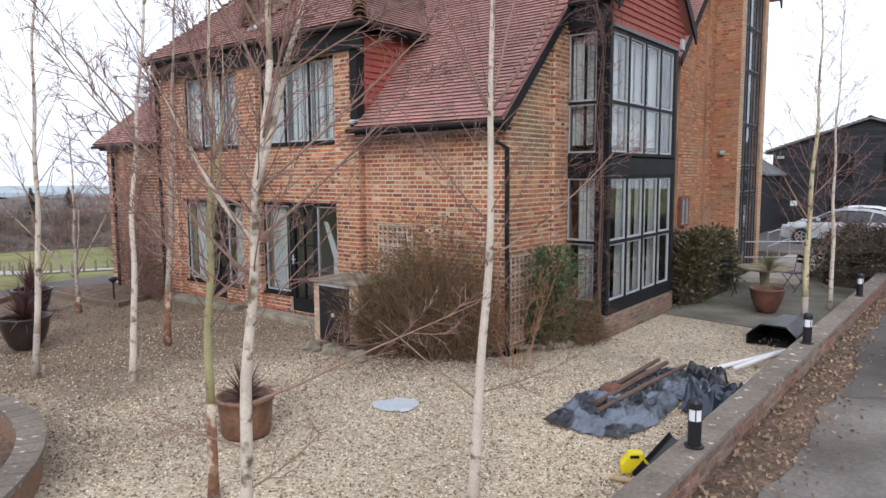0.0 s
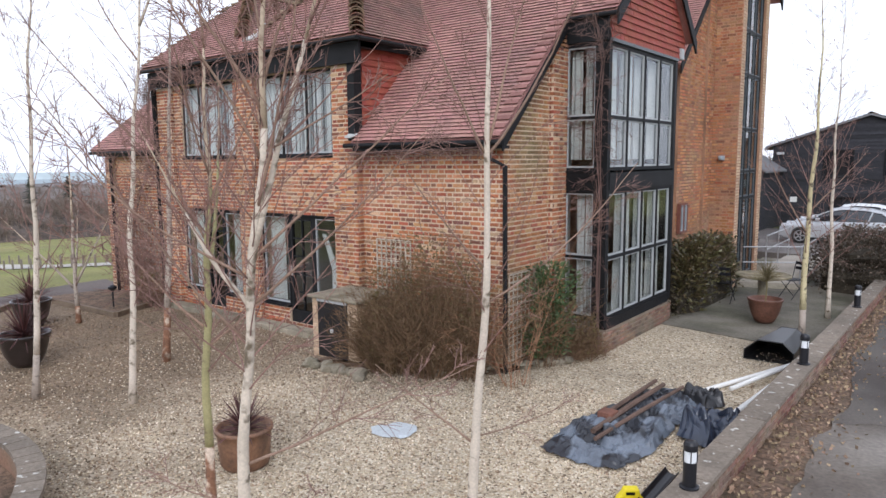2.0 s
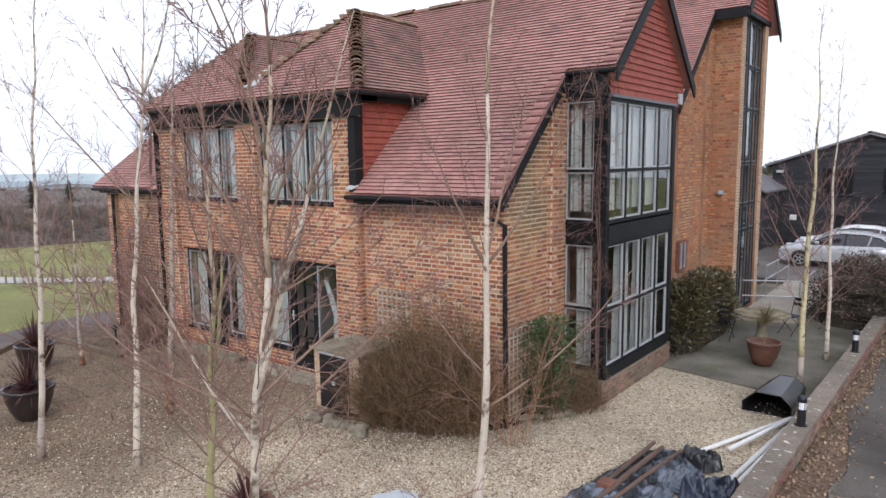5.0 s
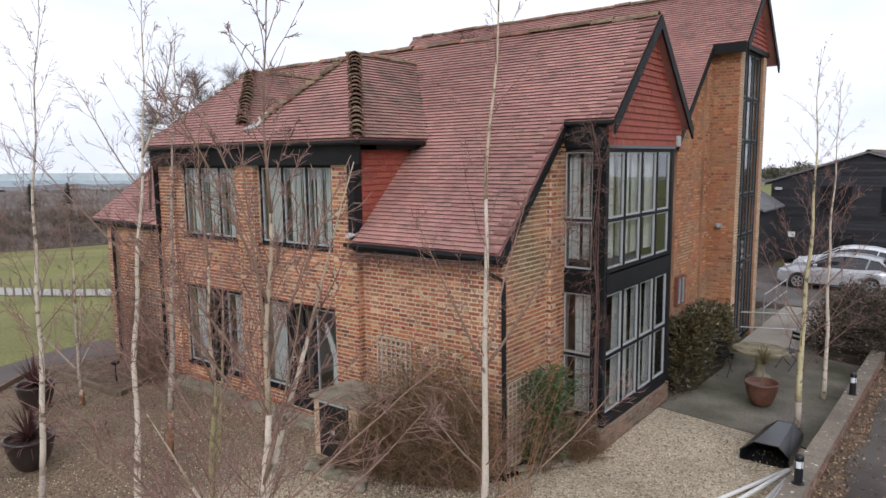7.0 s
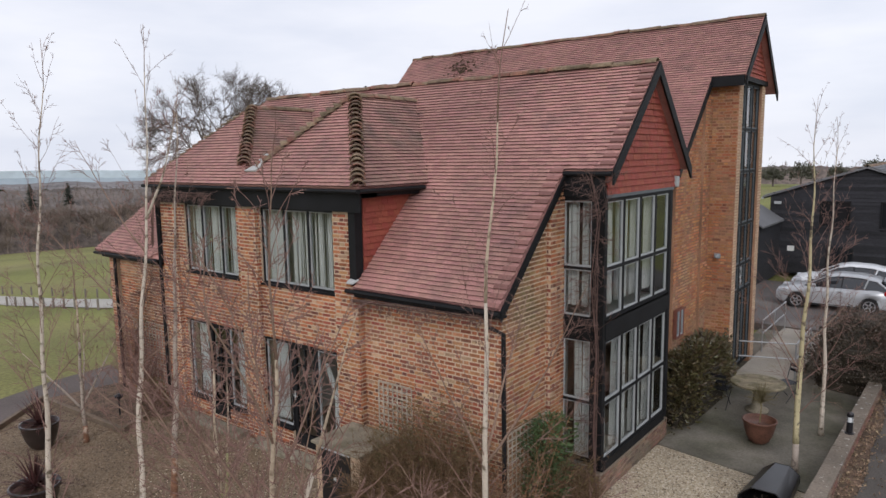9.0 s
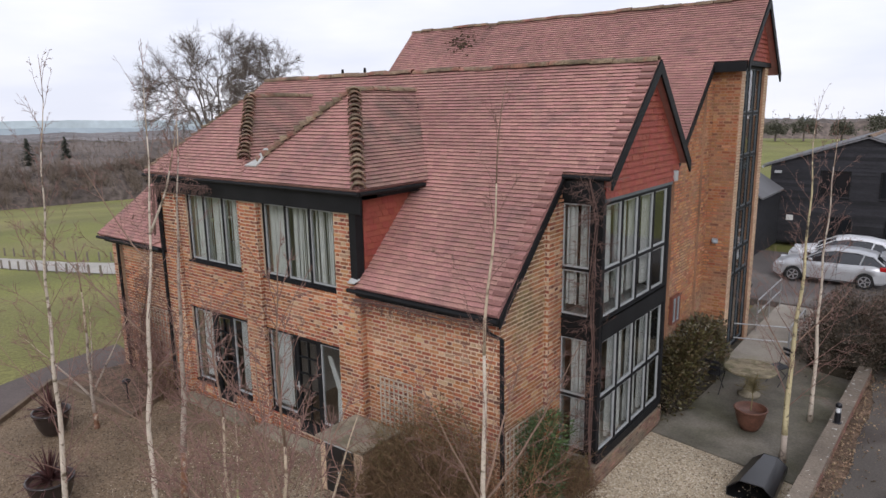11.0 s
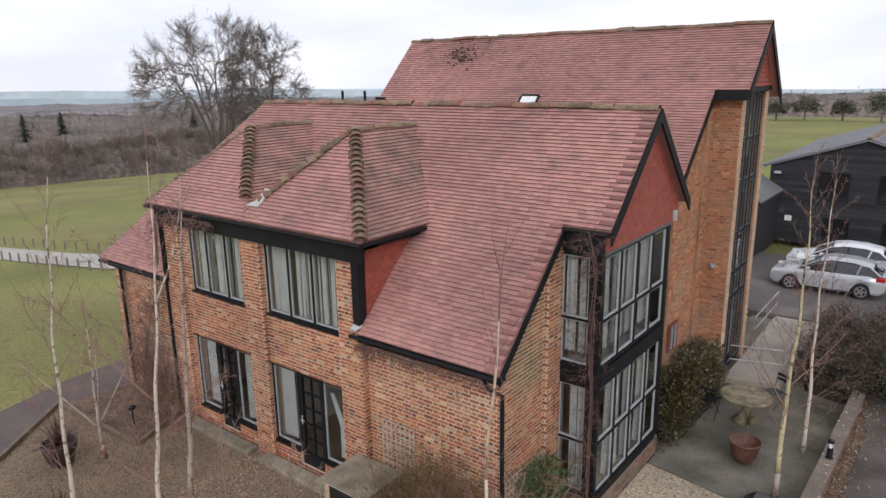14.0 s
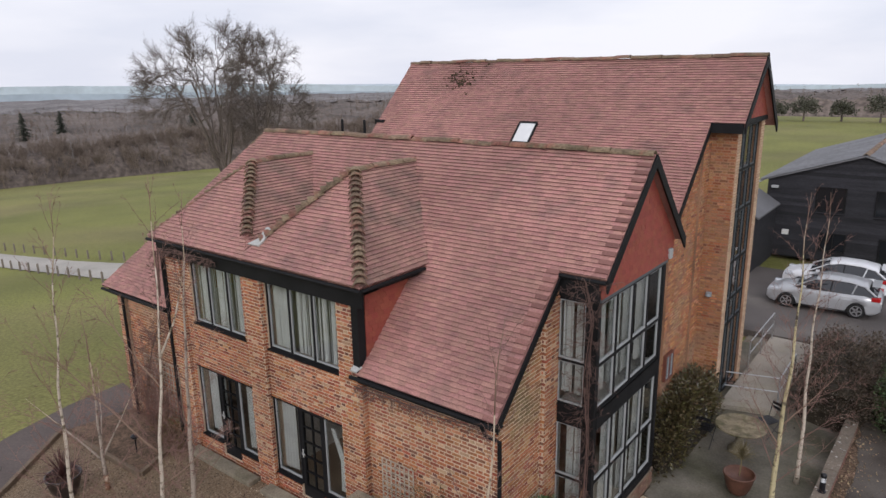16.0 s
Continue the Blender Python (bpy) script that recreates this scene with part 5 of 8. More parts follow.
for P in (L0, L1):
    for r in (0.075, 0.07):
        for k in range(9):
            a = math.pi * k / 8
            v = P + sx * math.cos(a) * r - sz * math.sin(a) * r
            gt.p.append(tuple(v))
gt.f += [(k, k + 1, 18 + k + 1, 18 + k) for k in range(8)] + [(9 + k, 27 + k, 27 + k + 1, 9 + k + 1) for k in range(8)] + [(0, 18, 27, 9), (8, 17, 35, 26)] + [(k, 9 + k, 10 + k, k + 1) for k in range(8)] + [(18 + k, 19 + k, 28 + k, 27 + k) for k in range(8)]
tagged(gt.put("gutter_length", mat("black_gutter_plastic", (0.014, 0.012, 0.014), 0.3, spec=0.6)), "spare length of black gutter leaning on the wall", "gutter")
tagged(Solid().tube([(-1.86, 5.95, 0.03), (-1.8, 6.5, 0.28)], [.02, .02], 8).put("rod", BMETAL), "thin black rod leaning on the wall", "rod")
tagged(Solid().tube([(-2.3, 5.7, 0.03), (-1.85, 5.75, 0.05)], [.028, .024], 8).put("stick", mat("pale_stick_wood", (0.45, 0.32, 0.18), 0.8, fine=(0.2, 40))), "pale wooden stick on the gravel", "stick")
crumpled("sheet", [(-5.6, 5.92), (-5.42, 5.8), (-5.2, 5.83), (-5.0, 5.95), (-5.03, 6.2), (-5.15, 6.34), (-5.42, 6.28)], 0.03, mat("pale_grey_sheet", (0.47, 0.50, 0.515), 0.5, fine=(0.1, 30)), "pale grey-blue plastic sheet on the gravel", "plastic sheet", 1.7, 24)

# ---- pots ----
TERRA = mat("terracotta_glaze", (0.125, 0.056, 0.036), 0.5, big=(0.25, 5), fine=(0.2, 30), bump=(0.15, 50))
BROWNPOT = mat("brown_glazed_pot", (0.20, 0.105, 0.06), 0.5, big=(0.25, 4), fine=(0.2, 30), dark=((0.10, 0.055, 0.035), 4.0, 0.5, 0.65))
DARKPOT = mat("dark_glazed_pot", (0.028, 0.02, 0.018), 0.28, big=(0.3, 5), fine=(0.1, 40), spec=0.6)
SPIKE = mat("dark_red_spiky_leaf", (0.085, 0.035, 0.032), 0.6, fine=(0.2, 30), rand=0.35)


def pot(at, profile, material, label, plant=None, soil_z=None, square=False):
    p = base("plant_pot", at, label, "plant pot")
    Solid().lathe(profile, at, 4 if square else 28).put("pot", material, p, smooth=not square)
    if square:
        for o in p.children:
            o.rotation_euler = (0, 0, 0.35)
    r = profile[-1][0]
    Solid().lathe([(r * 0.9, soil_z - 0.02), (r * 0.9, soil_z)], at, 20).put("soil", SOIL, p)
    if plant:
        count, length, width, droop = plant
        s = Solid()
        for k in range(count):
            a = random.uniform(0, 6.28)
            el = random.uniform(0.15, 1.5)
            d = Vector((math.cos(a) * math.cos(el), math.sin(a) * math.cos(el), math.sin(el)))
            L = length * random.uniform(0.7, 1.1)
            pts, w = [], Vector((-math.sin(a), math.cos(a), 0))
            for j in range(5):
                f = j / 4
                q = Vector(at) + Vector((0, 0, soil_z)) + d * L * f + Vector((0, 0, -droop * f * f * math.cos(el)))
                pts.append((q, width * (1 - f) ** 0.7 + 0.001))
            k0 = len(s.p)
            for q, ww in pts:
                s.p += [tuple(q - w * ww), tuple(q + Vector((0, 0, -ww * 0.5))), tuple(q + w * ww)]
            for j in range(4):
                b = k0 + 3 * j
                s.f += [(b, b + 1, b + 4, b + 3), (b + 1, b + 2, b + 5, b + 4)]
        s.put("leaves", SPIKE, p, "spiky dark red cordyline leaves")
    return p


BOWL = [(0.14, 0.0), (0.19, 0.05), (0.25, 0.17), (0.29, 0.31), (0.305, 0.40), (0.325, 0.42), (0.325, 0.445), (0.295, 0.445), (0.285, 0.38)]
pot((-2.95, 14.75, 0.02), [(r * 1.05, z * 1.12) for r, z in BOWL], TERRA, "terracotta glazed bowl pot standing on the patio", None, 0.41)
pot((-12.15, 4.45, 0.0), [(r * 1.25, z * 1.25) for r, z in BOWL], DARKPOT, "dark glazed pot with spiky red cordyline on gravel", (130, 0.78, 0.016, 0.25), 0.5)
pot((-15.1, 5.7, 0.0), [(r * 1.2, z * 1.25) for r, z in BOWL], DARKPOT, "dark glazed pot with spiky cordyline near the path", (110, 0.8, 0.016, 0.2), 0.5)
pot((-6.0, 4.35, 0.0), [(0.24, 0.0), (0.27, 0.05), (0.29, 0.3), (0.3, 0.4), (0.32, 0.41), (0.32, 0.45), (0.28, 0.45), (0.27, 0.4)], BROWNPOT, "brown glazed pot with dark spiky plant on gravel", (90, 0.5, 0.014, 0.12), 0.41)
olive = base("potted_shrub", (-2.95, 14.75, 0.45), "small bare shrub growing in the terracotta pot", "shrub")
TWIG = mat("twig_bark", (0.225, 0.132, 0.108), 0.9, fine=(0.25, 30), rand=0.25)
sh = Solid()
sh.tube([(-2.95, 14.75, 0.42), (-2.93, 14.75, 0.75), (-2.95, 14.76, 0.95)], [.014, .012, .01], 6)
for k in range(150):
    a, el = random.uniform(0, 6.28), random.uniform(0.1, 1.4)
    d = Vector((math.cos(a) * math.cos(el), math.sin(a) * math.cos(el), math.sin(el)))
    st = Vector((-2.95, 14.76, random.uniform(0.85, 1.0)))
    sh.tube([st, st + d * 0.17 + Vector((0, 0, .02)), st + d * random.uniform(.25, .42)], [.004, .003, .0015], 3, False)
sh.put("branches", mat("olive_twig", (0.16, 0.13, 0.06), 0.9, rand=0.3), olive)

# ---- utility box of brick with a black door ----
ub = base("utility_cupboard", (-8.1, 8.2, 0.0), "small brick meter cupboard with black door and stone top", "cupboard")
Solid().box(-8.68, -7.6, 7.74, 8.68, -0.05, 1.04).put("body", MORTAR, ub, "pale mortar body")
for b in lay_bricks(-8.68, -7.6, 0.0, 1.04, [(-8.53, -7.81, 0.03, 1.0)]):
    brick_solid([b], front(7.74)).put("brick", BUFF, ub)
brick_solid(lay_bricks(7.74, 8.68, 0.0, 1.04), end(-7.6)).put("brickwork", BUFF, ub)["kind"] = "stuff"
d_ = Solid().box(-8.52, -7.82, 7.705, 7.735, 0.04, 0.985).put("door", mat("glossy_black_door", (0.012, 0.012, 0.014), 0.3, big=(0.3, 3), fine=(0.2, 30), spec=0.6), ub, "glossy black door panel", bevel=0.006)
Solid().box(-8.2, -8.14, 7.685, 7.704, 0.48, 0.54).put("catch", LEAD, d_, "pale metal catch")
Solid().box(-8.53, -7.81, 7.695, 7.735, 0.99, 1.038).put("lintel", WHITE, ub, "white strip over the door")
Solid().box(-8.73, -7.54, 7.66, 8.7, 1.041, 1.095).put("top_slab", STONE, ub, "mossy stone slab", bevel=0.012)
for k in range(34):
    if k < 10:
        x, y = -8.4 + 0.3 * k * 0.5, 7.3 + random.uniform(-.1, .1)
    else:
        f = (k - 10) / 23
        x, y = (-6.2 + 1.3 * f + random.uniform(-.05, .05), 8.15 + 1.75 * f + random.uniform(-.05, .05))
    r = random.uniform(.07, .14)
    b = bmesh.new()
    bmesh.ops.create_icosphere(b, subdivisions=2, radius=r)
    for v in b.verts:
        v.co *= 1 + 0.35 * noise.noise(v.co * 9 + Vector((k, 0, 0)))
        v.co.z *= 0.7
        v.co += Vector((x, y, r * 0.35))
    ob = part("edging_stone", b, STONE, None)
    tagged(ob, "rough mossy stone edging the planted bed", "stone", "stones round the bed")
sb = Solid()
sb.prism([(-8.3, 8.69, 0.004), (-8.3, 7.4, 0.004), (-6.2, 8.1, 0.004), (-4.9, 9.9, 0.004), (-4.75, 10.7, 0.004), (-5.5, 10.7, 0.004), (-5.5, 8.69, 0.004)], (0, 0, 0.05))
tagged(sb.put("bed", SOIL), "dark planted soil bed at the house foot", "soil bed", kind="structure")


def trellis(at, u0, u1, z0, z1, w, pitch, label):
    t = base("trellis", at((u0 + u1) / 2, w, z0), label, "trellis")
    SL = TRELLIS
    n = round((u1 - u0) / pitch)
    for k in range(n + 1):
        s = Solid()
        u = u0 + (u1 - u0) * k / n
        wbox(s, at, u - .012, u + .012, w, w + .012, z0, z1)
        s.put("slat", SL, t)
    n = round((z1 - z0) / pitch)
    for k in range(n + 1):
        s = Solid()
        z = z0 + (z1 - z0) * k / n
        wbox(s, at, u0, u1, w + .0125, w + .024, z - .012, z + .012)
        s.put("slat", SL, t)


TRELLIS = mat("grey_trellis_wood", (0.44, 0.38, 0.30), 0.9, big=(0.2, 4), fine=(0.2, 30))
trellis(front(8.86), -16.9, -15.25, 0.35, 1.95, 0.03, 0.15, "weathered square wooden trellis against the brick wall")
trellis(end(GX), 9.0, 10.25, 0.15, 1.55, 0.03, 0.13, "weathered wooden trellis beside the glazed bay")
trellis(front(8.86), -8.15, -7.36, 0.75, 1.98, 0.03, 0.12, "weathered wooden trellis behind the brown shrub")

# raised brick planter with curved coping
pl = base("planter", (-8.05, -0.44, 0.0), "curved brick planter with wide coping full of soil", "planter")
ring = Solid()
cx, cy, R = -8.05, -0.44, 3.25
n = 84
for k in range(n):
    a = 2 * math.pi * k / n
    for r, z in ((R, -.05), (R, .3), (R - .18, .3), (R - .18, -.05)):
        ring.p.append((cx + r * math.cos(a), cy + r * math.sin(a), z))
for k in range(n):
    for j in range(4):
        a, b = 4 * k + j, 4 * ((k + 1) % n) + j
        a2, b2 = 4 * k + (j + 1) % 4, 4 * ((k + 1) % n) + (j + 1) % 4
        ring.f.append((a, b, b2, a2))
ring.put("wall", WALLBRICK, pl)
for k in range(n):
    a0, a1 = 2 * math.pi * (k + .03) / n, 2 * math.pi * (k + .97) / n
    Solid().prism([(cx + r * math.cos(a), cy + r * math.sin(a), .302) for r, a in ((R + .05, a0), (R + .05, a1), (R - .2, a1), (R - .2, a0))], (0, 0, .055)).put("coping_brick", COPING, pl)
Solid().lathe([(R - .18, 0), (R - .18, .06)], (cx, cy, 0), 60).put("soil", SOIL, pl)

# ---- patio furniture, ramp and rails ----
TB = (-3.42, 16.6, 0.02)
tb = base("garden_table", TB, "round pale stone garden table on a pedestal", "table")
Solid().lathe([(0.52, .63), (0.59, .645), (0.6, .68), (0.58, .695)], TB, 36).put("tabletop", mat("pale_stone_top", (0.24, 0.2, 0.13), 0.8, big=(0.3, 4), fine=(0.2, 30), bump=(0.3, 40), dark=((0.13, 0.115, 0.06), 5.0, 0.48, 0.66)), tb)
Solid().lathe([(.26, 0), (.26, .05), (.14, .1), (.09, .3), (.11, .54), (.2, .629)], TB, 20).put("pedestal", STONE, tb, smooth=True)
ch = base("garden_chair", (-4.2, 16.4, 0.02), "folding black metal garden chair beside the stone table", "chair", "chairs round the table")
for sx_ in (-.2, .2):
    Solid().tube([(-4.2 + sx_, 16.15, .02), (-4.2 + sx_, 16.62, .47)], [.009] * 2, 6).put("leg", BMETAL, ch)
    Solid().tube([(-4.2 + sx_ * .9, 16.65, .02), (-4.2 + sx_ * .9, 16.22, .47), (-4.2 + sx_ * .9, 16.12, .88)], [.009] * 3, 6).put("leg", BMETAL, ch)
for k in range(5):
    Solid().box(-4.39, -4.01, 16.24 + .085 * k, 16.3 + .085 * k, .468, .482).put("seat_slat", BMETAL, ch)
for k in range(2):
    Solid().box(-4.38, -4.02, 16.12, 16.135, .68 + .12 * k, .75 + .12 * k).put("back_slat", BMETAL, ch)
copy_thing(ch, pose(-3.0, 17.75, 0.02, 0, 0, 150))
rp = Solid()
rp.prism([(-4.45, 18.5, 0.025), (-3.1, 18.9, 0.025), (-3.1, 24.55, 0.025), (-4.45, 24.55, 0.025)], (0, 0, 0.14))
tagged(rp.put("path", mat("pale_ramp_concrete", (0.33, 0.295, 0.245), 0.85, big=(0.15, 1.0), fine=(0.15, 25), bump=(0.2, 50), dark=((0.3, 0.27, 0.2), 1.2, 0.5, 0.7))), "pale concrete entrance ramp beside the tall house", "ramp", kind="structure")
GALV = mat("galvanised_rail", (0.42, 0.42, 0.42), 0.4, metal=0.6, fine=(0.1, 30))
rl = base("handrail", (-3.1, 18.9, 0.16), "galvanised tubular handrail along the ramp", "handrail")
for x, y0, y1 in ((-4.38, 21.2, 24.3), (-3.08, 19.0, 21.0)):
    for z in (.55, .95):
        Solid().tube([(x, y0, z + .16), (x, y1, z + .16)], [.021] * 2, 8).put("rail", GALV, rl)
    for k in range(3):
        y = y0 + (y1 - y0) * k / 2
        Solid().tube([(x, y, .16), (x, y, 1.11)], [.021] * 2, 8).put("post", GALV, rl)
for z in (.55, .95):
    Solid().tube([(-4.4, 18.75, z + .1), (-3.08, 19.0, z + .16)], [.018] * 2, 8).put("rail", GALV, rl)
# wall fittings
wl_ = base("wall_lamp", (-4.9, 18.2, 3.35), "small grey bulkhead lamp on the brick bay", "lamp")
Solid().box(-4.97, -4.83, 18.17, 18.23, 3.3, 3.42).put("backplate", GREYFRAME, wl_)
Solid().lathe([(.05, 0), (.07, .04), (.06, .1)], (-4.9, 18.13, 3.31), 12).put("lens", GREYFRAME, wl_)
al = base("alarm_box", (-4.63, 14.12, 5.45), "white alarm box on the gable corner", "alarm box")
Solid().box(-4.72, -4.58, 14.05, 14.2, 5.33, 5.55).put("cover", WHITE, al, bevel=0.02)
sw = base("small_window", (-5.23, 15.4, 1.9), "small casement in the brick return wall", "window")
glazing(sw, "frame_set", end(QG + 0.02), 15.95, 16.5, 1.6, 2.3, [16.22], outer=mat("red_brown_frame_wood", (0.16, 0.06, 0.042), 0.6, big=(0.2, 4), fine=(0.15, 30)), inner=GREYFRAME, deep=0.0, bar=0.045, sill=False)
gl_ = base("garden_light", (-15.5, 7.6, 0.0), "black mushroom path light in the gravel corner", "light")
Solid().tube([(-15.5, 7.6, -.02), (-15.5, 7.6, .42)], [.02, .02], 8).put("stem", BMETAL, gl_)
Solid().lathe([(.03, .4), (.1, .46), (.1, .5), (.03, .54)], (-15.5, 7.6, 0), 14).put("cap", BMETAL, gl_)
# ---- birches ----
def bark(name, pale, blotch):
    m = mat(name, pale, 0.75, big=(0.12, 3), fine=(0.12, 50), bump=(0.2, 40))
    n, l = m.node_tree.nodes, m.node_tree.links
    p = n["Principled BSDF"]
    src = p.inputs["Base Color"].links[0].from_socket
    geo = n.new("ShaderNodeNewGeometry")
    mp = n.new("ShaderNodeMapping")
    mp.inputs["Scale"].default_value = (8, 8, 10)
    l.new(geo.outputs["Position"], mp.inputs["Vector"])
    t = n.new("ShaderNodeTexNoise")
    t.inputs["Scale"].default_value, t.inputs["Detail"].default_value = 1.0, 5
    l.new(mp.outputs["Vector"], t.inputs["Vector"])
    r = n.new("ShaderNodeMapRange")
    r.inputs["From Min"].default_value, r.inputs["From Max"].default_value = 0.55, 0.68
    l.new(t.outputs["Fac"], r.inputs["Value"])
    mx = n.new("ShaderNodeMix")
    mx.data_type = "RGBA"
    l.new(r.outputs["Result"], mx.inputs[0])
    l.new(src, mx.inputs[6])
    mx.inputs[7].default_value = (*blotch, 1)
    l.new(mx.outputs[2], p.inputs["Base Color"])
    return m


BARK = bark("white_birch_bark", (0.55, 0.475, 0.385), (0.13, 0.1, 0.065))
GREENBARK = bark("green_birch_bark", (0.30, 0.27, 0.13), (0.12, 0.09, 0.05))
YELLOWBARK = bark("yellowed_birch_bark", (0.50, 0.43, 0.25), (0.06, 0.045, 0.035))
GREYBARK = bark("grey_young_bark", (0.36, 0.30, 0.245), (0.10, 0.075, 0.06))
REDBARK = mat("red_peeling_bark", (0.21, 0.105, 0.06), 0.85, big=(0.3, 8), fine=(0.25, 40), bump=(0.4, 40), dark=((0.42, 0.33, 0.25), 9, 0.5, 0.6))
TANBARK = bark("tan_birch_bark", (0.48, 0.385, 0.28), (0.17, 0.11, 0.075))
STEM = mat("brown_birch_stem", (0.25, 0.165, 0.12), 0.85, fine=(0.2, 40), rand=0.2)


def shoot(rng, start, direction, length, rise, bend, n=5):
    """Points of a branch that sets out one way and turns up (rise) as it goes."""
    pts, d = [Vector(start)], Vector(direction).normalized()
    for k in range(n):
        d = (d + Vector((rng.uniform(-bend, bend), rng.uniform(-bend, bend), rise / n + rng.uniform(-bend, bend) * 0.5))).normalized()
        pts.append(pts[-1] + d * length / n)
    return pts


def taper(r0, r1, n):
    return [r0 + (r1 - r0) * (k / (n - 1)) ** 0.8 for k in range(n)]


def side(rng, d, tilt):
    a = d.cross(Vector((0, 0, 1)) if abs(d.z) < 0.9 else Vector((1, 0, 0))).normalized()
    b = d.cross(a)
    w = rng.uniform(0, 6.283)
    return (d * math.cos(tilt) + (a * math.cos(w) + b * math.sin(w)) * math.sin(tilt)).normalized()


def spray(s, rng, pts, r, subs, twigs, length, fine=1.0):
    """Side shoots and twigs along a branch."""
    n = len(pts) - 1
    for j in range(subs):
        f = rng.uniform(0.2, 0.98)
        k = min(n - 1, int(f * n))
        p = pts[k].lerp(pts[k + 1], f * n - k)
        d = side(rng, (pts[k + 1] - pts[k]).normalized(), rng.uniform(0.45, 0.9))
        L = length * rng.uniform(0.5, 1.0) * (1.1 - 0.6 * f)
        q = shoot(rng, p, d, L, 0.05, 0.14, 4)
        s.tube(q, taper(max(0.003 * fine, r * 0.5), 0.0017 * fine, 5), 4, False)
        for _ in range(twigs):
            g = rng.uniform(0.2, 0.95)
            kk = min(3, int(g * 4))
            e = side(rng, (q[kk + 1] - q[kk]).normalized(), rng.uniform(0.4, 0.8))
            s.tube(shoot(rng, q[kk].lerp(q[kk + 1], g * 4 - kk), e, L * rng.uniform(0.35, 0.75), -0.05, 0.14, 2), [0.0026 * fine, 0.002 * fine, 0.0013 * fine], 3, False)


def birch(at, height, radius, lean=(0.0, 0.0), seed=1, limbs=(), bark_=None, first=0.16, count=26, reach=0.22, label="", bare_top=0.85, foot=None, subs=7, fine=1.0):
    """A young birch: a swaying stem, limbs where named, and long thin ascending branches with sparse twigs."""
    rng = random.Random(seed)
    bark_ = bark_ or BARK
    t = base("birch_tree", at, label, "tree", "young birches in the gravel")
    n = 24
    ph = [rng.uniform(0, 6.28) for _ in range(4)]
    wob = [Vector((math.sin(k * 0.32 + ph[0]) + 0.5 * math.sin(k * 1.1 + ph[2]), math.sin(k * 0.29 + ph[1]) + 0.5 * math.sin(k * 1.3 + ph[3]), 0)) * 0.0045 * height for k in range(n + 1)]
    line = []
    for k in range(n + 1):
        f = k / n
        line.append(Vector(at) + Vector((lean[0] * f, lean[1] * f, height * f - (0.05 if k == 0 else 0))) + (wob[k] * min(1, 3 * f)))
    rad = [radius * ((1 - k / n) ** 1.2) * (1.35 if k == 0 else rng.uniform(0.93, 1.07)) + 0.003 for k in range(n + 1)]
    cut = max(3, int(n * bare_top))
    k0 = 0
    if foot:
        k0 = max(2, int(n * foot[0]))
        Solid().tube(line[:k0 + 1], rad[:k0 + 1], 10).put("foot", foot[1], t, "dark peeling bark at the foot", smooth=True)
    mid_ = min(n - 2, cut + 5)
    Solid().tube(line[k0:cut + 1], rad[k0:cut + 1], 10).put("trunk", bark_, t, "pale trunk with dark scars", smooth=True)
    Solid().tube(line[cut:mid_ + 1], rad[cut:mid_ + 1], 8).put("upper_trunk", TANBARK, t, "tan upper trunk", smooth=True)
    Solid().tube(line[mid_:], rad[mid_:], 7).put("leader", STEM, t, "thin brown leading stem", smooth=True)
    tw = Solid()

    def along(f):
        k = min(n - 1, int(f * n))
        return line[k].lerp(line[k + 1], f * n - k), rad[k]

    for f, az, tilt, L, r in limbs:
        p, _ = along(f)
        a, e = radians(az), radians(tilt)
        d = Vector((math.cos(a) * math.sin(e), math.sin(a) * math.sin(e), math.cos(e)))
        q = shoot(rng, p, d, L, 0.3 if tilt > 25 else 0.0, 0.09, 9)
        wide = [r * (1 - j / 9) ** 1.1 + 0.0028 for j in range(10)]
        pale = 5 if r > 0.016 else 0
        if pale:
            Solid().tube(q[:pale + 1], wide[:pale + 1], 8).put("limb", bark_, t, "pale limb with dark scars", smooth=True)
        Solid().tube(q[pale:], wide[pale:], 7).put("limb", TANBARK if pale else STEM, t, "thin brown limb", smooth=True)
        spray(tw, rng, q, r * 0.3, int(3 + L * 4), 3, 0.26 + 0.14 * L, fine)
        for j in range(int(L * 2.2)):
            g = rng.uniform(0.25, 0.95)
            kk = min(8, int(g * 9))
            z = shoot(rng, q[kk].lerp(q[kk + 1], g * 9 - kk), side(rng, (q[kk + 1] - q[kk]).normalized(), 0.6), 0.5 * L * (1.1 - g), 0.25, 0.11, 5)
            tw.tube(z, taper(max(.004, r * 0.3) * fine, .0016 * fine, 6), 5, False)
            spray(tw, rng, z, 0.004 * fine, 4, 3, 0.27, fine)
    for j in range(count):
        f = first + (0.98 - first) * (j + rng.uniform(0, 0.8)) / count
        p, r = along(f)
        az = j * 2.39996 + rng.uniform(-0.4, 0.4)
        tilt = rng.uniform(0.55, 1.05) * (1 - 0.4 * f)
        L = (reach * height * (1.12 - f) * rng.uniform(0.5, 1.15) + 0.15) * (0.5 if f < 0.12 else 1)
        d = Vector((math.cos(az) * math.sin(tilt), math.sin(az) * math.sin(tilt), math.cos(tilt)))
        q = shoot(rng, p, d, L, rng.uniform(-0.15, 0.3), 0.12, 7)
        tw.tube(q, taper(max(0.0035, r * 0.2) * (0.6 + 0.4 * fine), 0.0015 * fine, 8), 5, False)
        spray(tw, rng, q, (0.006 - 0.004 * f) * fine, max(3, int(subs * (1.2 - 0.75 * f))), 3, 0.2 * height ** 0.5 * (1.15 - f), fine)
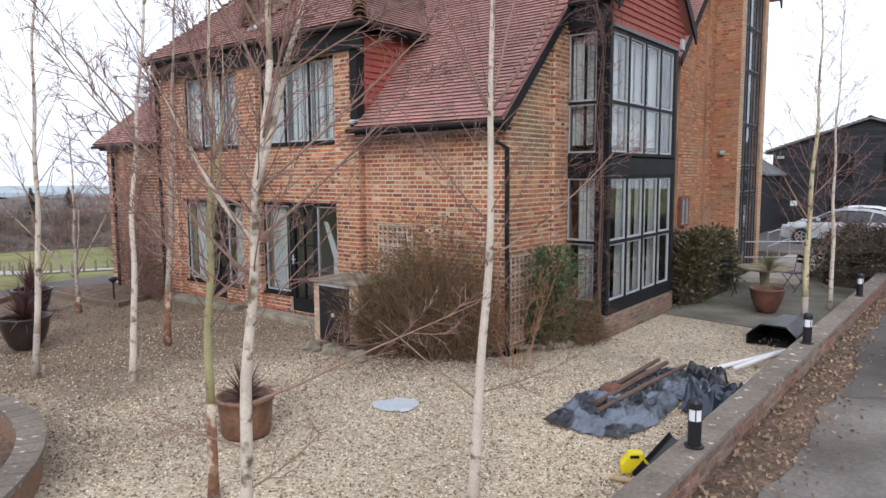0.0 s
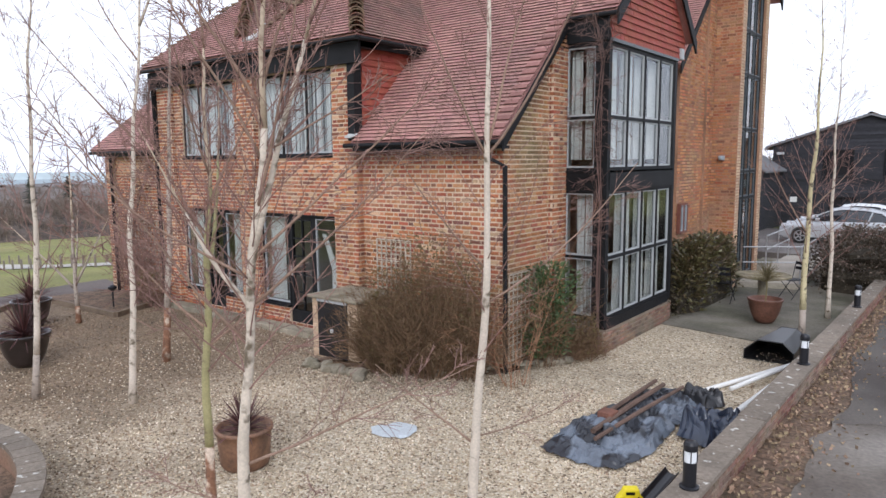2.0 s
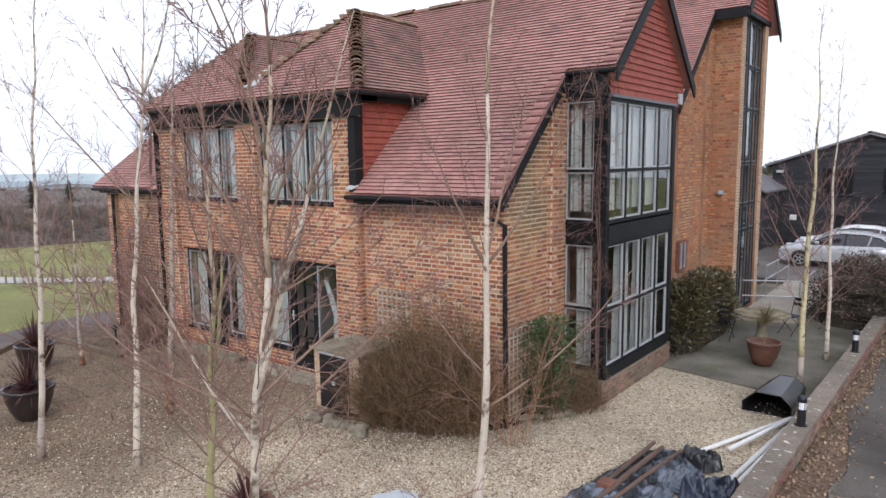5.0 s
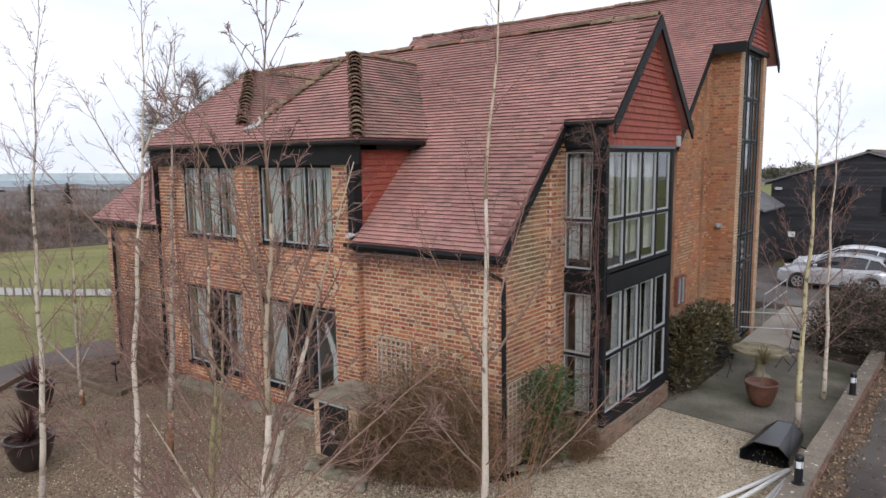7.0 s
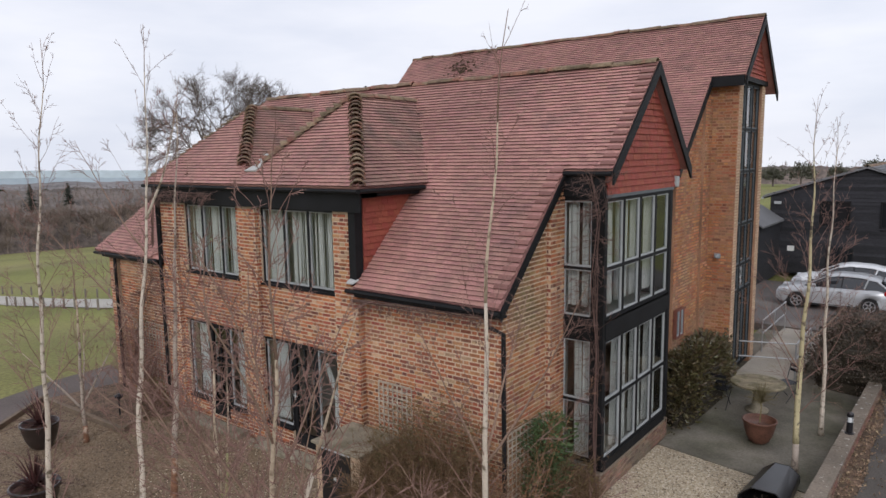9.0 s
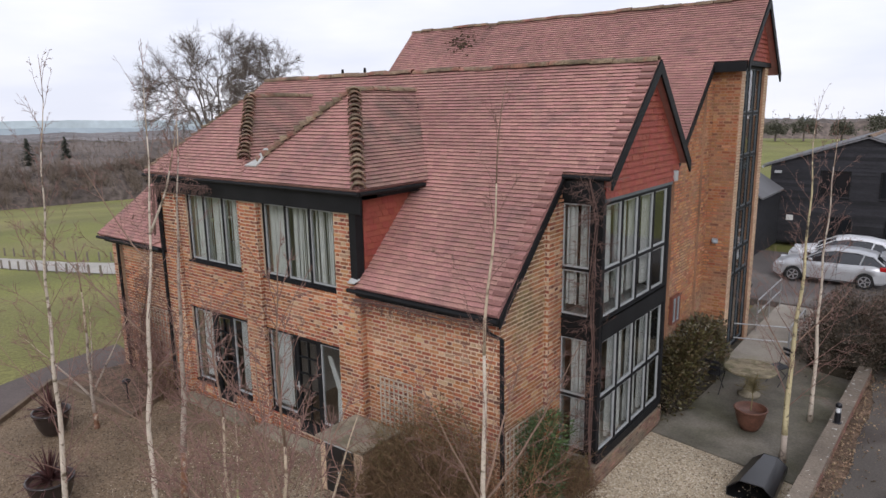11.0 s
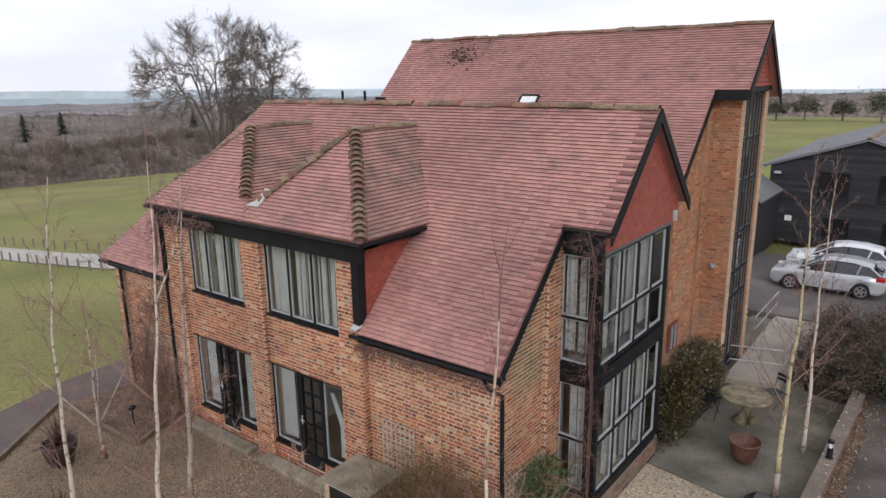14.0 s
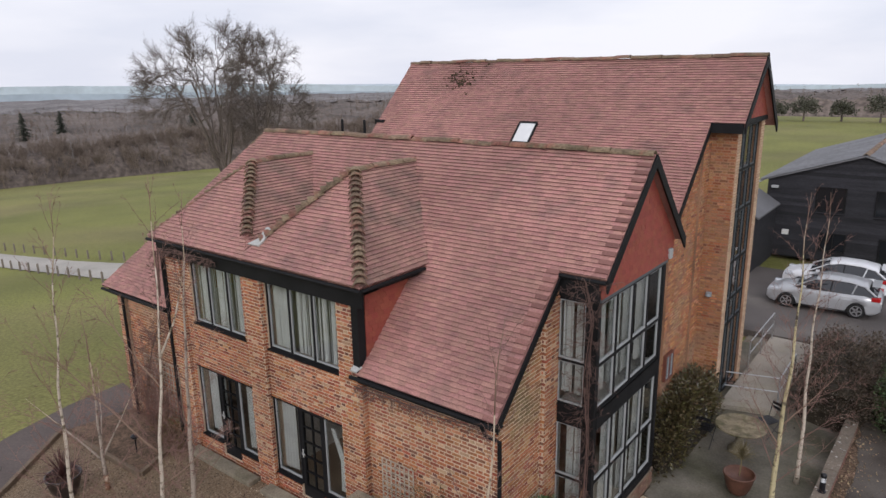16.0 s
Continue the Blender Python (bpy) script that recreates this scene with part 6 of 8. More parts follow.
    tw.put("branching", TWIG, t, "fine dark leafless branches")["kind"] = "stuff"
    return t


RIGHT, LEFT = 37.7, 217.7
birch((-3.62, 2.6, 0), 6.1, 0.047, (0.66, 0.0), 11, limbs=((0.45, 20, 15, 2.5, 0.024), (0.40, LEFT, 42, 1.3, 0.017), (0.6, LEFT, 30, 1.4, 0.011), (0.36, LEFT, 46, 2.1, 0.008), (0.22, RIGHT, 70, 1.7, 0.009), (0.40, RIGHT, 52, 1.6, 0.009), (0.45, RIGHT, 48, 1.7, 0.009), (0.56, RIGHT, 68, 0.9, 0.006), (0.43, LEFT, 60, 1.5, 0.008), (0.65, 150, 25, 1.5, 0.008), (0.7, 300, 22, 1.4, 0.007), (0.12, RIGHT, 62, 0.7, 0.006), (0.17, LEFT, 70, 0.7, 0.005), (0.55, 250, 25, 1.6, 0.008), (0.5, 0, 28, 1.7, 0.008), (0.62, 60, 18, 1.5, 0.007), (0.72, 200, 15, 1.2, 0.006)),
      count=56, first=0.3, reach=0.27, subs=8, label="white-stemmed forked young birch growing from pale gravel", bare_top=0.62, fine=1.0)
birch((-3.02, 4.5, 0), 7.2, 0.047, (0.12, 0.4), 23, limbs=((0.47, RIGHT, 38, 1.8, 0.012), (0.48, RIGHT, 22, 1.5, 0.012), (0.47, LEFT, 30, 1.4, 0.01), (0.30, RIGHT, 58, 1.8, 0.009), (0.34, LEFT, 50, 1.2, 0.008), (0.13, LEFT, 55, 1.1, 0.009), (0.14, RIGHT, 78, 0.9, 0.006)),
      count=30, first=0.22, label="straight white-stemmed young birch growing from pale gravel", bare_top=0.68, fine=0.8)
birch((-10.25, 3.85, 0), 7.7, 0.05, (0.2, 0.45), 31, count=36, reach=0.31, subs=9, label="white birch beside a dark glazed pot on gravel", foot=(0.12, GREYBARK))
birch((-8.95, 4.6, 0), 7.9, 0.05, (-0.05, 0.65), 47, limbs=((0.3, LEFT, 60, 1.2, 0.012), (0.47, LEFT, 44, 2.5, 0.013), (0.6, LEFT, 40, 1.8, 0.01), (0.66, RIGHT, 24, 1.8, 0.018), (0.4, RIGHT, 55, 1.6, 0.01)), count=32, reach=0.29, subs=9, label="tall white birch with high forked crown on gravel")
birch((-10.45, 5.98, 0), 7.4, 0.06, (0.2, 0.5), 59, count=34, bark_=GREYBARK, label="grey-barked birch near the house front", foot=(0.14, REDBARK))
birch((-4.89, 3.2, 0), 5.4, 0.046, (0.1, 0.1), 61, subs=9, limbs=((0.45, 110, 28, 1.8, 0.018), (0.33, RIGHT, 50, 1.0, 0.009), (0.36, LEFT, 50, 1.1, 0.009), (0.5, 200, 25, 1.5, 0.009), (0.55, 20, 22, 1.5, 0.009), (0.6, 300, 25, 1.3, 0.008)), count=48, first=0.28, reach=0.36, bark_=GREENBARK, label="green-tinged birch with peeling red foot", foot=(0.2, REDBARK), bare_top=0.6, fine=1.1)
birch((-14.6, 6.4, 0), 4.4, 0.05, (-0.15, 0.1), 71, subs=9, limbs=((0.16, LEFT, 38, 2.2, 0.026), (0.18, RIGHT, 32, 2.3, 0.024), (0.22, 130, 35, 1.9, 0.02)), count=14, bark_=GREYBARK, label="small many-stemmed tree at the gravel's edge", foot=(0.12, REDBARK), bare_top=0.5)
birch((-2.08, 13.7, 0), 7.0, 0.06, (0.0, 0.3), 83, reach=0.31, subs=9, limbs=((0.28, LEFT, 38, 1.8, 0.014), (0.34, RIGHT, 48, 1.5, 0.012)), count=32, bark_=YELLOWBARK, label="yellow-white birch at the patio's edge by the wall", foot=(0.08, GREYBARK))
birch((-1.98, 15.9, 0), 6.7, 0.046, (-0.1, 0.2), 97, count=32, reach=0.31, subs=9, label="slim white birch between patio and garden wall")
birch((-17.6, 5.2, 0), 4.6, 0.036, (-0.2, 0.0), 103, count=24, bark_=GREYBARK, label="thin young tree beside the garden path")
birch((-13.2, 2.2, 0), 5.6, 0.04, (0.1, 0.2), 107, count=26, reach=0.3, bark_=GREYBARK, label="thin grey young tree on the gravel")


# ---- shrubs ----
def leaf_mass(s, rng, count, place, size, narrow=0.4):
    """Small folded leaves, each at a place and facing its own way."""
    for _ in range(count):
        p, out = place(rng)
        d = (out + Vector((rng.uniform(-1, 1), rng.uniform(-1, 1), rng.uniform(-0.6, 0.9)))).normalized()
        a = d.cross(Vector((rng.uniform(-1, 1), rng.uniform(-1, 1), rng.uniform(-1, 1)))).normalized()
        b = d.cross(a)
        L = size * rng.uniform(0.6, 1.3)
        k = len(s.p)
        s.p += [tuple(p), tuple(p + d * L * 0.5 + a * L * narrow + b * L * 0.1), tuple(p + d * L), tuple(p + d * L * 0.5 - a * L * narrow + b * L * 0.1)]
        s.f += [(k, k + 1, k + 2), (k, k + 2, k + 3)]


def twig_shrub(name, at, rx, ry, height, stems, label, colour, seed, leaves=0, leaf=None, twigs=5):
    rng = random.Random(seed)
    t = base(name, at, label, "shrub")
    s = Solid()
    for _ in range(stems):
        a, r = rng.uniform(0, 6.283), rng.random() ** 0.6
        st = Vector(at) + Vector((rx * 0.55 * r * math.cos(a), ry * 0.55 * r * math.sin(a), 0))
        out = Vector((rx * math.cos(a), ry * math.sin(a), 0)) * r
        h = height * (1 - 0.45 * r * r) * rng.uniform(0.55, 1.05)
        d = Vector((out.x * 0.7, out.y * 0.7, h)).normalized()
        q = shoot(rng, st, d, h * 1.12, -0.8 * r, 0.3, 5)
        s.tube(q, taper(0.0065, 0.0018, 6), 4, False)
        spray(s, rng, q, 0.005, twigs, 3, 0.16 * height + 0.08)
    s.put("stem_mass", colour, t)["kind"] = "stuff"
    if leaves:
        f = Solid()

        def place(g):
            a, r, h = g.uniform(0, 6.283), g.random() ** 0.4, g.uniform(0.1, 1.0)
            w = math.sqrt(max(0, 1 - (h - 0.4) ** 2 * 1.6)) * (0.75 + 0.7 * noise.noise((a * 1.5, h * 3, seed)))
            o = Vector((math.cos(a), math.sin(a), 0.3))
            return Vector(at) + Vector((rx * w * r * math.cos(a), ry * w * r * math.sin(a), height * h * 0.95)), o

        leaf_mass(f, rng, leaves, place, 0.085 if leaf is FERN else 0.05, 0.22)
        f.put("leaves", leaf, t)
    return t


DRYTWIG = mat("dry_brown_twig", (0.165, 0.103, 0.056), 0.95, rand=0.4, hue=0.012)
OLIVE = mat("olive_brown_leaf", (0.135, 0.1, 0.042), 0.85, rand=0.4, hue=0.02)
FERN = mat("dark_green_leaf", (0.065, 0.10, 0.035), 0.5, rand=0.45, hue=0.02)
HEDGELEAF = mat("bronze_green_leaf", (0.086, 0.071, 0.032), 0.32, rand=0.5, hue=0.035)
RHODO = mat("dusky_shrub_leaf", (0.085, 0.064, 0.045), 0.6, rand=0.5, hue=0.02)
FLOWER = mat("cream_blossom", (0.50, 0.47, 0.36), 0.8, rand=0.2)
twig_shrub("shrub", (-6.35, 8.1, 0), 0.85, 0.6, 2.35, 300, "dense brown leafless shrub against the brick wall", DRYTWIG, 5, 1800, OLIVE)
twig_shrub("shrub", (-6.95, 7.85, 0), 0.7, 0.55, 1.75, 230, "spreading brown leafless shrub beside the taller one", DRYTWIG, 15, 1500, OLIVE)
twig_shrub("shrub", (-5.8, 8.35, 0), 0.55, 0.5, 1.9, 130, "brown twiggy shrub at the house corner", DRYTWIG, 16, 900, OLIVE)
twig_shrub("shrub", (-7.2, 7.9, 0), 0.5, 0.45, 1.3, 100, "low brown twiggy shrub beside the brick cupboard", DRYTWIG, 6, 900, OLIVE)
twig_shrub("shrub", (-5.15, 9.7, 0), 0.42, 0.7, 1.75, 90, "dark green leafy shrub in front of trellis", DRYTWIG, 7, 2600, FERN)
twig_shrub("shrub", (-4.95, 8.45, 0), 0.45, 0.4, 2.9, 16, "tall sparse red-brown shoots before the gable wall", mat("red_brown_shoot", (0.30, 0.155, 0.085), 0.8, rand=0.3), 19, twigs=4)
twig_shrub("shrub", (-4.75, 10.3, 0), 0.3, 0.4, 0.8, 70, "low twiggy shrub at the bay's corner", DRYTWIG, 8, 500, OLIVE)
twig_shrub("climber", (-15.9, 8.5, 0), 0.9, 0.25, 2.9, 90, "bare climbing shrub on the trellis and wall", TWIG, 9, 500, OLIVE, 6)
twig_shrub("shrub", (-14.9, 8.2, 0), 0.6, 0.4, 0.9, 60, "low dark twiggy shrub at the wall's foot", TWIG, 10, 900, OLIVE)


def hedge(at, x0, x1, y0, y1, h, leaf, count, seed, label, blossom=0):
    rng = random.Random(seed)
    t = base("hedge", at, label, "hedge")
    core = Solid()
    nu, nv = 26, 14
    cx, cy, rx, ry = (x0 + x1) / 2, (y0 + y1) / 2, (x1 - x0) / 2, (y1 - y0) / 2

    def shape(u, v, grow=1.0):
        a, e = u * 2 * math.pi, v * math.pi / 2
        c, sn = math.cos(a), math.sin(a)
        sq = lambda w: math.copysign(abs(w) ** 0.6, w)
        r = math.cos(e) ** 0.45
        b = 1 + 0.16 * noise.noise((3 * c + seed, 3 * sn, 4 * v)) + 0.1 * noise.noise((8 * c, 8 * sn + seed, 9 * v))
        return Vector((cx + rx * sq(c) * r * b * grow, cy + ry * sq(sn) * r * b * grow, h * math.sin(e) ** 0.7 * b * grow)), Vector((c, sn, 0.8 * math.sin(e)))

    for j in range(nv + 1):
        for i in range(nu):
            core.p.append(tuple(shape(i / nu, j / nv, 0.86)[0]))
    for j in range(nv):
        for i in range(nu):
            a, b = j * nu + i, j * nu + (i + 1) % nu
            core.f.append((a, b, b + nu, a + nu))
    # added solid core, coloured near black for the shade behind the leaves
    core.put("inner_growth", mat("hedge_core_shade", (0.035, 0.028, 0.018), 1.0, fine=(0.4, 20), bump=(0.8, 15)), t)
    f = Solid()
    leaf_mass(f, rng, count, lambda g: shape(g.random(), g.random() ** 0.8, g.uniform(0.84, 1.14)), 0.1 if leaf is HEDGELEAF else 0.075, 0.28)
    f.put("leaves", leaf, t)
    tw = Solid()
    for _ in range(160):
        p, o = shape(rng.random(), rng.random() ** 0.7, 0.95)
        tw.tube(shoot(rng, p, o, rng.uniform(0.1, 0.4), 0.4, 0.15, 3), [.004, .003, .002, .001], 3, False)
    tw.put("twig_growth", TWIG, t)["kind"] = "stuff"
    if blossom:
        b = Solid()
        leaf_mass(b, rng, blossom, lambda g: shape(g.uniform(-0.2, 0.1), g.uniform(0.2, 0.9), g.uniform(1.0, 1.08)), 0.06, 0.45)
        b.put("blossom", FLOWER, t, "cream blossom clusters")
    return t


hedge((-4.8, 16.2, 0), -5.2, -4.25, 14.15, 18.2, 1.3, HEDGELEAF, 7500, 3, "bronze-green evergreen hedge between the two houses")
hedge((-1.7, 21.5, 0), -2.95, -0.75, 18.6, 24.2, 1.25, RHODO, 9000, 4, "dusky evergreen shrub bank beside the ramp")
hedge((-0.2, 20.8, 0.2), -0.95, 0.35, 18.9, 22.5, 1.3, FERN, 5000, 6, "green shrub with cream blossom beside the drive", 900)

# leaf litter and loose stones
rng = random.Random(8)
lf = Solid()
leaf_mass(lf, rng, 2600, lambda g: (Vector((g.uniform(-1.45, -0.95 + 0.7 * g.random() ** 3), g.uniform(3, 19), 0.185 + 0.03 * g.random())), Vector((0, 0, 0.0))), 0.055, 0.35)
tagged(lf.put("fallen_leaves", mat("dry_fallen_leaf", (0.27, 0.19, 0.12), 0.9, rand=0.5, hue=0.02)), "dry brown leaves strewn beside the drive", "leaf litter", kind="stuff")
lf = Solid()
leaf_mass(lf, rng, 2200, lambda g: (Vector((g.uniform(-14, -1.8), g.uniform(3, 12.5) if g.random() < .7 else g.uniform(6.5, 8.6), 0.01)), Vector((0, 0, 0.1))), 0.045, 0.35)
leaf_mass(lf, rng, 7000, lambda g: (Vector((-15.5 + 9.5 * g.random() ** 1.2, g.uniform(2.5, 8.6), 0.012)), Vector((0, 0, 0.1))), 0.04, 0.35)
tagged(lf.put("fallen_leaves", mat("brown_fallen_leaf", (0.25, 0.18, 0.12), 0.9, rand=0.5)), "small brown leaves and twigs on the gravel", "leaf litter", kind="stuff")
gs = Solid()
for q in range(42000):
    x, y, r = (rng.uniform(-12, -1.8), rng.uniform(2.5, 12.6), rng.uniform(.009, .02)) if q < 14000 else (-1.85 - 6.5 * rng.random() ** 1.4, rng.uniform(2.0, 8.8), rng.uniform(.008, .02))
    if math.hypot(x + 8.05, y + .44) < 3.34:
        continue
    k, a = len(gs.p), rng.uniform(0, 6.28)
    for j in range(4):
        w = a + math.pi / 2 * j
        gs.p.append((x + r * math.cos(w) * rng.uniform(.7, 1.2), y + r * math.sin(w) * rng.uniform(.7, 1.2), -0.002))
    gs.p.append((x + rng.uniform(-.3, .3) * r, y + rng.uniform(-.3, .3) * r, r * rng.uniform(.7, 1.1)))
    gs.f += [(k + j, k + (j + 1) % 4, k + 4) for j in range(4)]
tagged(gs.put("loose_stones", mat("loose_gravel_stone", (0.50, 0.42, 0.31), 0.9, rand=0.3, hue=0.01, fine=(0.15, 60),
            mix=((0.0, (0.55, 0.46, 0.335)), (0.35, (0.42, 0.335, 0.225)), (0.6, (0.27, 0.19, 0.12)), (0.78, (0.66, 0.58, 0.455)), (0.9, (0.15, 0.105, 0.07))))), "loose pale stones standing proud of the gravel", "stones", kind="stuff")


# bare climbers on the bay's corner post and along the eaves
def climber(path, spread, sprays, label, seed, hang=0.0):
    rr = random.Random(seed)
    t = base("climber", path[0], label, "climbing plant")
    s = Solid()
    pts = [Vector(q) for q in path]
    for strand in range(4):
        q = [v + Vector((rr.uniform(-1, 1), rr.uniform(-1, 1), rr.uniform(-1, 1))) * 0.05 for v in pts]
        s.tube(q, taper(0.012, 0.005, len(q)), 5, False)
        for _ in range(sprays):
            k = rr.randrange(len(q) - 1)
            p = q[k].lerp(q[k + 1], rr.random())
            d = Vector((rr.uniform(-1, 1), rr.uniform(-1.2, 0.3), rr.uniform(-0.5, 0.9) - hang))
            z = shoot(rr, p, d, spread * rr.uniform(0.4, 1.1), -0.3 - hang, 0.25, 4)
            s.tube(z, taper(0.004, 0.0016, 5), 4, False)
            spray(s, rr, z, 0.004, 3, 3, spread * 0.45)
    s.put("stem_mass", VINE, t)["kind"] = "stuff"


VINE = mat("red_brown_climber_stem", (0.15, 0.092, 0.076), 0.9, rand=0.3)
climber([(-4.7, 10.62, 0.0), (-4.75, 10.68, 1.2), (-4.72, 10.7, 2.6), (-4.8, 10.68, 3.9), (-4.72, 10.66, 5.0), (-4.85, 10.6, 5.7)], 0.6, 40, "bare dark climbing rose on the bay's black corner post", 3)
climber([(-8.5, 8.58, 3.5), (-7.5, 8.56, 3.52), (-6.5, 8.56, 3.5), (-5.5, 8.56, 3.52)], 0.22, 34, "bare climber stems hanging under the low eaves", 4, 0.6)
climber([(-15.1, 8.5, 4.0), (-15.0, 8.5, 5.2), (-14.0, 8.46, 5.3), (-12.6, 8.46, 5.3)], 0.3, 30, "bare climber stems trailing over the window fascia", 5, 0.4)
climber([(-16.9, 8.7, 0.2), (-16.5, 8.7, 1.5), (-16.0, 8.68, 2.6), (-15.4, 8.66, 3.3)], 0.5, 30, "tangled bare climber on the end wall", 6)

# ---- distance: bare woods, oak, hills ----
OAKBARK = mat("grey_oak_bark", (0.15, 0.122, 0.105), 0.95, fine=(0.25, 10), rand=0.2)


def bare_tree(s, rng, at, height, spread, depth, r0, sides=3, forks=4, lift_=0.15):
    """A leafless broad tree: a short trunk that divides again and again."""
    def grow(p, d, L, r, left):
        q = shoot(rng, p, d, L, 0.12, 0.13, 3)
        s.tube(q, taper(r, r * 0.62, 4), sides if left < depth - 1 else max(sides, 5), False)
        if left == 0:
            return
        for _ in range(forks if left > 1 else forks + 1):
            e = side(rng, d, rng.uniform(0.3, 0.8) * spread)
            e = (e + Vector((0, 0, lift_))).normalized()
            f = rng.uniform(0.45, 1.0)
            k = min(2, int(f * 3))
            grow(q[k].lerp(q[k + 1], f * 3 - k), e, L * rng.uniform(0.6, 0.85), max(r * 0.52, 0.006), left - 1)

    grow(Vector(at), Vector((rng.uniform(-.06, .06), rng.uniform(-.06, .06), 1)), height * 0.27, r0, depth)


RIGHT = Vector((0.79, 0.61, 0))
rng = random.Random(40)
hd = radians(56.0)
oak_at = Vector((-64 * math.sin(hd), 64 * math.cos(hd), -4.5))
ok = base("oak_tree", oak_at, "large bare spreading oak at the field's edge", "tree")


def sliver(s, p, q, w):
    """A last thin twig: a narrow three-sided spike."""
    d = (q - p).normalized()
    u = d.orthogonal().normalized() * w
    v = d.cross(u)
    i = len(s.p)
    s.p += [tuple(p + u), tuple(p - u * .5 + v * .87), tuple(p - u * .5 - v * .87), tuple(q)]
    s.f += [(i, i + 1, i + 3), (i + 1, i + 2, i + 3), (i + 2, i, i + 3)]


def oak_stem(s, foot, lean, centre, rad, limbs, r0):
    """One stem: limbs that fork twice on their crooked way out to a dome, with sprays of twigs."""
    foot, centre = Vector(foot), Vector(centre)
    top = foot.lerp(centre, 0.6)
    stem = [foot - Vector((0, 0, .3)), foot.lerp(top, .3) + lean * .3, foot.lerp(top, .65) + lean * .35, top]
    s.tube(stem, [r0 * 1.25, r0, r0 * .85, r0 * .6], 7)

    def spot(o, f):
        return centre + Vector((o.x * rad[0], o.y * rad[0], o.z * rad[1])) * f

    def crooked(p, q, bow, n):
        mid = p.lerp(q, .5) + bow
        out = []
        for k in range(n + 1):
            u = k / n
            out.append(p.lerp(mid, u).lerp(mid.lerp(q, u), u) + Vector([rng.uniform(-.17, .17) for _ in range(3)]) * (u > 0))
        return out

    def spray_on(q, n_, o, far):
        n = len(q) - 1
        for k in range(n_):
            f = rng.uniform(.15, 1) * n * .999
            i = int(f)
            b0 = q[i].lerp(q[i + 1], f - i)
            e = (side(rng, (q[i + 1] - q[i]).normalized(), rng.uniform(.5, 1.2)) + o * .35).normalized()
            w = shoot(rng, b0, e, rng.uniform(.7, 1.5) * far, .1, .22, 4)
            s.tube(w, taper(.02, .008, 5), 3, False)
            for _ in range(11):
                g = rng.uniform(.2, 1) * 3.999
                gi = int(g)
                c0 = w[gi].lerp(w[gi + 1], g - gi)
                h = (side(rng, e, rng.uniform(.4, 1.1)) + o * .2).normalized()
                t = shoot(rng, c0, h, rng.uniform(.3, .7), .1, .2, 2)
                s.tube(t, taper(.009, .005, 3), 3, False)
                for _ in range(4):
                    m = t[rng.randrange(3)]
                    sliver(s, m, m + side(rng, h, rng.uniform(.3, 1.0)) * rng.uniform(.2, .45), .0055)

    for j in range(limbs):
        az = 2.4 * j + rng.uniform(-.3, .3)
        z = -.42 + 1.35 * (j + .5) / limbs
        c = math.sqrt(max(0, 1 - min(1, z * z)))
        o = Vector((math.cos(az) * c, math.sin(az) * c, z)).normalized()
        f0 = .35 + .6 * (j + .5) / limbs
        st = stem[1].lerp(stem[3], f0)
        p1 = spot(o, rng.uniform(.36, .5))
        sag = Vector((0, 0, .8 * max(0, .3 - z)))
        q1 = crooked(st, p1, sag + o * .2, 5)
        r1 = r0 * rng.uniform(.19, .28)
        s.tube(q1, taper(r1, r1 * .65, 6), 6, False)
        for _ in range(3):
            o2 = (o + Vector([rng.uniform(-.62, .62) for _ in range(3)])).normalized()
            p2 = spot(o2, rng.uniform(.66, .8))
            q2 = crooked(q1[-1 - (_ == 2)], p2, Vector((0, 0, -.25 * o2.z)) + o * .3, 5)
            s.tube(q2, taper(r1 * .55, r1 * .28, 6), 5, False)
            spray_on(q2, 3, o2, .9)
            for _k in range(3):
                o3 = (o2 + Vector([rng.uniform(-.36, .36) for _ in range(3)])).normalized()
                q3 = crooked(q2[-1 - (_k == 2)], spot(o3, rng.uniform(.86, 1.0)), o2 * .15, 4)
                s.tube(q3, taper(r1 * .24, .014, 5), 4, False)
                spray_on(q3, 5, o3, 1.0)


for foot, lean, cen, rad, limbs, r0 in (
        (oak_at + RIGHT * 1.2, RIGHT * .3, oak_at + RIGHT * .2 + Vector((0, 0, 11.6)), (6.1, 6.6), 14, .42),
        (oak_at + RIGHT * 2.8 + Vector((-.8, 1.0, 0)), RIGHT * -.2, oak_at + RIGHT * 4.9 + Vector((-.8, 1.0, 11.2)), (3.5, 5.7), 9, .3)):
    o_ = Solid()
    oak_stem(o_, foot, lean, cen, rad, limbs, r0)
    o_.put("trunk_and_crown", OAKBARK, ok)

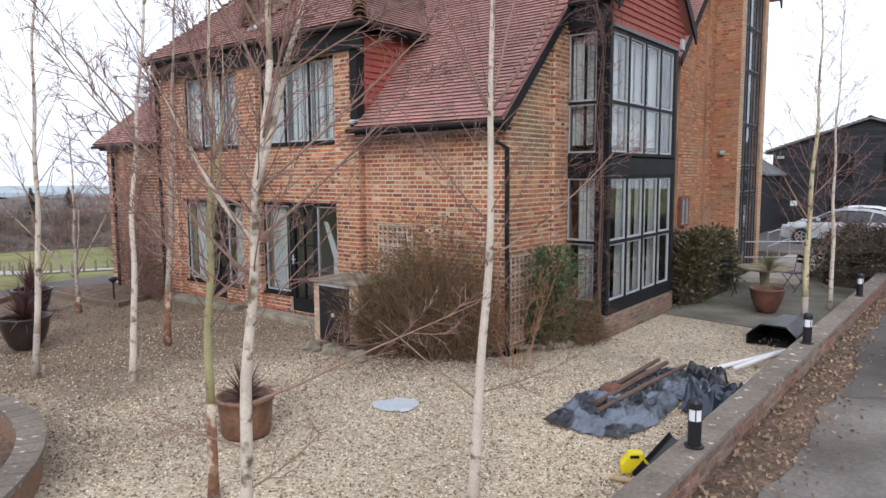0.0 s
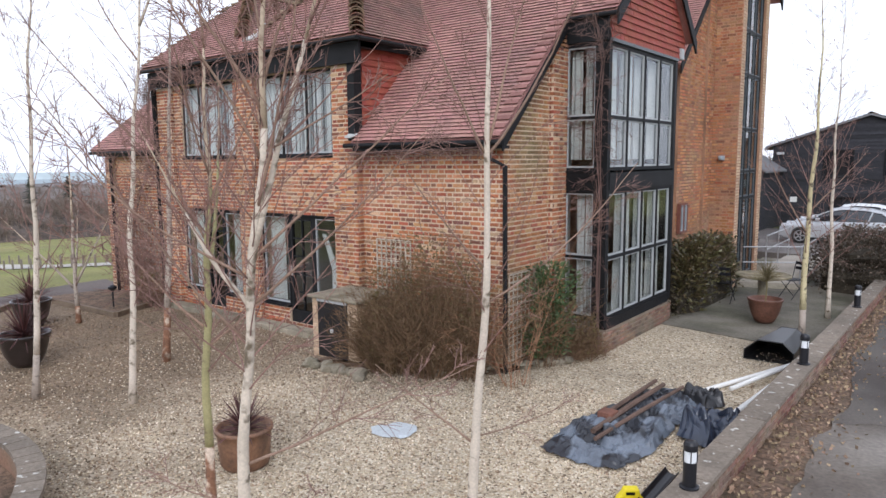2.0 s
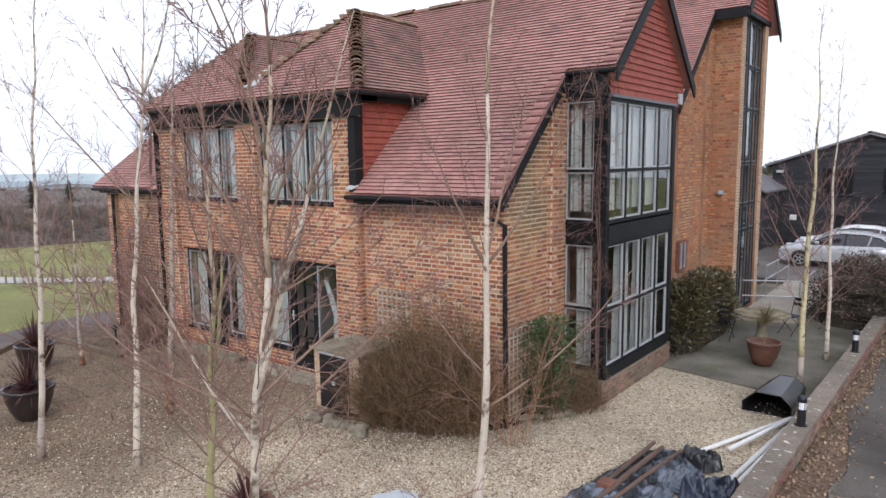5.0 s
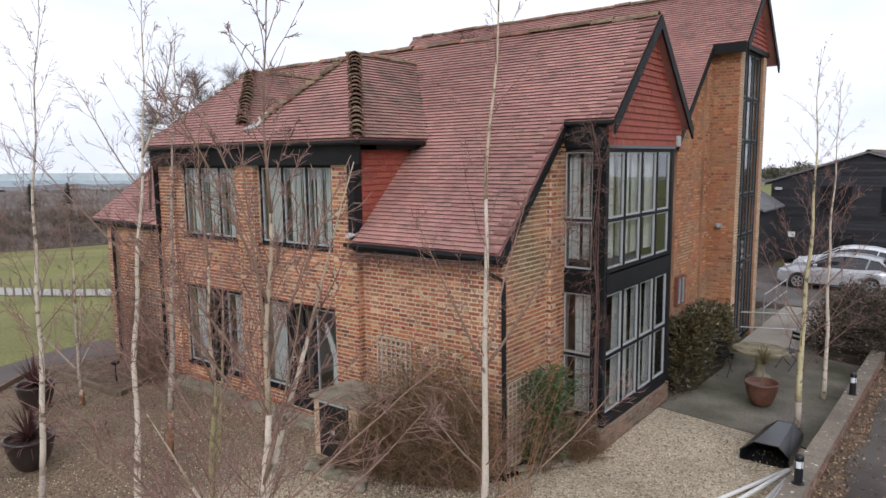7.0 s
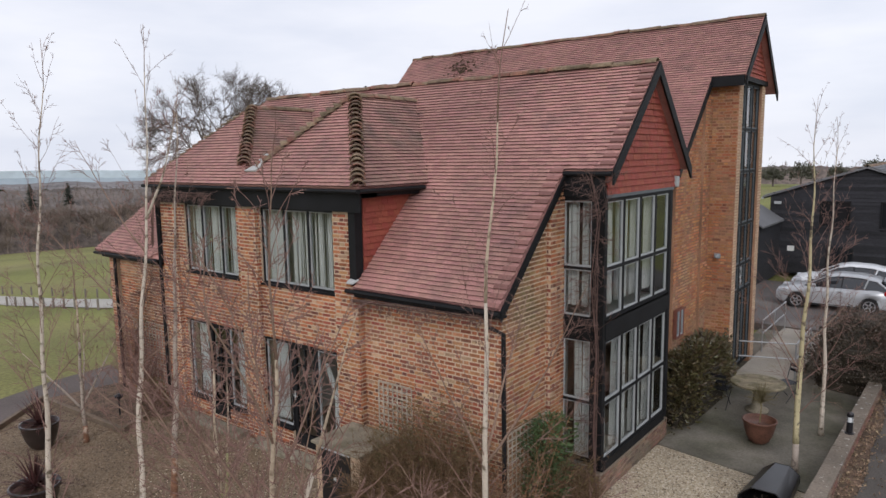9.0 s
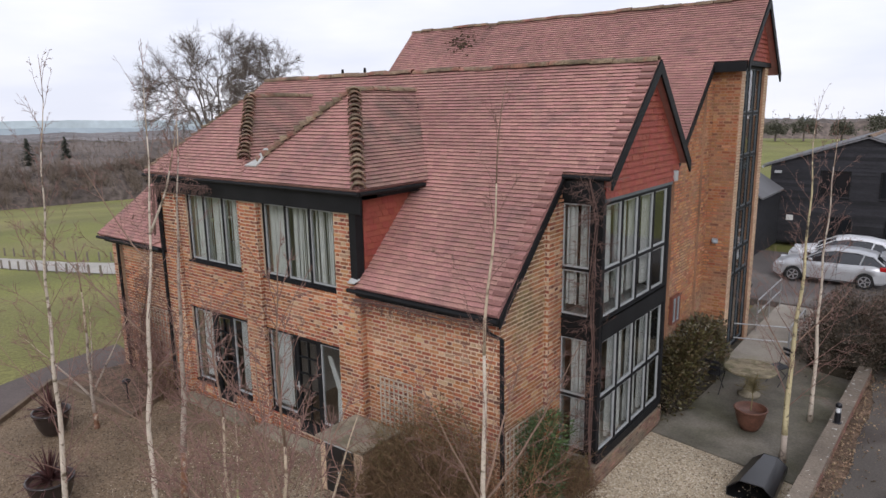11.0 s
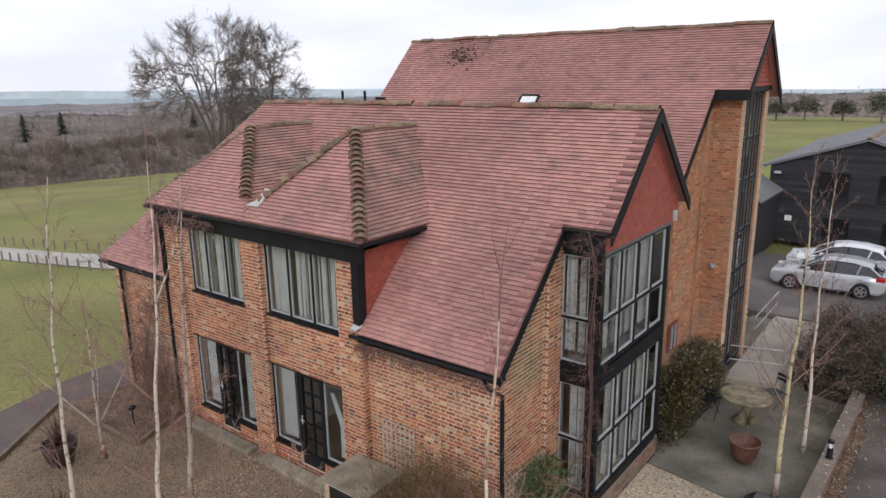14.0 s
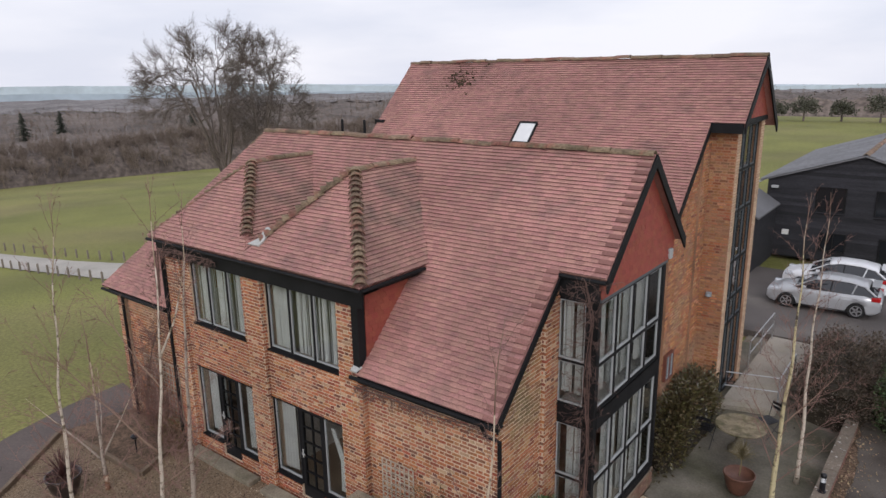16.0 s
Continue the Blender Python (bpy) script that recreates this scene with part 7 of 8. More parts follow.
WOOD = mat("bare_wood_bark", (0.19, 0.15, 0.12), 0.95, fine=(0.3, 3), rand=0.35, hue=0.01)
def thicket(height, wide, stems, twigs):
    """A small leafless tree, far off: rods and a haze of thin upward twigs."""
    s = Solid()
    for _ in range(stems):
        d = Vector((rng.uniform(-.25, .25), rng.uniform(-.25, .25), 1)).normalized()
        h = height * rng.uniform(.75, 1)
        q = shoot(rng, Vector((rng.uniform(-.4, .4) * wide, rng.uniform(-.4, .4) * wide, 0)), d, h, .07, .1, 4)
        s.tube(q, taper(.05, .012, 5), 3, False)
        for _ in range(twigs):
            f = rng.uniform(.25, 1) * 3.999
            i = int(f)
            p = q[i].lerp(q[i + 1], f - i)
            e = (side(rng, d, rng.uniform(.3, .95)) + Vector((0, 0, .2))).normalized()
            L = rng.uniform(.25, .5) * wide * (1.25 - f / 5)
            sliver(s, p, p + e * L, .028)
            for _ in range(3):
                c = p + e * L * rng.uniform(.3, .95)
                sliver(s, c, c + (side(rng, e, rng.uniform(.3, .9)) + Vector((0, 0, .25))).normalized() * L * .55, .018)
    return s


protos = [thicket(rng.uniform(6, 8), rng.uniform(2.5, 4), rng.choice((1, 1, 2)), 26) for _ in range(8)]
SCRUB = [thicket(rng.uniform(2.2, 3.2), 2.6, 6, 12) for _ in range(4)]
PALE = [thicket(rng.uniform(5, 7), 1.6, 1, 14) for _ in range(3)]

# height of the valley's treetops by distance, falling away below the eye
TOPS = ((66, -0.6), (69, 0.7), (74, 1.1), (84, 1.0), (100, 0.5), (150, -1.2), (240, -3.0), (350, -5.0), (700, -14), (1200, -29), (2000, -54), (2950, -90))
LOW_TOPS = ((152, -12.5), (156, -9.5), (163, -7.0), (180, -6.6), (240, -6.2), (320, -6.4), (400, -7.5), (700, -14.5), (1200, -29), (2000, -54), (2950, -90))


def wood_edge(h):
    """How far off the woods begin on the falling field's side, by heading: a straight hedge line."""
    return 147 / math.sin(radians(min(90, max(46, h)))) / 157


def tops(x, y):
    d, h = math.hypot(x, y), heading(x, y)
    k = min(1.0, max(0.0, (h - 39) / 5))
    e = d / (wood_edge(h) if d < 300 else 1 + (wood_edge(h) - 1) * max(0, 1 - (d - 300) / 200))
    z = float(np.interp(d, [t[0] for t in TOPS], [t[1] for t in TOPS])) * (1 - k) + float(np.interp(e, [t[0] for t in LOW_TOPS], [t[1] for t in LOW_TOPS])) * k
    swell = noise.noise((x / d * 9, y / d * 9, math.log(d) * 3)) + .6 * noise.noise((x / d * 30, y / d * 30, math.log(d) * 9))
    if d > 120:
        z += 3.4 * min(1, max(0, (44 - h) / 6)) * min(1, max(0, (500 - d) / 200))
    return z + swell * min(d * .007, .8 + d * .0032)


def scatter(name, stock, places, material, label, sunk):
    pts, faces, base_n = [], [], 0
    for (x, y, sc, turn, pick) in places:
        p = np.array(stock[pick].p)
        c, sn = math.cos(turn), math.sin(turn)
        q = np.column_stack((p[:, 0] * c - p[:, 1] * sn, p[:, 0] * sn + p[:, 1] * c, p[:, 2])) * sc
        q += np.array((x, y, max(terrain(x, y) if math.hypot(x, y) < 215 and heading(x, y) > 39 else -999, tops(x, y) - sunk * sc)))
        pts.append(q)
        faces += [tuple(base_n + i for i in f) for f in stock[pick].f]
        base_n += len(p)
    me = bpy.data.meshes.new(name)
    me.from_pydata(np.concatenate(pts).tolist(), [], faces)
    me.materials.append(material)
    return tagged(new(name, me), label, "woods", kind="stuff")


def sector(n, h0, h1, d0, d1, sc0, sc1, kinds, power=1.0):
    out = []
    for _ in range(n):
        h, d = rng.uniform(h0, h1), d0 + (d1 - d0) * rng.random() ** power
        d *= wood_edge(h) if h > 41 else 1
        h = radians(h)
        out.append((-d * math.sin(h), d * math.cos(h), rng.uniform(sc0, sc1), rng.uniform(0, 6.28), rng.randrange(kinds)))
    return out


scatter("woodland", protos, sector(760, 41, 90, 162, 340, 0.8, 1.5, 8, 1.4) + sector(160, -8, 41, 190, 300, 0.7, 1.0, 8), WOOD, "bare brown winter woodland beyond the field", 4.2)
scatter("scrub", SCRUB, sector(420, 43, 92, 154, 170, 0.9, 1.8, 4), WOOD, "bare brown scrub along the field's edge", 1.0)
scatter("birch_saplings", PALE, sector(34, 44, 88, 158, 210, 1.0, 1.6, 3), mat("pale_sapling_bark", (0.3, 0.28, 0.26), 0.9, rand=.3), "slim pale bare saplings among the scrub", 2.0)

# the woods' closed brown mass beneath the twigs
# the far strip's greyer tone has distance haze mixed into it
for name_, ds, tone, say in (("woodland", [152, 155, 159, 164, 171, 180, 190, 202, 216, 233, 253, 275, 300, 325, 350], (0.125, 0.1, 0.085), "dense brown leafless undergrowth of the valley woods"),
                             ("far_woodland", [350, 400, 470, 550, 650, 800, 1000, 1250, 1600, 2000, 2500, 2950], (0.17, 0.155, 0.15), "distant woods across the valley, haze greyed into their colour")):
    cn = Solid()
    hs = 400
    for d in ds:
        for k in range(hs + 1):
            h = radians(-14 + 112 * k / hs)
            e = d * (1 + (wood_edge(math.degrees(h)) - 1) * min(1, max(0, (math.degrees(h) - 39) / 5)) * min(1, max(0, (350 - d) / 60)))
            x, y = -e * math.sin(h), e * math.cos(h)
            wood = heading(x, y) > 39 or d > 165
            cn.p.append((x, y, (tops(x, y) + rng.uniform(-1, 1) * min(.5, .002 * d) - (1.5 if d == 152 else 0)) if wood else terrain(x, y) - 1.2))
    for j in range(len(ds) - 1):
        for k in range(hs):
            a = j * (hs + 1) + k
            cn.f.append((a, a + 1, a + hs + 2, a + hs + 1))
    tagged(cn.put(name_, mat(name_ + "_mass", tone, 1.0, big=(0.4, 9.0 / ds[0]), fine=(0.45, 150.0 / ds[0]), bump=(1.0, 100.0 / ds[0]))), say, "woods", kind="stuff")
# hill colours hold the air's haze: blue-grey, paler on the farther ridge
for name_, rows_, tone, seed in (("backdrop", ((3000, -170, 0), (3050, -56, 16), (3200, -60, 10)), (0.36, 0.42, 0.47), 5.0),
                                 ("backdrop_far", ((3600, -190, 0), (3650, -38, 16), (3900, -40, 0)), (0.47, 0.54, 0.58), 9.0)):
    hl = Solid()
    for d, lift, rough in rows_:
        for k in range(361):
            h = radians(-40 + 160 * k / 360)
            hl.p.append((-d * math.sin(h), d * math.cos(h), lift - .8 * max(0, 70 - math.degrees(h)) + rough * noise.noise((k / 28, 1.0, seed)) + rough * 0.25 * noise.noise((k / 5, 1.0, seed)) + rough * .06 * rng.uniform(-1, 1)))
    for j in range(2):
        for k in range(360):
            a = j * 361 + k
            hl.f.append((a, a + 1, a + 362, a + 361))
    tagged(hl.put(name_, mat(name_ + "_haze_hill", tone, 1.0, big=(0.1, 0.006), fine=(0.08, 0.03))), "far line of hills, haze painted in as blue-grey" if seed == 5.0 else "farthest ridge of hills, haze painted in palest", "hills", kind="structure")
EVER = mat("dark_evergreen_leaf", (0.1, 0.1, 0.072), 0.9, rand=0.5)
for k, (x, y, r, h) in enumerate(((-27, 128, 2.4, 3.6), (-23, 130, 3.0, 4.3), (-17.5, 131, 2.3, 3.8), (-12, 131, 3.3, 5.0), (-8.5, 133, 2.2, 3.7), (-5.5, 133, 2.8, 4.2))):
    t = base("field_tree", (x, y, terrain(x, y)), "dark round-headed tree along the sheep pasture's far hedge", "tree", "trees on the field's far side")
    Solid().tube([(x, y, terrain(x, y) - .2), (x, y, 1.4)], [.2, .14], 6).put("trunk", OAKBARK, t)
    s = Solid()
    rr = random.Random(k)

    def blob(g, x=x, y=y, r=r, h=h, k=k):
        a, e = g.uniform(0, 6.283), math.asin(g.uniform(-0.7, 1))
        b = (0.7 + 0.65 * noise.noise((math.cos(a) * 2 + k, math.sin(a) * 2, e * 2))) * g.random() ** 0.3
        o = Vector((math.cos(a) * math.cos(e), math.sin(a) * math.cos(e), math.sin(e)))
        return Vector((x, y, h * 0.52)) + Vector((o.x * r * b, o.y * r * b, o.z * h * 0.45 * b)), o

    leaf_mass(s, rr, 1500, blob, 0.3, 0.4)
    s.put("crown", EVER, t)

# two dark firs standing out of the woods
for hdg, d, top in ((69.0, 205, 0.2), (66.6, 215, 0.0), (57.5, 230, -0.6)):
    h = radians(hdg)
    x, y = -d * math.sin(h), d * math.cos(h)
    t = base("fir_tree", (x, y, tops(x, y) - 2), "dark fir rising out of the bare woods", "tree", "firs in the woods")
    Solid().tube([(x, y, tops(x, y) - 2), (x, y, top)], [.14, .02], 5).put("trunk", OAKBARK, t)
    s = Solid()
    z0 = tops(x, y) - .5
    for k in range(420):
        f = rng.random()
        a = rng.uniform(0, 6.283)
        L = (1 - f) * rng.uniform(.5, 1.5) + .15
        p = Vector((x, y, z0 + (top - z0) * f))
        sliver(s, p, p + Vector((math.cos(a) * L * 2.4, math.sin(a) * L * 2.4, -.4 * L)), .1)
    s.put("crown", mat("fir_needles", (0.05, 0.055, 0.04), .95, rand=.4), t)

# ---- barn ----
barn = base("barn", (-3.5, 36.0, 0.2), "black weatherboarded barn with shallow grey slate roof", "barn")
BY, AX, AZ, EX, EZ = 36.0, -3.55, 5.2, -7.5, 3.9
RX = 2 * AX - EX
Solid().prism([(EX, BY, 0.15), (RX, BY, 0.15), (RX, BY, EZ), (AX, BY, AZ - 0.05), (EX, BY, EZ)], (0, 14, 0)).put("wall", mat("barn_shade_board", (0.012, 0.012, 0.014), 0.85, fine=(0.3, 10)), barn, "dark boarded walls")
BWIN = [(-5.35, -4.1, 2.5, 3.7), (-2.95, -1.6, 2.5, 3.7), (-5.0, -3.9, 0.65, 1.55), (-2.6, -1.5, 0.3, 1.5)]
z = 0.22
while z < AZ - 0.1:
    top_ = z + 0.165
    half = (AX - EX) if z < EZ - 0.05 else (AX - EX) * (AZ - 0.08 - z) / (AZ - EZ)
    runs = [(AX - half, AX + half)]
    for a, b, g0, g1 in BWIN:
        if g0 - 0.08 < z + 0.08 < g1 + 0.05:
            runs = [q for u, v in runs for q in ((u, min(v, a)), (max(u, b), v)) if q[1] - q[0] > 0.1]
    for u, v in runs:
        t = random.uniform(-.006, .006)
        Solid().prism([(u, BY - 0.045 + t, z), (u, BY - 0.02 + t, z), (u, BY - 0.004, top_ + 0.03), (u, BY - 0.014, top_ + 0.03)], (v - u, 0, 0)).put("board", BOARD, barn)
    z += 0.165
for u0, u1, g0, g1 in BWIN:
    w = Solid()
    for a, b, c, d in ((u0, u1, g0, g0 + .06), (u0, u1, g1 - .06, g1), (u0, u0 + .06, g0 + .06, g1 - .06), (u1 - .06, u1, g0 + .06, g1 - .06), ((u0 + u1) / 2 - .025, (u0 + u1) / 2 + .025, g0 + .06, g1 - .06)):
        w.box(a, b, BY - .07, BY - .005, c, d)
    win = w.put("window", BLACK, barn, "dark barn window")
    Solid().box(u0 + .06, u1 - .06, BY - .03, BY - .02, g0 + .06, g1 - .06).put("pane", mat("dark_barn_glass", (0.015, 0.017, 0.02), 0.08, spec=0.6), win)
    Solid().box(u0 - .04, u1 + .04, BY - .09, BY - .071, g0 - .05, g0).put("sill", BOARD, win)
nl_ = Vector((-(AZ - EZ), 0, AX - EX)).normalized()
nr_ = Vector((AZ - EZ, 0, AX - EX)).normalized()
for sgn, nn in ((-1, nl_), (1, nr_)):
    r_ = Solid()
    ex = AX + sgn * (AX - EX + 0.3)
    ez = AZ - (AZ - EZ) * (AX - EX + 0.3) / (AX - EX)
    r_.prism([(ex, BY - 0.25, ez), (AX, BY - 0.25, AZ), (AX, BY + 14.2, AZ), (ex, BY + 14.2, ez)], tuple(nn * 0.07))
    r_.put("roof", SLATE, barn, "grey slate slope")
    sl = Solid()
    L = math.hypot(ex - AX, AZ - ez)
    tile_solid(sl, tuple(Vector((ex, BY - 0.25, ez)) + nn * 0.07), (0, 1, 0), (AX - ex, 0, AZ - ez), nn, lambda v: (0, 14.4), L, 0.22, 0.35, 0.008)
    sl.put("slating", SLATE, barn)["kind"] = "stuff"
rt = half_round(0.5, 0.14)
line_of_tiles("ridge_tile", rt, (AX, BY - 0.25, AZ + 0.03), (AX, BY + 14.2, AZ + 0.03), 0.5, barn)
gt_ = Solid()
gt_.tube([(EX - .33, BY - .2, EZ - .12), (EX - .33, BY + 14, EZ - .12)], [.06, .06], 8)
gt_.put("gutter", mat("pale_gutter", (0.45, 0.46, 0.46), 0.5), barn, "pale eaves gutter")
Solid().box(-6.65, -6.35, BY - .07, BY - .05, 1.25, 1.5).put("sign", mat("white_sign", (0.75, 0.75, 0.72), 0.5), barn, "small white plain sign")
fl_ = base("floodlight", (-7.2, 35.85, 3.55), "white floodlight under the barn eave", "lamp")
Solid().box(-7.3, -7.0, 35.78, 35.92, 3.5, 3.62).put("housing", WHITE, fl_, bevel=0.01)
Solid().tube([(-7.15, 35.92, 3.56), (-7.15, 35.97, 3.56)], [.02, .02], 6).put("bracket", BMETAL, fl_)
# low link building between house and barn
lk = base("outbuilding", (-9.2, 33.0, 0.0), "low dark outbuilding with slate roof and rooflights", "outbuilding")
Solid().box(-12.5, -7.0, 31.8, 35.9, 0.1, 2.75).put("wall", BOARD, lk, "dark boarded wall")
Solid().prism([(-6.8, 31.6, 2.7), (-6.8, 35.7, 2.7), (-9.6, 35.7, 4.5), (-9.6, 31.6, 4.5)], (0, 0, 0.08)).put("roof", SLATE, lk, "grey slate slope")
Solid().prism([(-12.8, 31.6, 2.6), (-12.8, 35.7, 2.6), (-9.61, 35.7, 4.5), (-9.61, 31.6, 4.5)], (0, 0, 0.08)).put("roof", SLATE, lk, "grey slate slope")
for y in (33.0, 33.9):
    f = lambda x: 2.7 + 1.8 * (-6.8 - x) / 2.8 + 0.09
    Solid().prism([(-8.1, y, f(-8.1)), (-8.1, y + .6, f(-8.1)), (-8.9, y + .6, f(-8.9)), (-8.9, y, f(-8.9))], (0, 0, 0.05)).put("rooflight", mat("rooflight_glass", (0.55, 0.6, 0.65), 0.1), lk, "bright rooflight pane")

# ---- cars ----
SILVER = mat("silver_car_paint", (0.46, 0.47, 0.48), 0.3, metal=0.35, big=(0.05, 2), spec=0.6)
CARWHITE = mat("white_car_paint", (0.72, 0.73, 0.74), 0.3, big=(0.05, 2), spec=0.6)
CARGLASS = mat("dark_car_glass", (0.02, 0.022, 0.026), 0.06, spec=0.8)
TYRE = mat("tyre_rubber", (0.02, 0.02, 0.02), 0.85, fine=(0.2, 40))
ALLOY = mat("alloy_wheel", (0.50, 0.50, 0.51), 0.35, metal=0.7)
TAIL = mat("red_tail_light", (0.45, 0.012, 0.012), 0.25, spec=0.6)
HEADL = mat("clear_headlight", (0.55, 0.57, 0.6), 0.15, spec=0.8)
TRIM = mat("black_car_trim", (0.015, 0.015, 0.016), 0.6)


def car(at, paint, label, turn):
    """A five-door hatchback, its nose towards -x, about 3.9 m long; built at the origin, then placed."""
    c = new("car")
    tagged(c, label, "car", "cars parked by the barn")

    def lerp_table(x, table):
        for (a, va), (b, vb) in zip(table, table[1:]):
            if a <= x <= b:
                f = (x - a) / (b - a)
                f = f * f * (3 - 2 * f)
                return va + (vb - va) * f
        return table[-1][1] if x > table[-1][0] else table[0][1]

    HOOD = [(-2.18, 0.62), (-2.05, 0.74), (-1.5, 0.90), (-0.95, 0.98), (0.6, 1.0), (1.6, 1.04), (2.05, 1.02), (2.18, 0.8)]
    WIDE = [(-2.18, 0.55), (-2.0, 0.76), (-1.4, 0.88), (0, 0.91), (1.5, 0.9), (2.0, 0.8), (2.18, 0.66)]
    LOW = [(-2.18, 0.3), (-1.9, 0.2), (1.9, 0.22), (2.18, 0.36)]
    s = Solid()
    xs = [-2.18 + 4.36 * k / 44 for k in range(45)]
    m = 13
    for x in xs:
        h, w, lo = lerp_table(x, HOOD), lerp_table(x, WIDE), lerp_table(x, LOW)
        arch = max((0.36 ** 2 - (x - wx) ** 2 for wx in (-1.33, 1.32)), default=0)
        arch_z = 0.32 + math.sqrt(arch) if arch > 0 else 0
        side_ = [(1.0, 0.0), (0.985, 0.12), (1.0, 0.45), (0.975, 0.72), (0.9, 0.93), (0.72, 1.0)]
        half = []
        for f, g in side_:
            z = lo + (h - lo) * g
            if arch_z and z < arch_z:
                z = arch_z
            half.append((w * f, z))
        half.append((0, h + 0.015))
        row = [(x, -y, z) for y, z in half] + [(x, y, z) for y, z in reversed(half[:-1])]
        s.p += row
    for i in range(len(xs) - 1):
        for j in range(m - 1):
            a = i * m + j
            s.f.append((a, a + 1, a + m + 1, a + m))
        s.f.append((i * m + m - 1, i * m, i * m + m, i * m + 2 * m - 1))
    s.f += [tuple(range(m)), tuple(range(len(xs) * m - 1, (len(xs) - 1) * m - 1, -1))]
    body = s.put("body", paint, c, smooth=True)
    # cabin: glass with painted roof and pillars
    ROOF = [(-1.05, 0.985), (-0.25, 1.40), (0.2, 1.475), (0.9, 1.46), (1.55, 1.36), (2.0, 1.04)]
    g = Solid()
    xs2 = [-1.05 + 3.05 * k / 24 for k in range(25)]
    for x in xs2:
        zt = lerp_table(x, ROOF)
        k = (zt - 0.97) / 0.5
        yb, yt = 0.80, 0.80 - 0.2 * k
        g.p += [(x, -yb, 0.97), (x, -(yb + yt) / 2 - .02 * k, (0.97 + zt) / 2), (x, -yt, zt - .03 * k), (x, 0, zt + .012 * k), (x, yt, zt - .03 * k), (x, (yb + yt) / 2 + .02 * k, (0.97 + zt) / 2), (x, yb, 0.97)]
    for i in range(24):
        for j in range(6):
            a = i * 7 + j
            g.f.append((a, a + 1, a + 8, a + 7))
    g.put("glasshouse", CARGLASS, c, "dark tinted glass", smooth=True)
    r = Solid()
    for x in [0.0 - 0.28 + 1.95 * k / 14 for k in range(15)]:
        zt = lerp_table(x, ROOF)
        k = (zt - 0.97) / 0.5
        yt = 0.80 - 0.2 * k
        r.p += [(x, -yt - .015, zt - .05), (x, -yt + .05, zt + .006), (x, 0, zt + .026), (x, yt - .05, zt + .006), (x, yt + .015, zt - .05)]
    for i in range(14):
        for j in range(4):
            a = i * 5 + j
            r.f.append((a, a + 1, a + 6, a + 5))
    ro = r.put("roof", paint, c, smooth=True)
    md = ro.modifiers.new("sheet", "SOLIDIFY")
    md.thickness = 0.02
    for sg in (-1, 1):
        for (x0, z0, x1, z1, w) in ((-1.1, 0.98, -0.3, 1.38, .022), (0.3, 0.99, 0.34, 1.43, .03), (1.1, 1.0, 1.22, 1.38, .03), (1.95, 1.03, 1.55, 1.32, .04)):
            k0, k1 = (z0 - 0.97) / 0.5, (z1 - 0.97) / 0.5
            Solid().tube([(x0, sg * (.80 - .2 * k0), z0), (x1, sg * (.81 - .2 * k1), z1)], [w, w], 6).put("pillar", paint if w != .03 or x0 > 1 else TRIM, c)
        Solid().box(-0.78, -0.62, *sorted((sg * .86, sg * 1.0)), 0.98, 1.1).put("mirror", paint, c, bevel=0.03)
        for x in (0.15, 1.15):
            Solid().box(x, x + .17, *sorted((sg * .892, sg * .915)), .82, .85).put("door_handle", paint, c)
        Solid().box(1.8, 2.13, *sorted((sg * .58, sg * .835)), .8, .98).put("tail_light", TAIL, c, "red tail light cluster", bevel=0.03)
        Solid().box(-2.08, -1.72, *sorted((sg * .52, sg * .8)), .66, .8).put("headlight", HEADL, c, "clear swept headlight", bevel=0.03)
        Solid().box(-1.0, 0.98, *sorted((sg * .85, sg * .905)), .2, .27).put("side_skirt", TRIM, c)
        Solid().box(0.29, 0.3, *sorted((sg * .88, sg * .914)), .3, .98).put("door_gap", TRIM, c)
    Solid().box(-2.19, -2.12, -.5, .5, .34, .52).put("grille", TRIM, c)
    Solid().box(1.75, 2.06, -.55, .55, 1.36, 1.4).put("spoiler", paint, c, bevel=0.012)
    Solid().box(2.1, 2.2, -.62, .62, .34, .46).put("bumper", TRIM, c, bevel=0.02)
    for x in (-1.33, 1.32):
        for sg in (-1, 1):
            w = new("wheel")
            w.parent = c
            w.location = (x, sg * .8, .32)
            t = Solid()
            for r_, y in ((.2, -.1), (.3, -.11), (.325, -.07), (.325, .07), (.3, .11), (.2, .1)):
                for k in range(24):
                    a = 2 * math.pi * k / 24
                    t.p.append((r_ * math.cos(a), y, r_ * math.sin(a)))
            for i in range(6):
                for k in range(24):
                    a, b = i * 24 + k, i * 24 + (k + 1) % 24
                    t.f.append((a, b, (b + 24) % 144, (a + 24) % 144))
            ob = part("tyre", t.data(), TYRE, w)
            q = Solid()
            for k in range(5):
                a = 2 * math.pi * k / 5
                d, e = Vector((math.cos(a), 0, math.sin(a))), Vector((-math.sin(a), 0, math.cos(a)))
                y0 = Vector((0, sg * .075, 0))
                q.prism([tuple(y0 + d * .03 - e * .035), tuple(y0 + d * .21 - e * .022), tuple(y0 + d * .21 + e * .022), tuple(y0 + d * .03 + e * .035)], (0, sg * .025, 0))
            for k in range(24):
                a0, a1 = 2 * math.pi * k / 24, 2 * math.pi * (k + 1) / 24
                q.prism([(r_ * math.cos(a), sg * .07, r_ * math.sin(a)) for r_, a in ((.195, a0), (.225, a0), (.225, a1), (.195, a1))], (0, sg * .035, 0))
            part("rim", q.data(), ALLOY, w, "five-spoke alloy rim")
            bk = Solid().tube([(0, sg * .0, 0), (0, sg * .05, 0)], [.2, .2], 20)
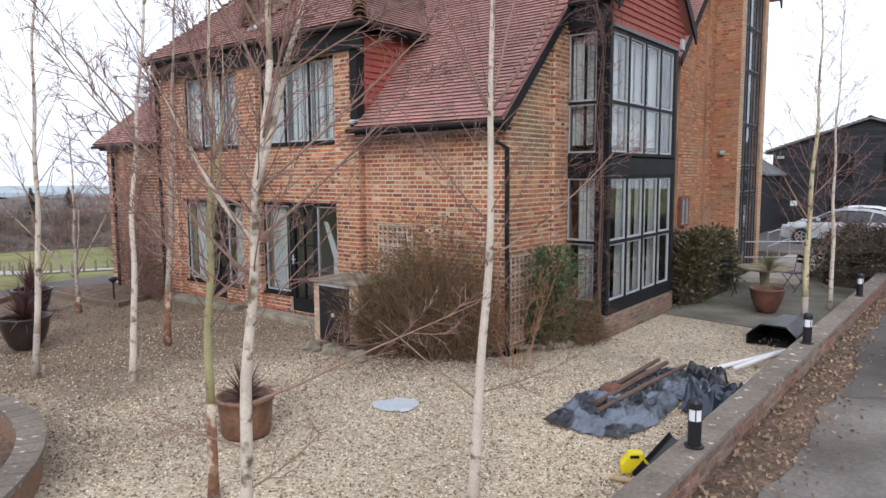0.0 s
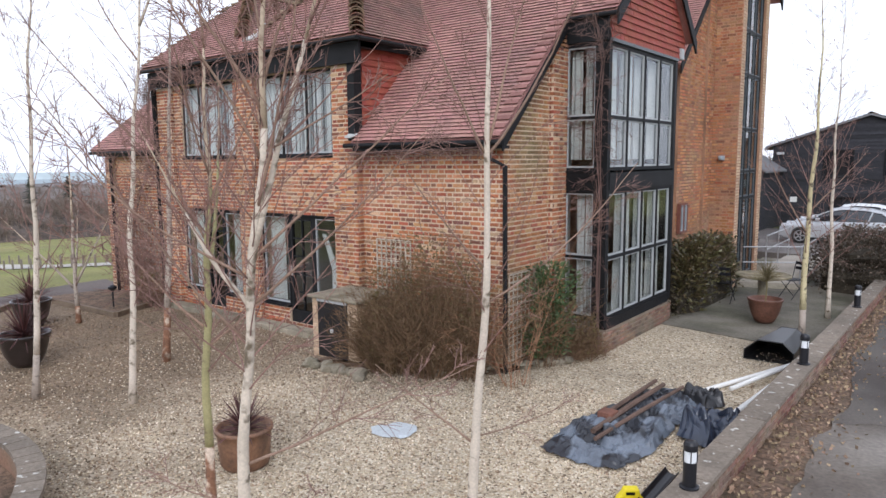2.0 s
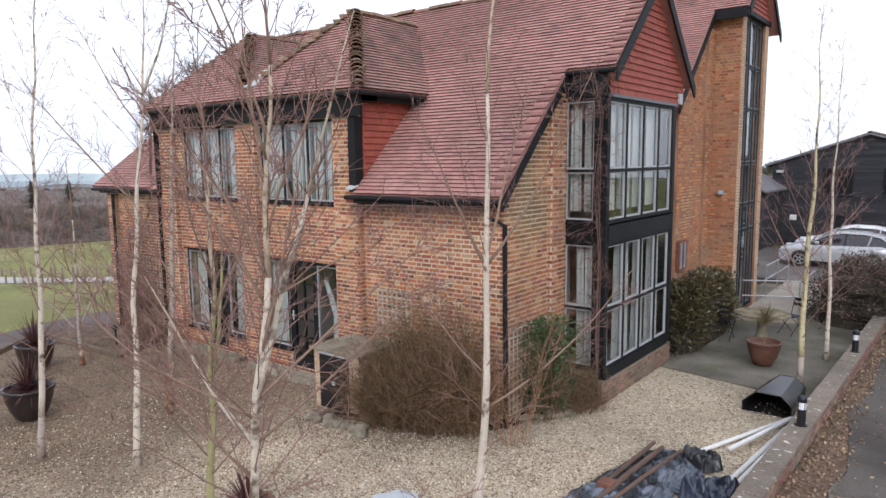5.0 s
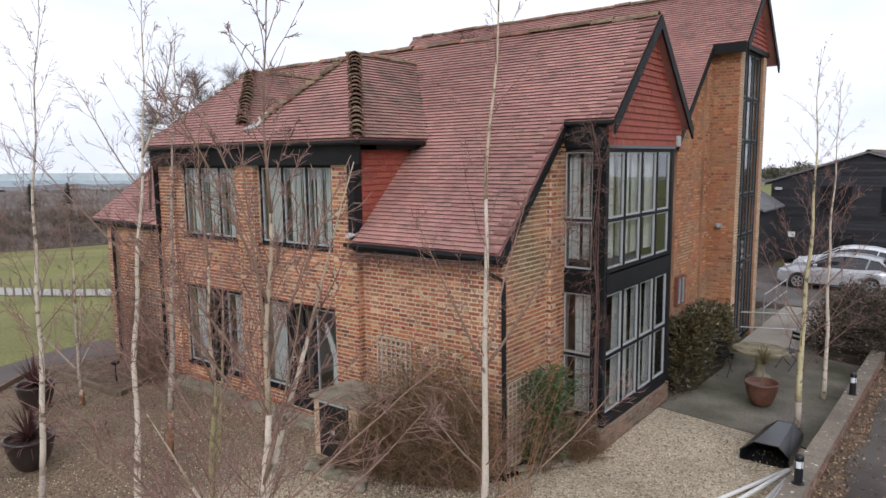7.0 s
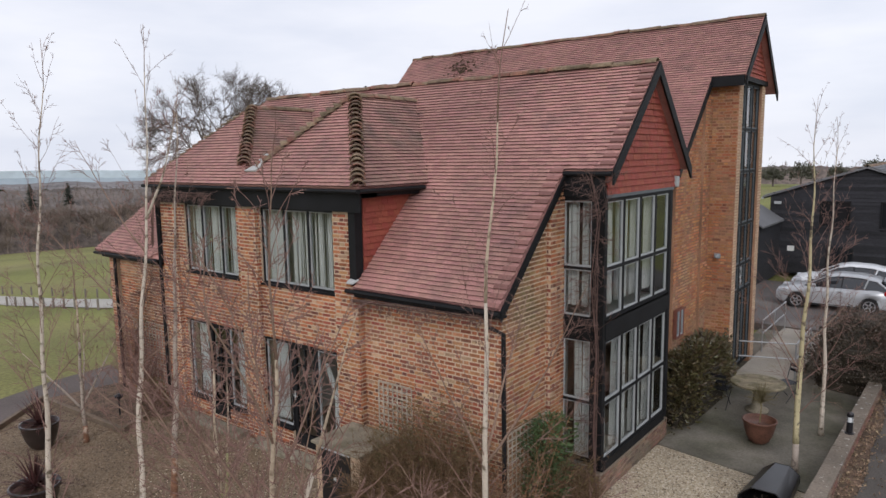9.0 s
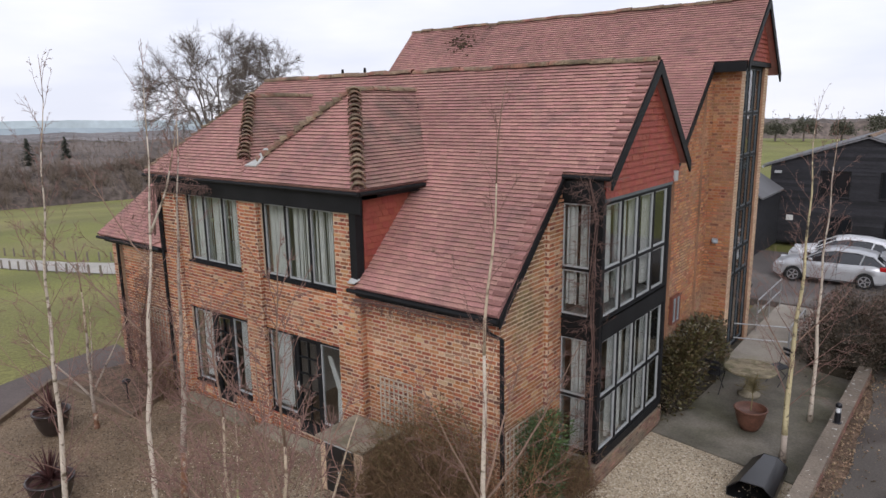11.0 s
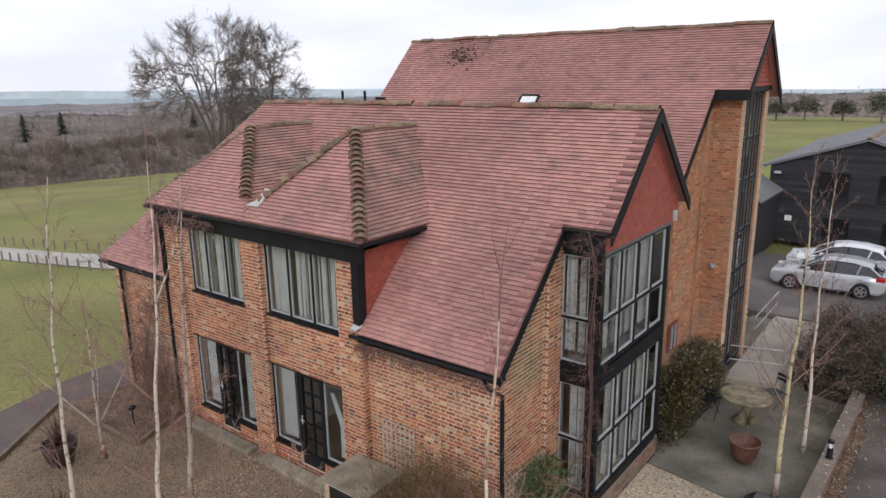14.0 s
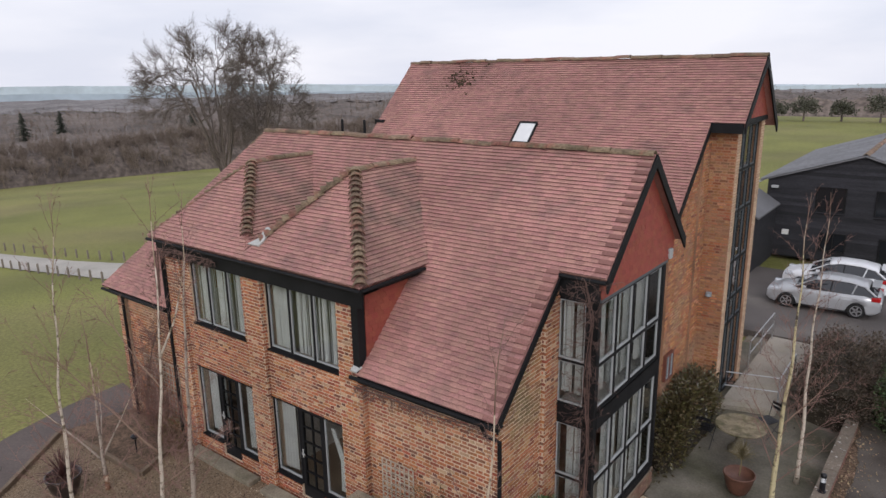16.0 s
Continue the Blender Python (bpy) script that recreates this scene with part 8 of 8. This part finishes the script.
            part("brake_drum", bk.data(), TRIM, w)
    c.matrix_basis = pose(at[0], at[1], at[2], 0, 0, turn) @ Matrix.Scale(0.88, 4)
    return c


car((-3.58, 28.75, 0.2), SILVER, "silver five-door hatchback parked on dark asphalt", 2)
car((-3.55, 31.3, 0.2), CARWHITE, "white hatchback parked behind the silver car", 3)
trough = base("plant_pot", (-5.7, 24.9, 0.2), "dark planter by the entrance with bare shrub", "plant pot")
Solid().lathe([(.2, 0), (.28, .4), (.3, .45), (.26, .45)], (-5.7, 24.9, 0.2), 16).put("pot", DARKPOT, trough, smooth=True)

# ---- single bricks and tiles of the corner nearest the path ----
brick_meshes = {}
for (a, b, z0, z1), at in stretch_bricks:
    key = (round(b - a, 2), round(z1 - z0, 3))
    if key not in brick_meshes:
        me = bpy.data.meshes.new("brick")
        s = brick_solid([(0.0, b - a, 0.0, z1 - z0)], lambda u, w, z: (u, -w, z))
        me.from_pydata(s.p, [], s.f)
        me.materials.append(BRICK)
        brick_meshes[key] = me
    ob = new("brick", brick_meshes[key])
    ob.parent = front_wall
    p = at(a, random.uniform(-0.003, 0.003), z0)
    ob.location = (p[0] - house.location.x, p[1] - house.location.y, p[2] - house.location.z)

tile_meshes = {}
rows = int(2.1 / GAUGE) + 1
wide = 0.168
lim = -2.4
for i in range(rows):
    v0 = i * GAUGE
    y_mid = EAVE_Y + (RY - EAVE_Y) * (v0 + GAUGE / 2) / run
    if v0 + GAUGE / 2 >= 2.1 or y_mid >= BEAVE_Y - 0.1:
        continue
    ua, _ = main_span(v0 + 0.4 * GAUGE)
    u = ua - (wide / 2 if i % 2 else 0)
    while u < -0.01:
        a, b = max(u, ua), min(u + wide - 0.003, 0.0)
        u += wide
        if b - a < 0.02 or (a + b) / 2 <= lim:
            continue
        key = round(b - a, 2)
        if key not in tile_meshes:
            me = bpy.data.meshes.new("roof_tile")
            s = Solid()
            for uu in (0, b - a):
                for vv, h in ((0.0, 0.036), (GAUGE + 0.035, 0.004)):
                    for hh in (h, h + 0.013):
                        q = Vector((uu, 0, 0)) + up * vv + n_up * hh
                        s.p.append(tuple(q))
            s.f += [(1, 5, 7, 3), (0, 4, 5, 1), (0, 1, 3, 2), (4, 6, 7, 5), (2, 3, 7, 6)]
            me.from_pydata(s.p, [], s.f)
            me.materials.append(TILE)
            me.materials.append(TILE_TAIL)
            # tail face takes the painted shadow-line colour
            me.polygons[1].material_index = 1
            tile_meshes[key] = me
        ob = new("roof_tile", tile_meshes[key])
        ob.parent = roof_body
        q = Vector((VERGE + a, EAVE_Y, EAVE_Z)) + up * (v0 + random.uniform(-.003, .003)) + n_up * random.uniform(0, 0.005) - house.location
        ob.location = q
